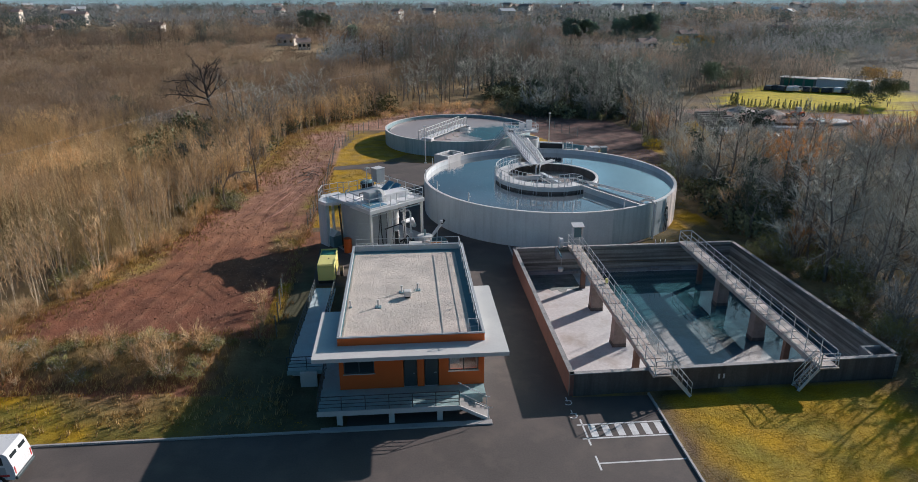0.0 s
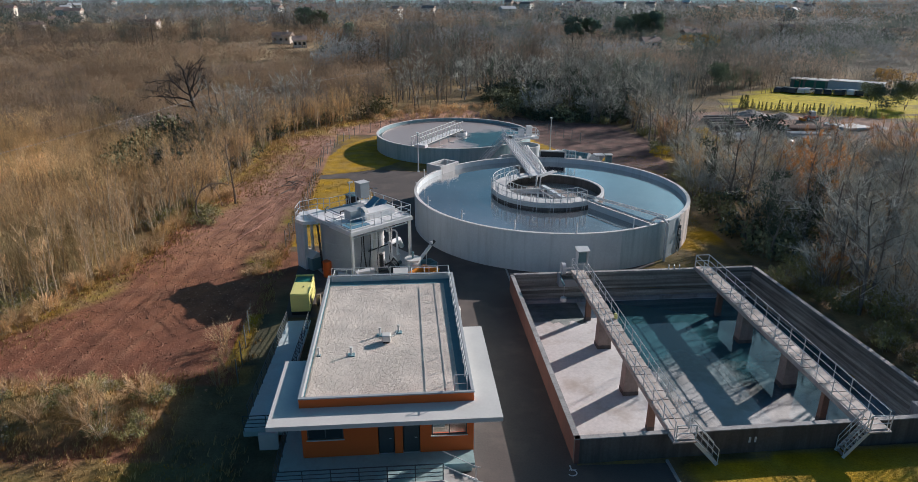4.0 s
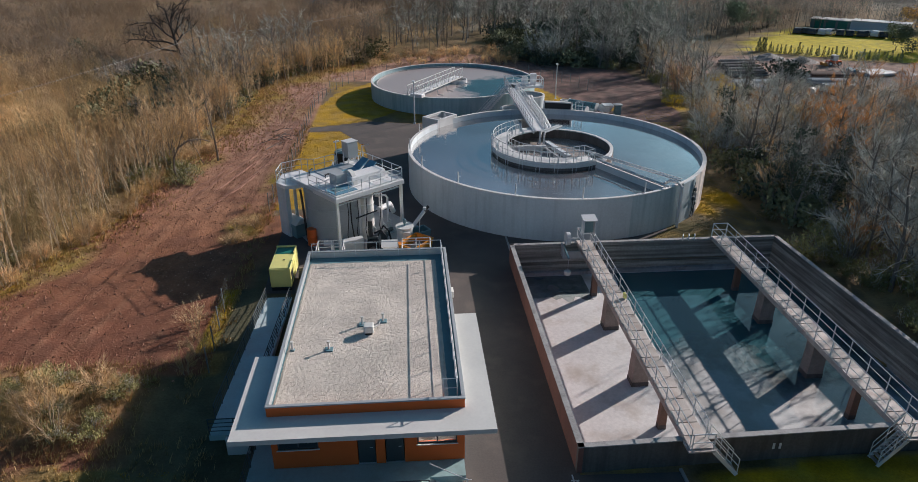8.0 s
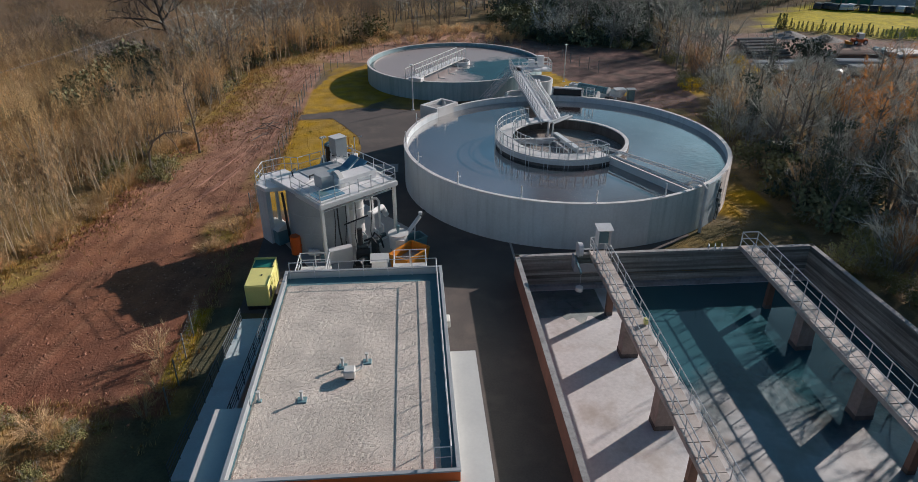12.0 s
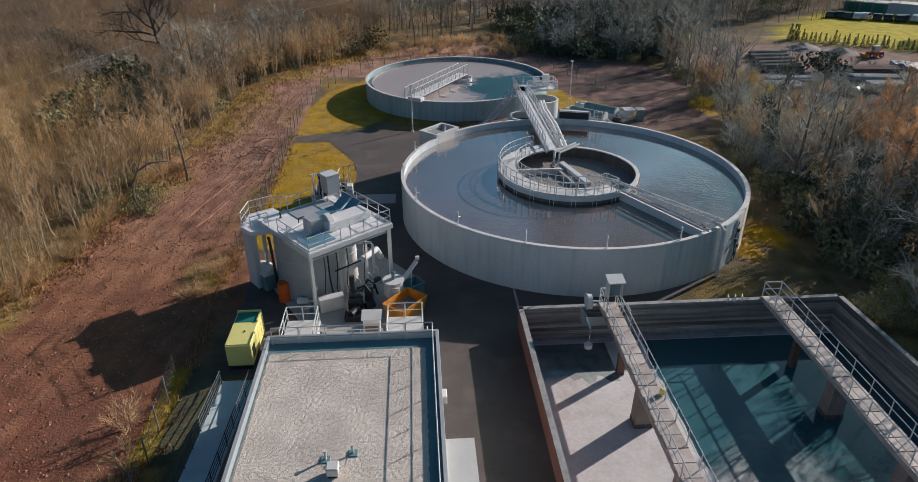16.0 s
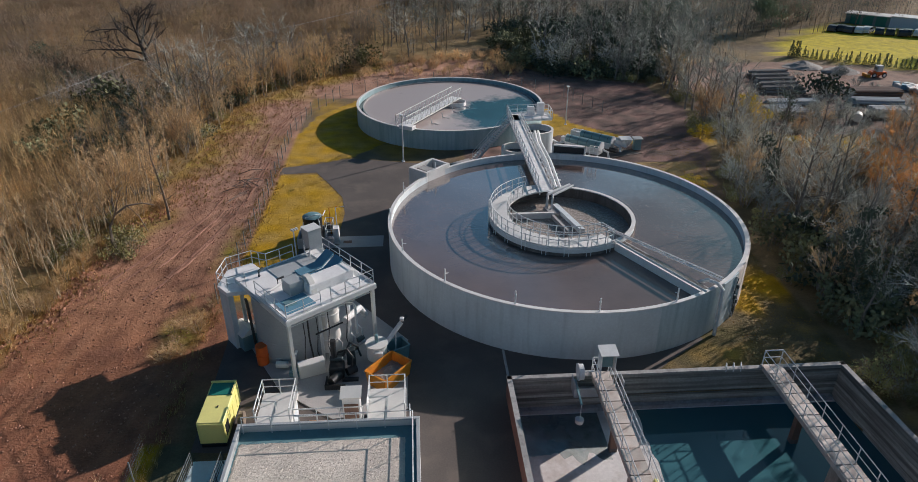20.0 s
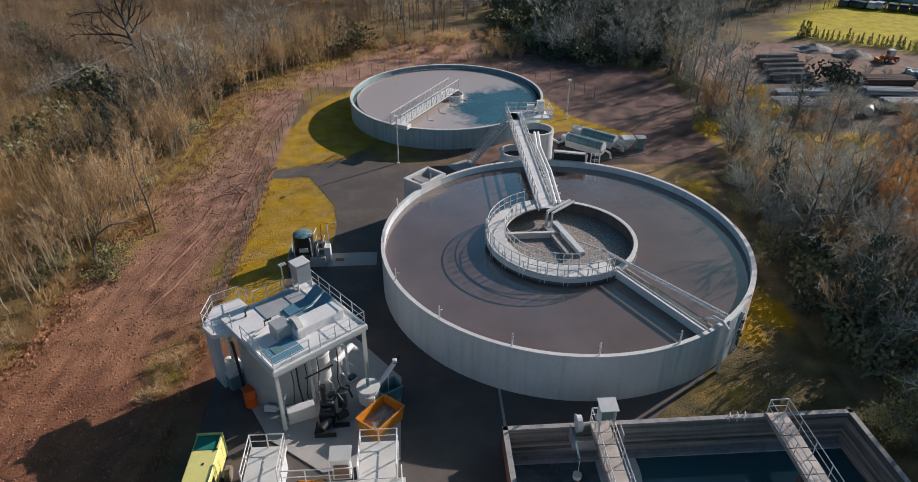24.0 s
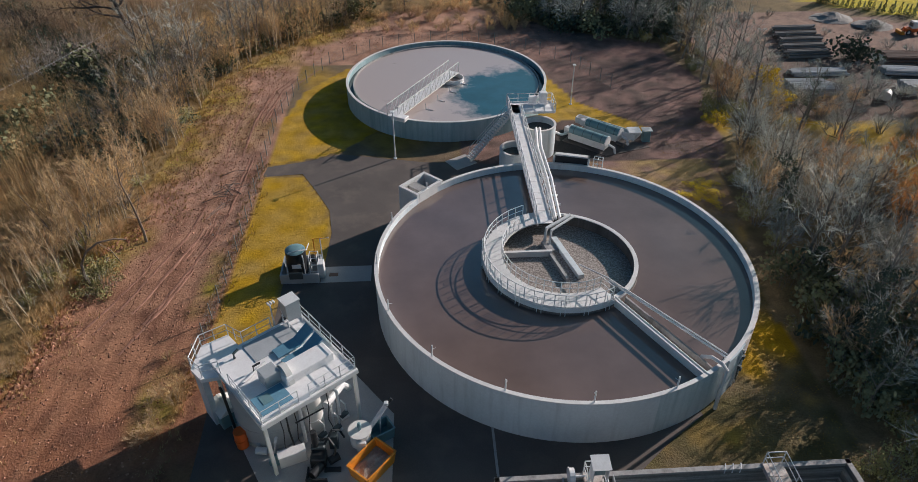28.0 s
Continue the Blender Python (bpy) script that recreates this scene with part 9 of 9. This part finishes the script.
def house(x, y, w, d, h, turn, label):
    t = thing("house", (x, y, 0), label, "house", "distant houses")
    R = lambda form: form.turned(x, y, turn)
    part("wall", R(Form().box(-w / 2, -d / 2, -0.3, w / 2, d / 2, h)), HOUSE_WALL, t)
    part("roof", R(Form().loft([[(-w / 2 - 0.4, -d / 2 - 0.5, h), (w / 2 + 0.4, -d / 2 - 0.5, h), (w / 2 + 0.4, d / 2 + 0.5, h), (-w / 2 - 0.4, d / 2 + 0.5, h)], [(-w / 2 - 0.4, -0.05, h + 1.9), (w / 2 + 0.4, -0.05, h + 1.9), (w / 2 + 0.4, 0.05, h + 1.9), (-w / 2 - 0.4, 0.05, h + 1.9)]])), ROOF_TILE, t)
    part("chimney", R(Form().box(w * 0.25, -0.4, h + 1.0, w * 0.25 + 0.6, 0.4, h + 2.6)), HOUSE_WALL, t)
    for i in range(3):
        u = -w * 0.33 + i * w * 0.33
        wd = part("window", R(Form().box(u - 0.6, -d / 2 - 0.03, h * 0.4, u + 0.6, -d / 2, h * 0.8)), RAIL_DARK, t)
        part("pane", R(Form().box(u - 0.5, -d / 2 - 0.05, h * 0.44, u + 0.5, -d / 2 - 0.03, h * 0.77)), GLASS, wd)


for x, y, w, turn in ((-56, 302, 6, 8), (-68, 330, 9, -10), (-231, 420, 13, 12), (-175, 458, 12, -8), (-254, 505, 12, 20), (-240, 545, 10, 0), (104, 286, 8, 5), (216, 374, 11, -15), (-205, 520, 12, 5), (150, 350, 10, 5), (255, 330, 12, -10)):
    house(x, y, w, 7, 4.6 if w > 10 else 3.4, turn, "pale rendered house with a tiled roof among trees")
FAR_TOWN = random.Random(77)
for i in range(46):
    y = 560 + 440 * FAR_TOWN.random()
    x = -0.55 * (y + 34) + 1.15 * (y + 34) * FAR_TOWN.random()
    w, d, h = FAR_TOWN.uniform(7, 13), FAR_TOWN.uniform(7, 10), FAR_TOWN.uniform(7.5, 10.0)
    t = thing("far_house", (x, y, 0), "distant pale house above the treetops", "house", "houses towards the horizon")
    turn = FAR_TOWN.uniform(-40, 40)
    part("wall", Form().box(-w / 2, -d / 2, -0.3, w / 2, d / 2, h).turned(x, y, turn), HOUSE_WALL if i % 3 else WHITE, t)
    part("roof", Form().loft([[(-w / 2 - 0.4, -d / 2 - 0.5, h), (w / 2 + 0.4, -d / 2 - 0.5, h), (w / 2 + 0.4, d / 2 + 0.5, h), (-w / 2 - 0.4, d / 2 + 0.5, h)], [(-w / 2 - 0.4, -0.05, h + 2.2), (w / 2 + 0.4, -0.05, h + 2.2), (w / 2 + 0.4, 0.05, h + 2.2), (-w / 2 - 0.4, 0.05, h + 2.2)]]).turned(x, y, turn), ROOF_TILE if i % 4 else STEEL, t)

up = thing("utility_pole", (-42.3, 98.0, 0), "leaning wooden utility pole with insulators", "pole")
part("pole", Form().tube([(-42.0, 98.0, -0.3), (-42.6, 98.0, 8.5)], 0.14, 7, 0.1), WOOD_POLE, up)
part("crossarm", Form().beam((-43.1, 97.8, 8.2), (-42.0, 98.2, 8.2), 0.1, 0.1), WOOD_POLE, up)
up2 = thing("utility_pole", (-9.9, 150.0, 0), "wooden utility pole with insulators behind the trees", "pole")
part("pole", Form().tube([(-9.9, 150.0, -0.3), (-9.9, 150.0, 7.4)], 0.14, 7, 0.1), WOOD_POLE, up2)
wr = thing("overhead_cable", (-42.6, 98.0, 8.3), "thin overhead cable sagging between poles", "cable")
for a, b, s in (((-42.6, 98.0, 8.4), (-9.9, 150.0, 7.3), 0.6), ((-42.6, 98.0, 8.4), (-64.0, 48.0, 6.6), 0.5)):
    a, b = Vector(a), Vector(b)
    part("span", Form().tube([a.lerp(b, k / 10) - Vector((0, 0, s * 4 * (k / 10) * (1 - k / 10))) for k in range(11)], 0.018, 4), COPING, wr)
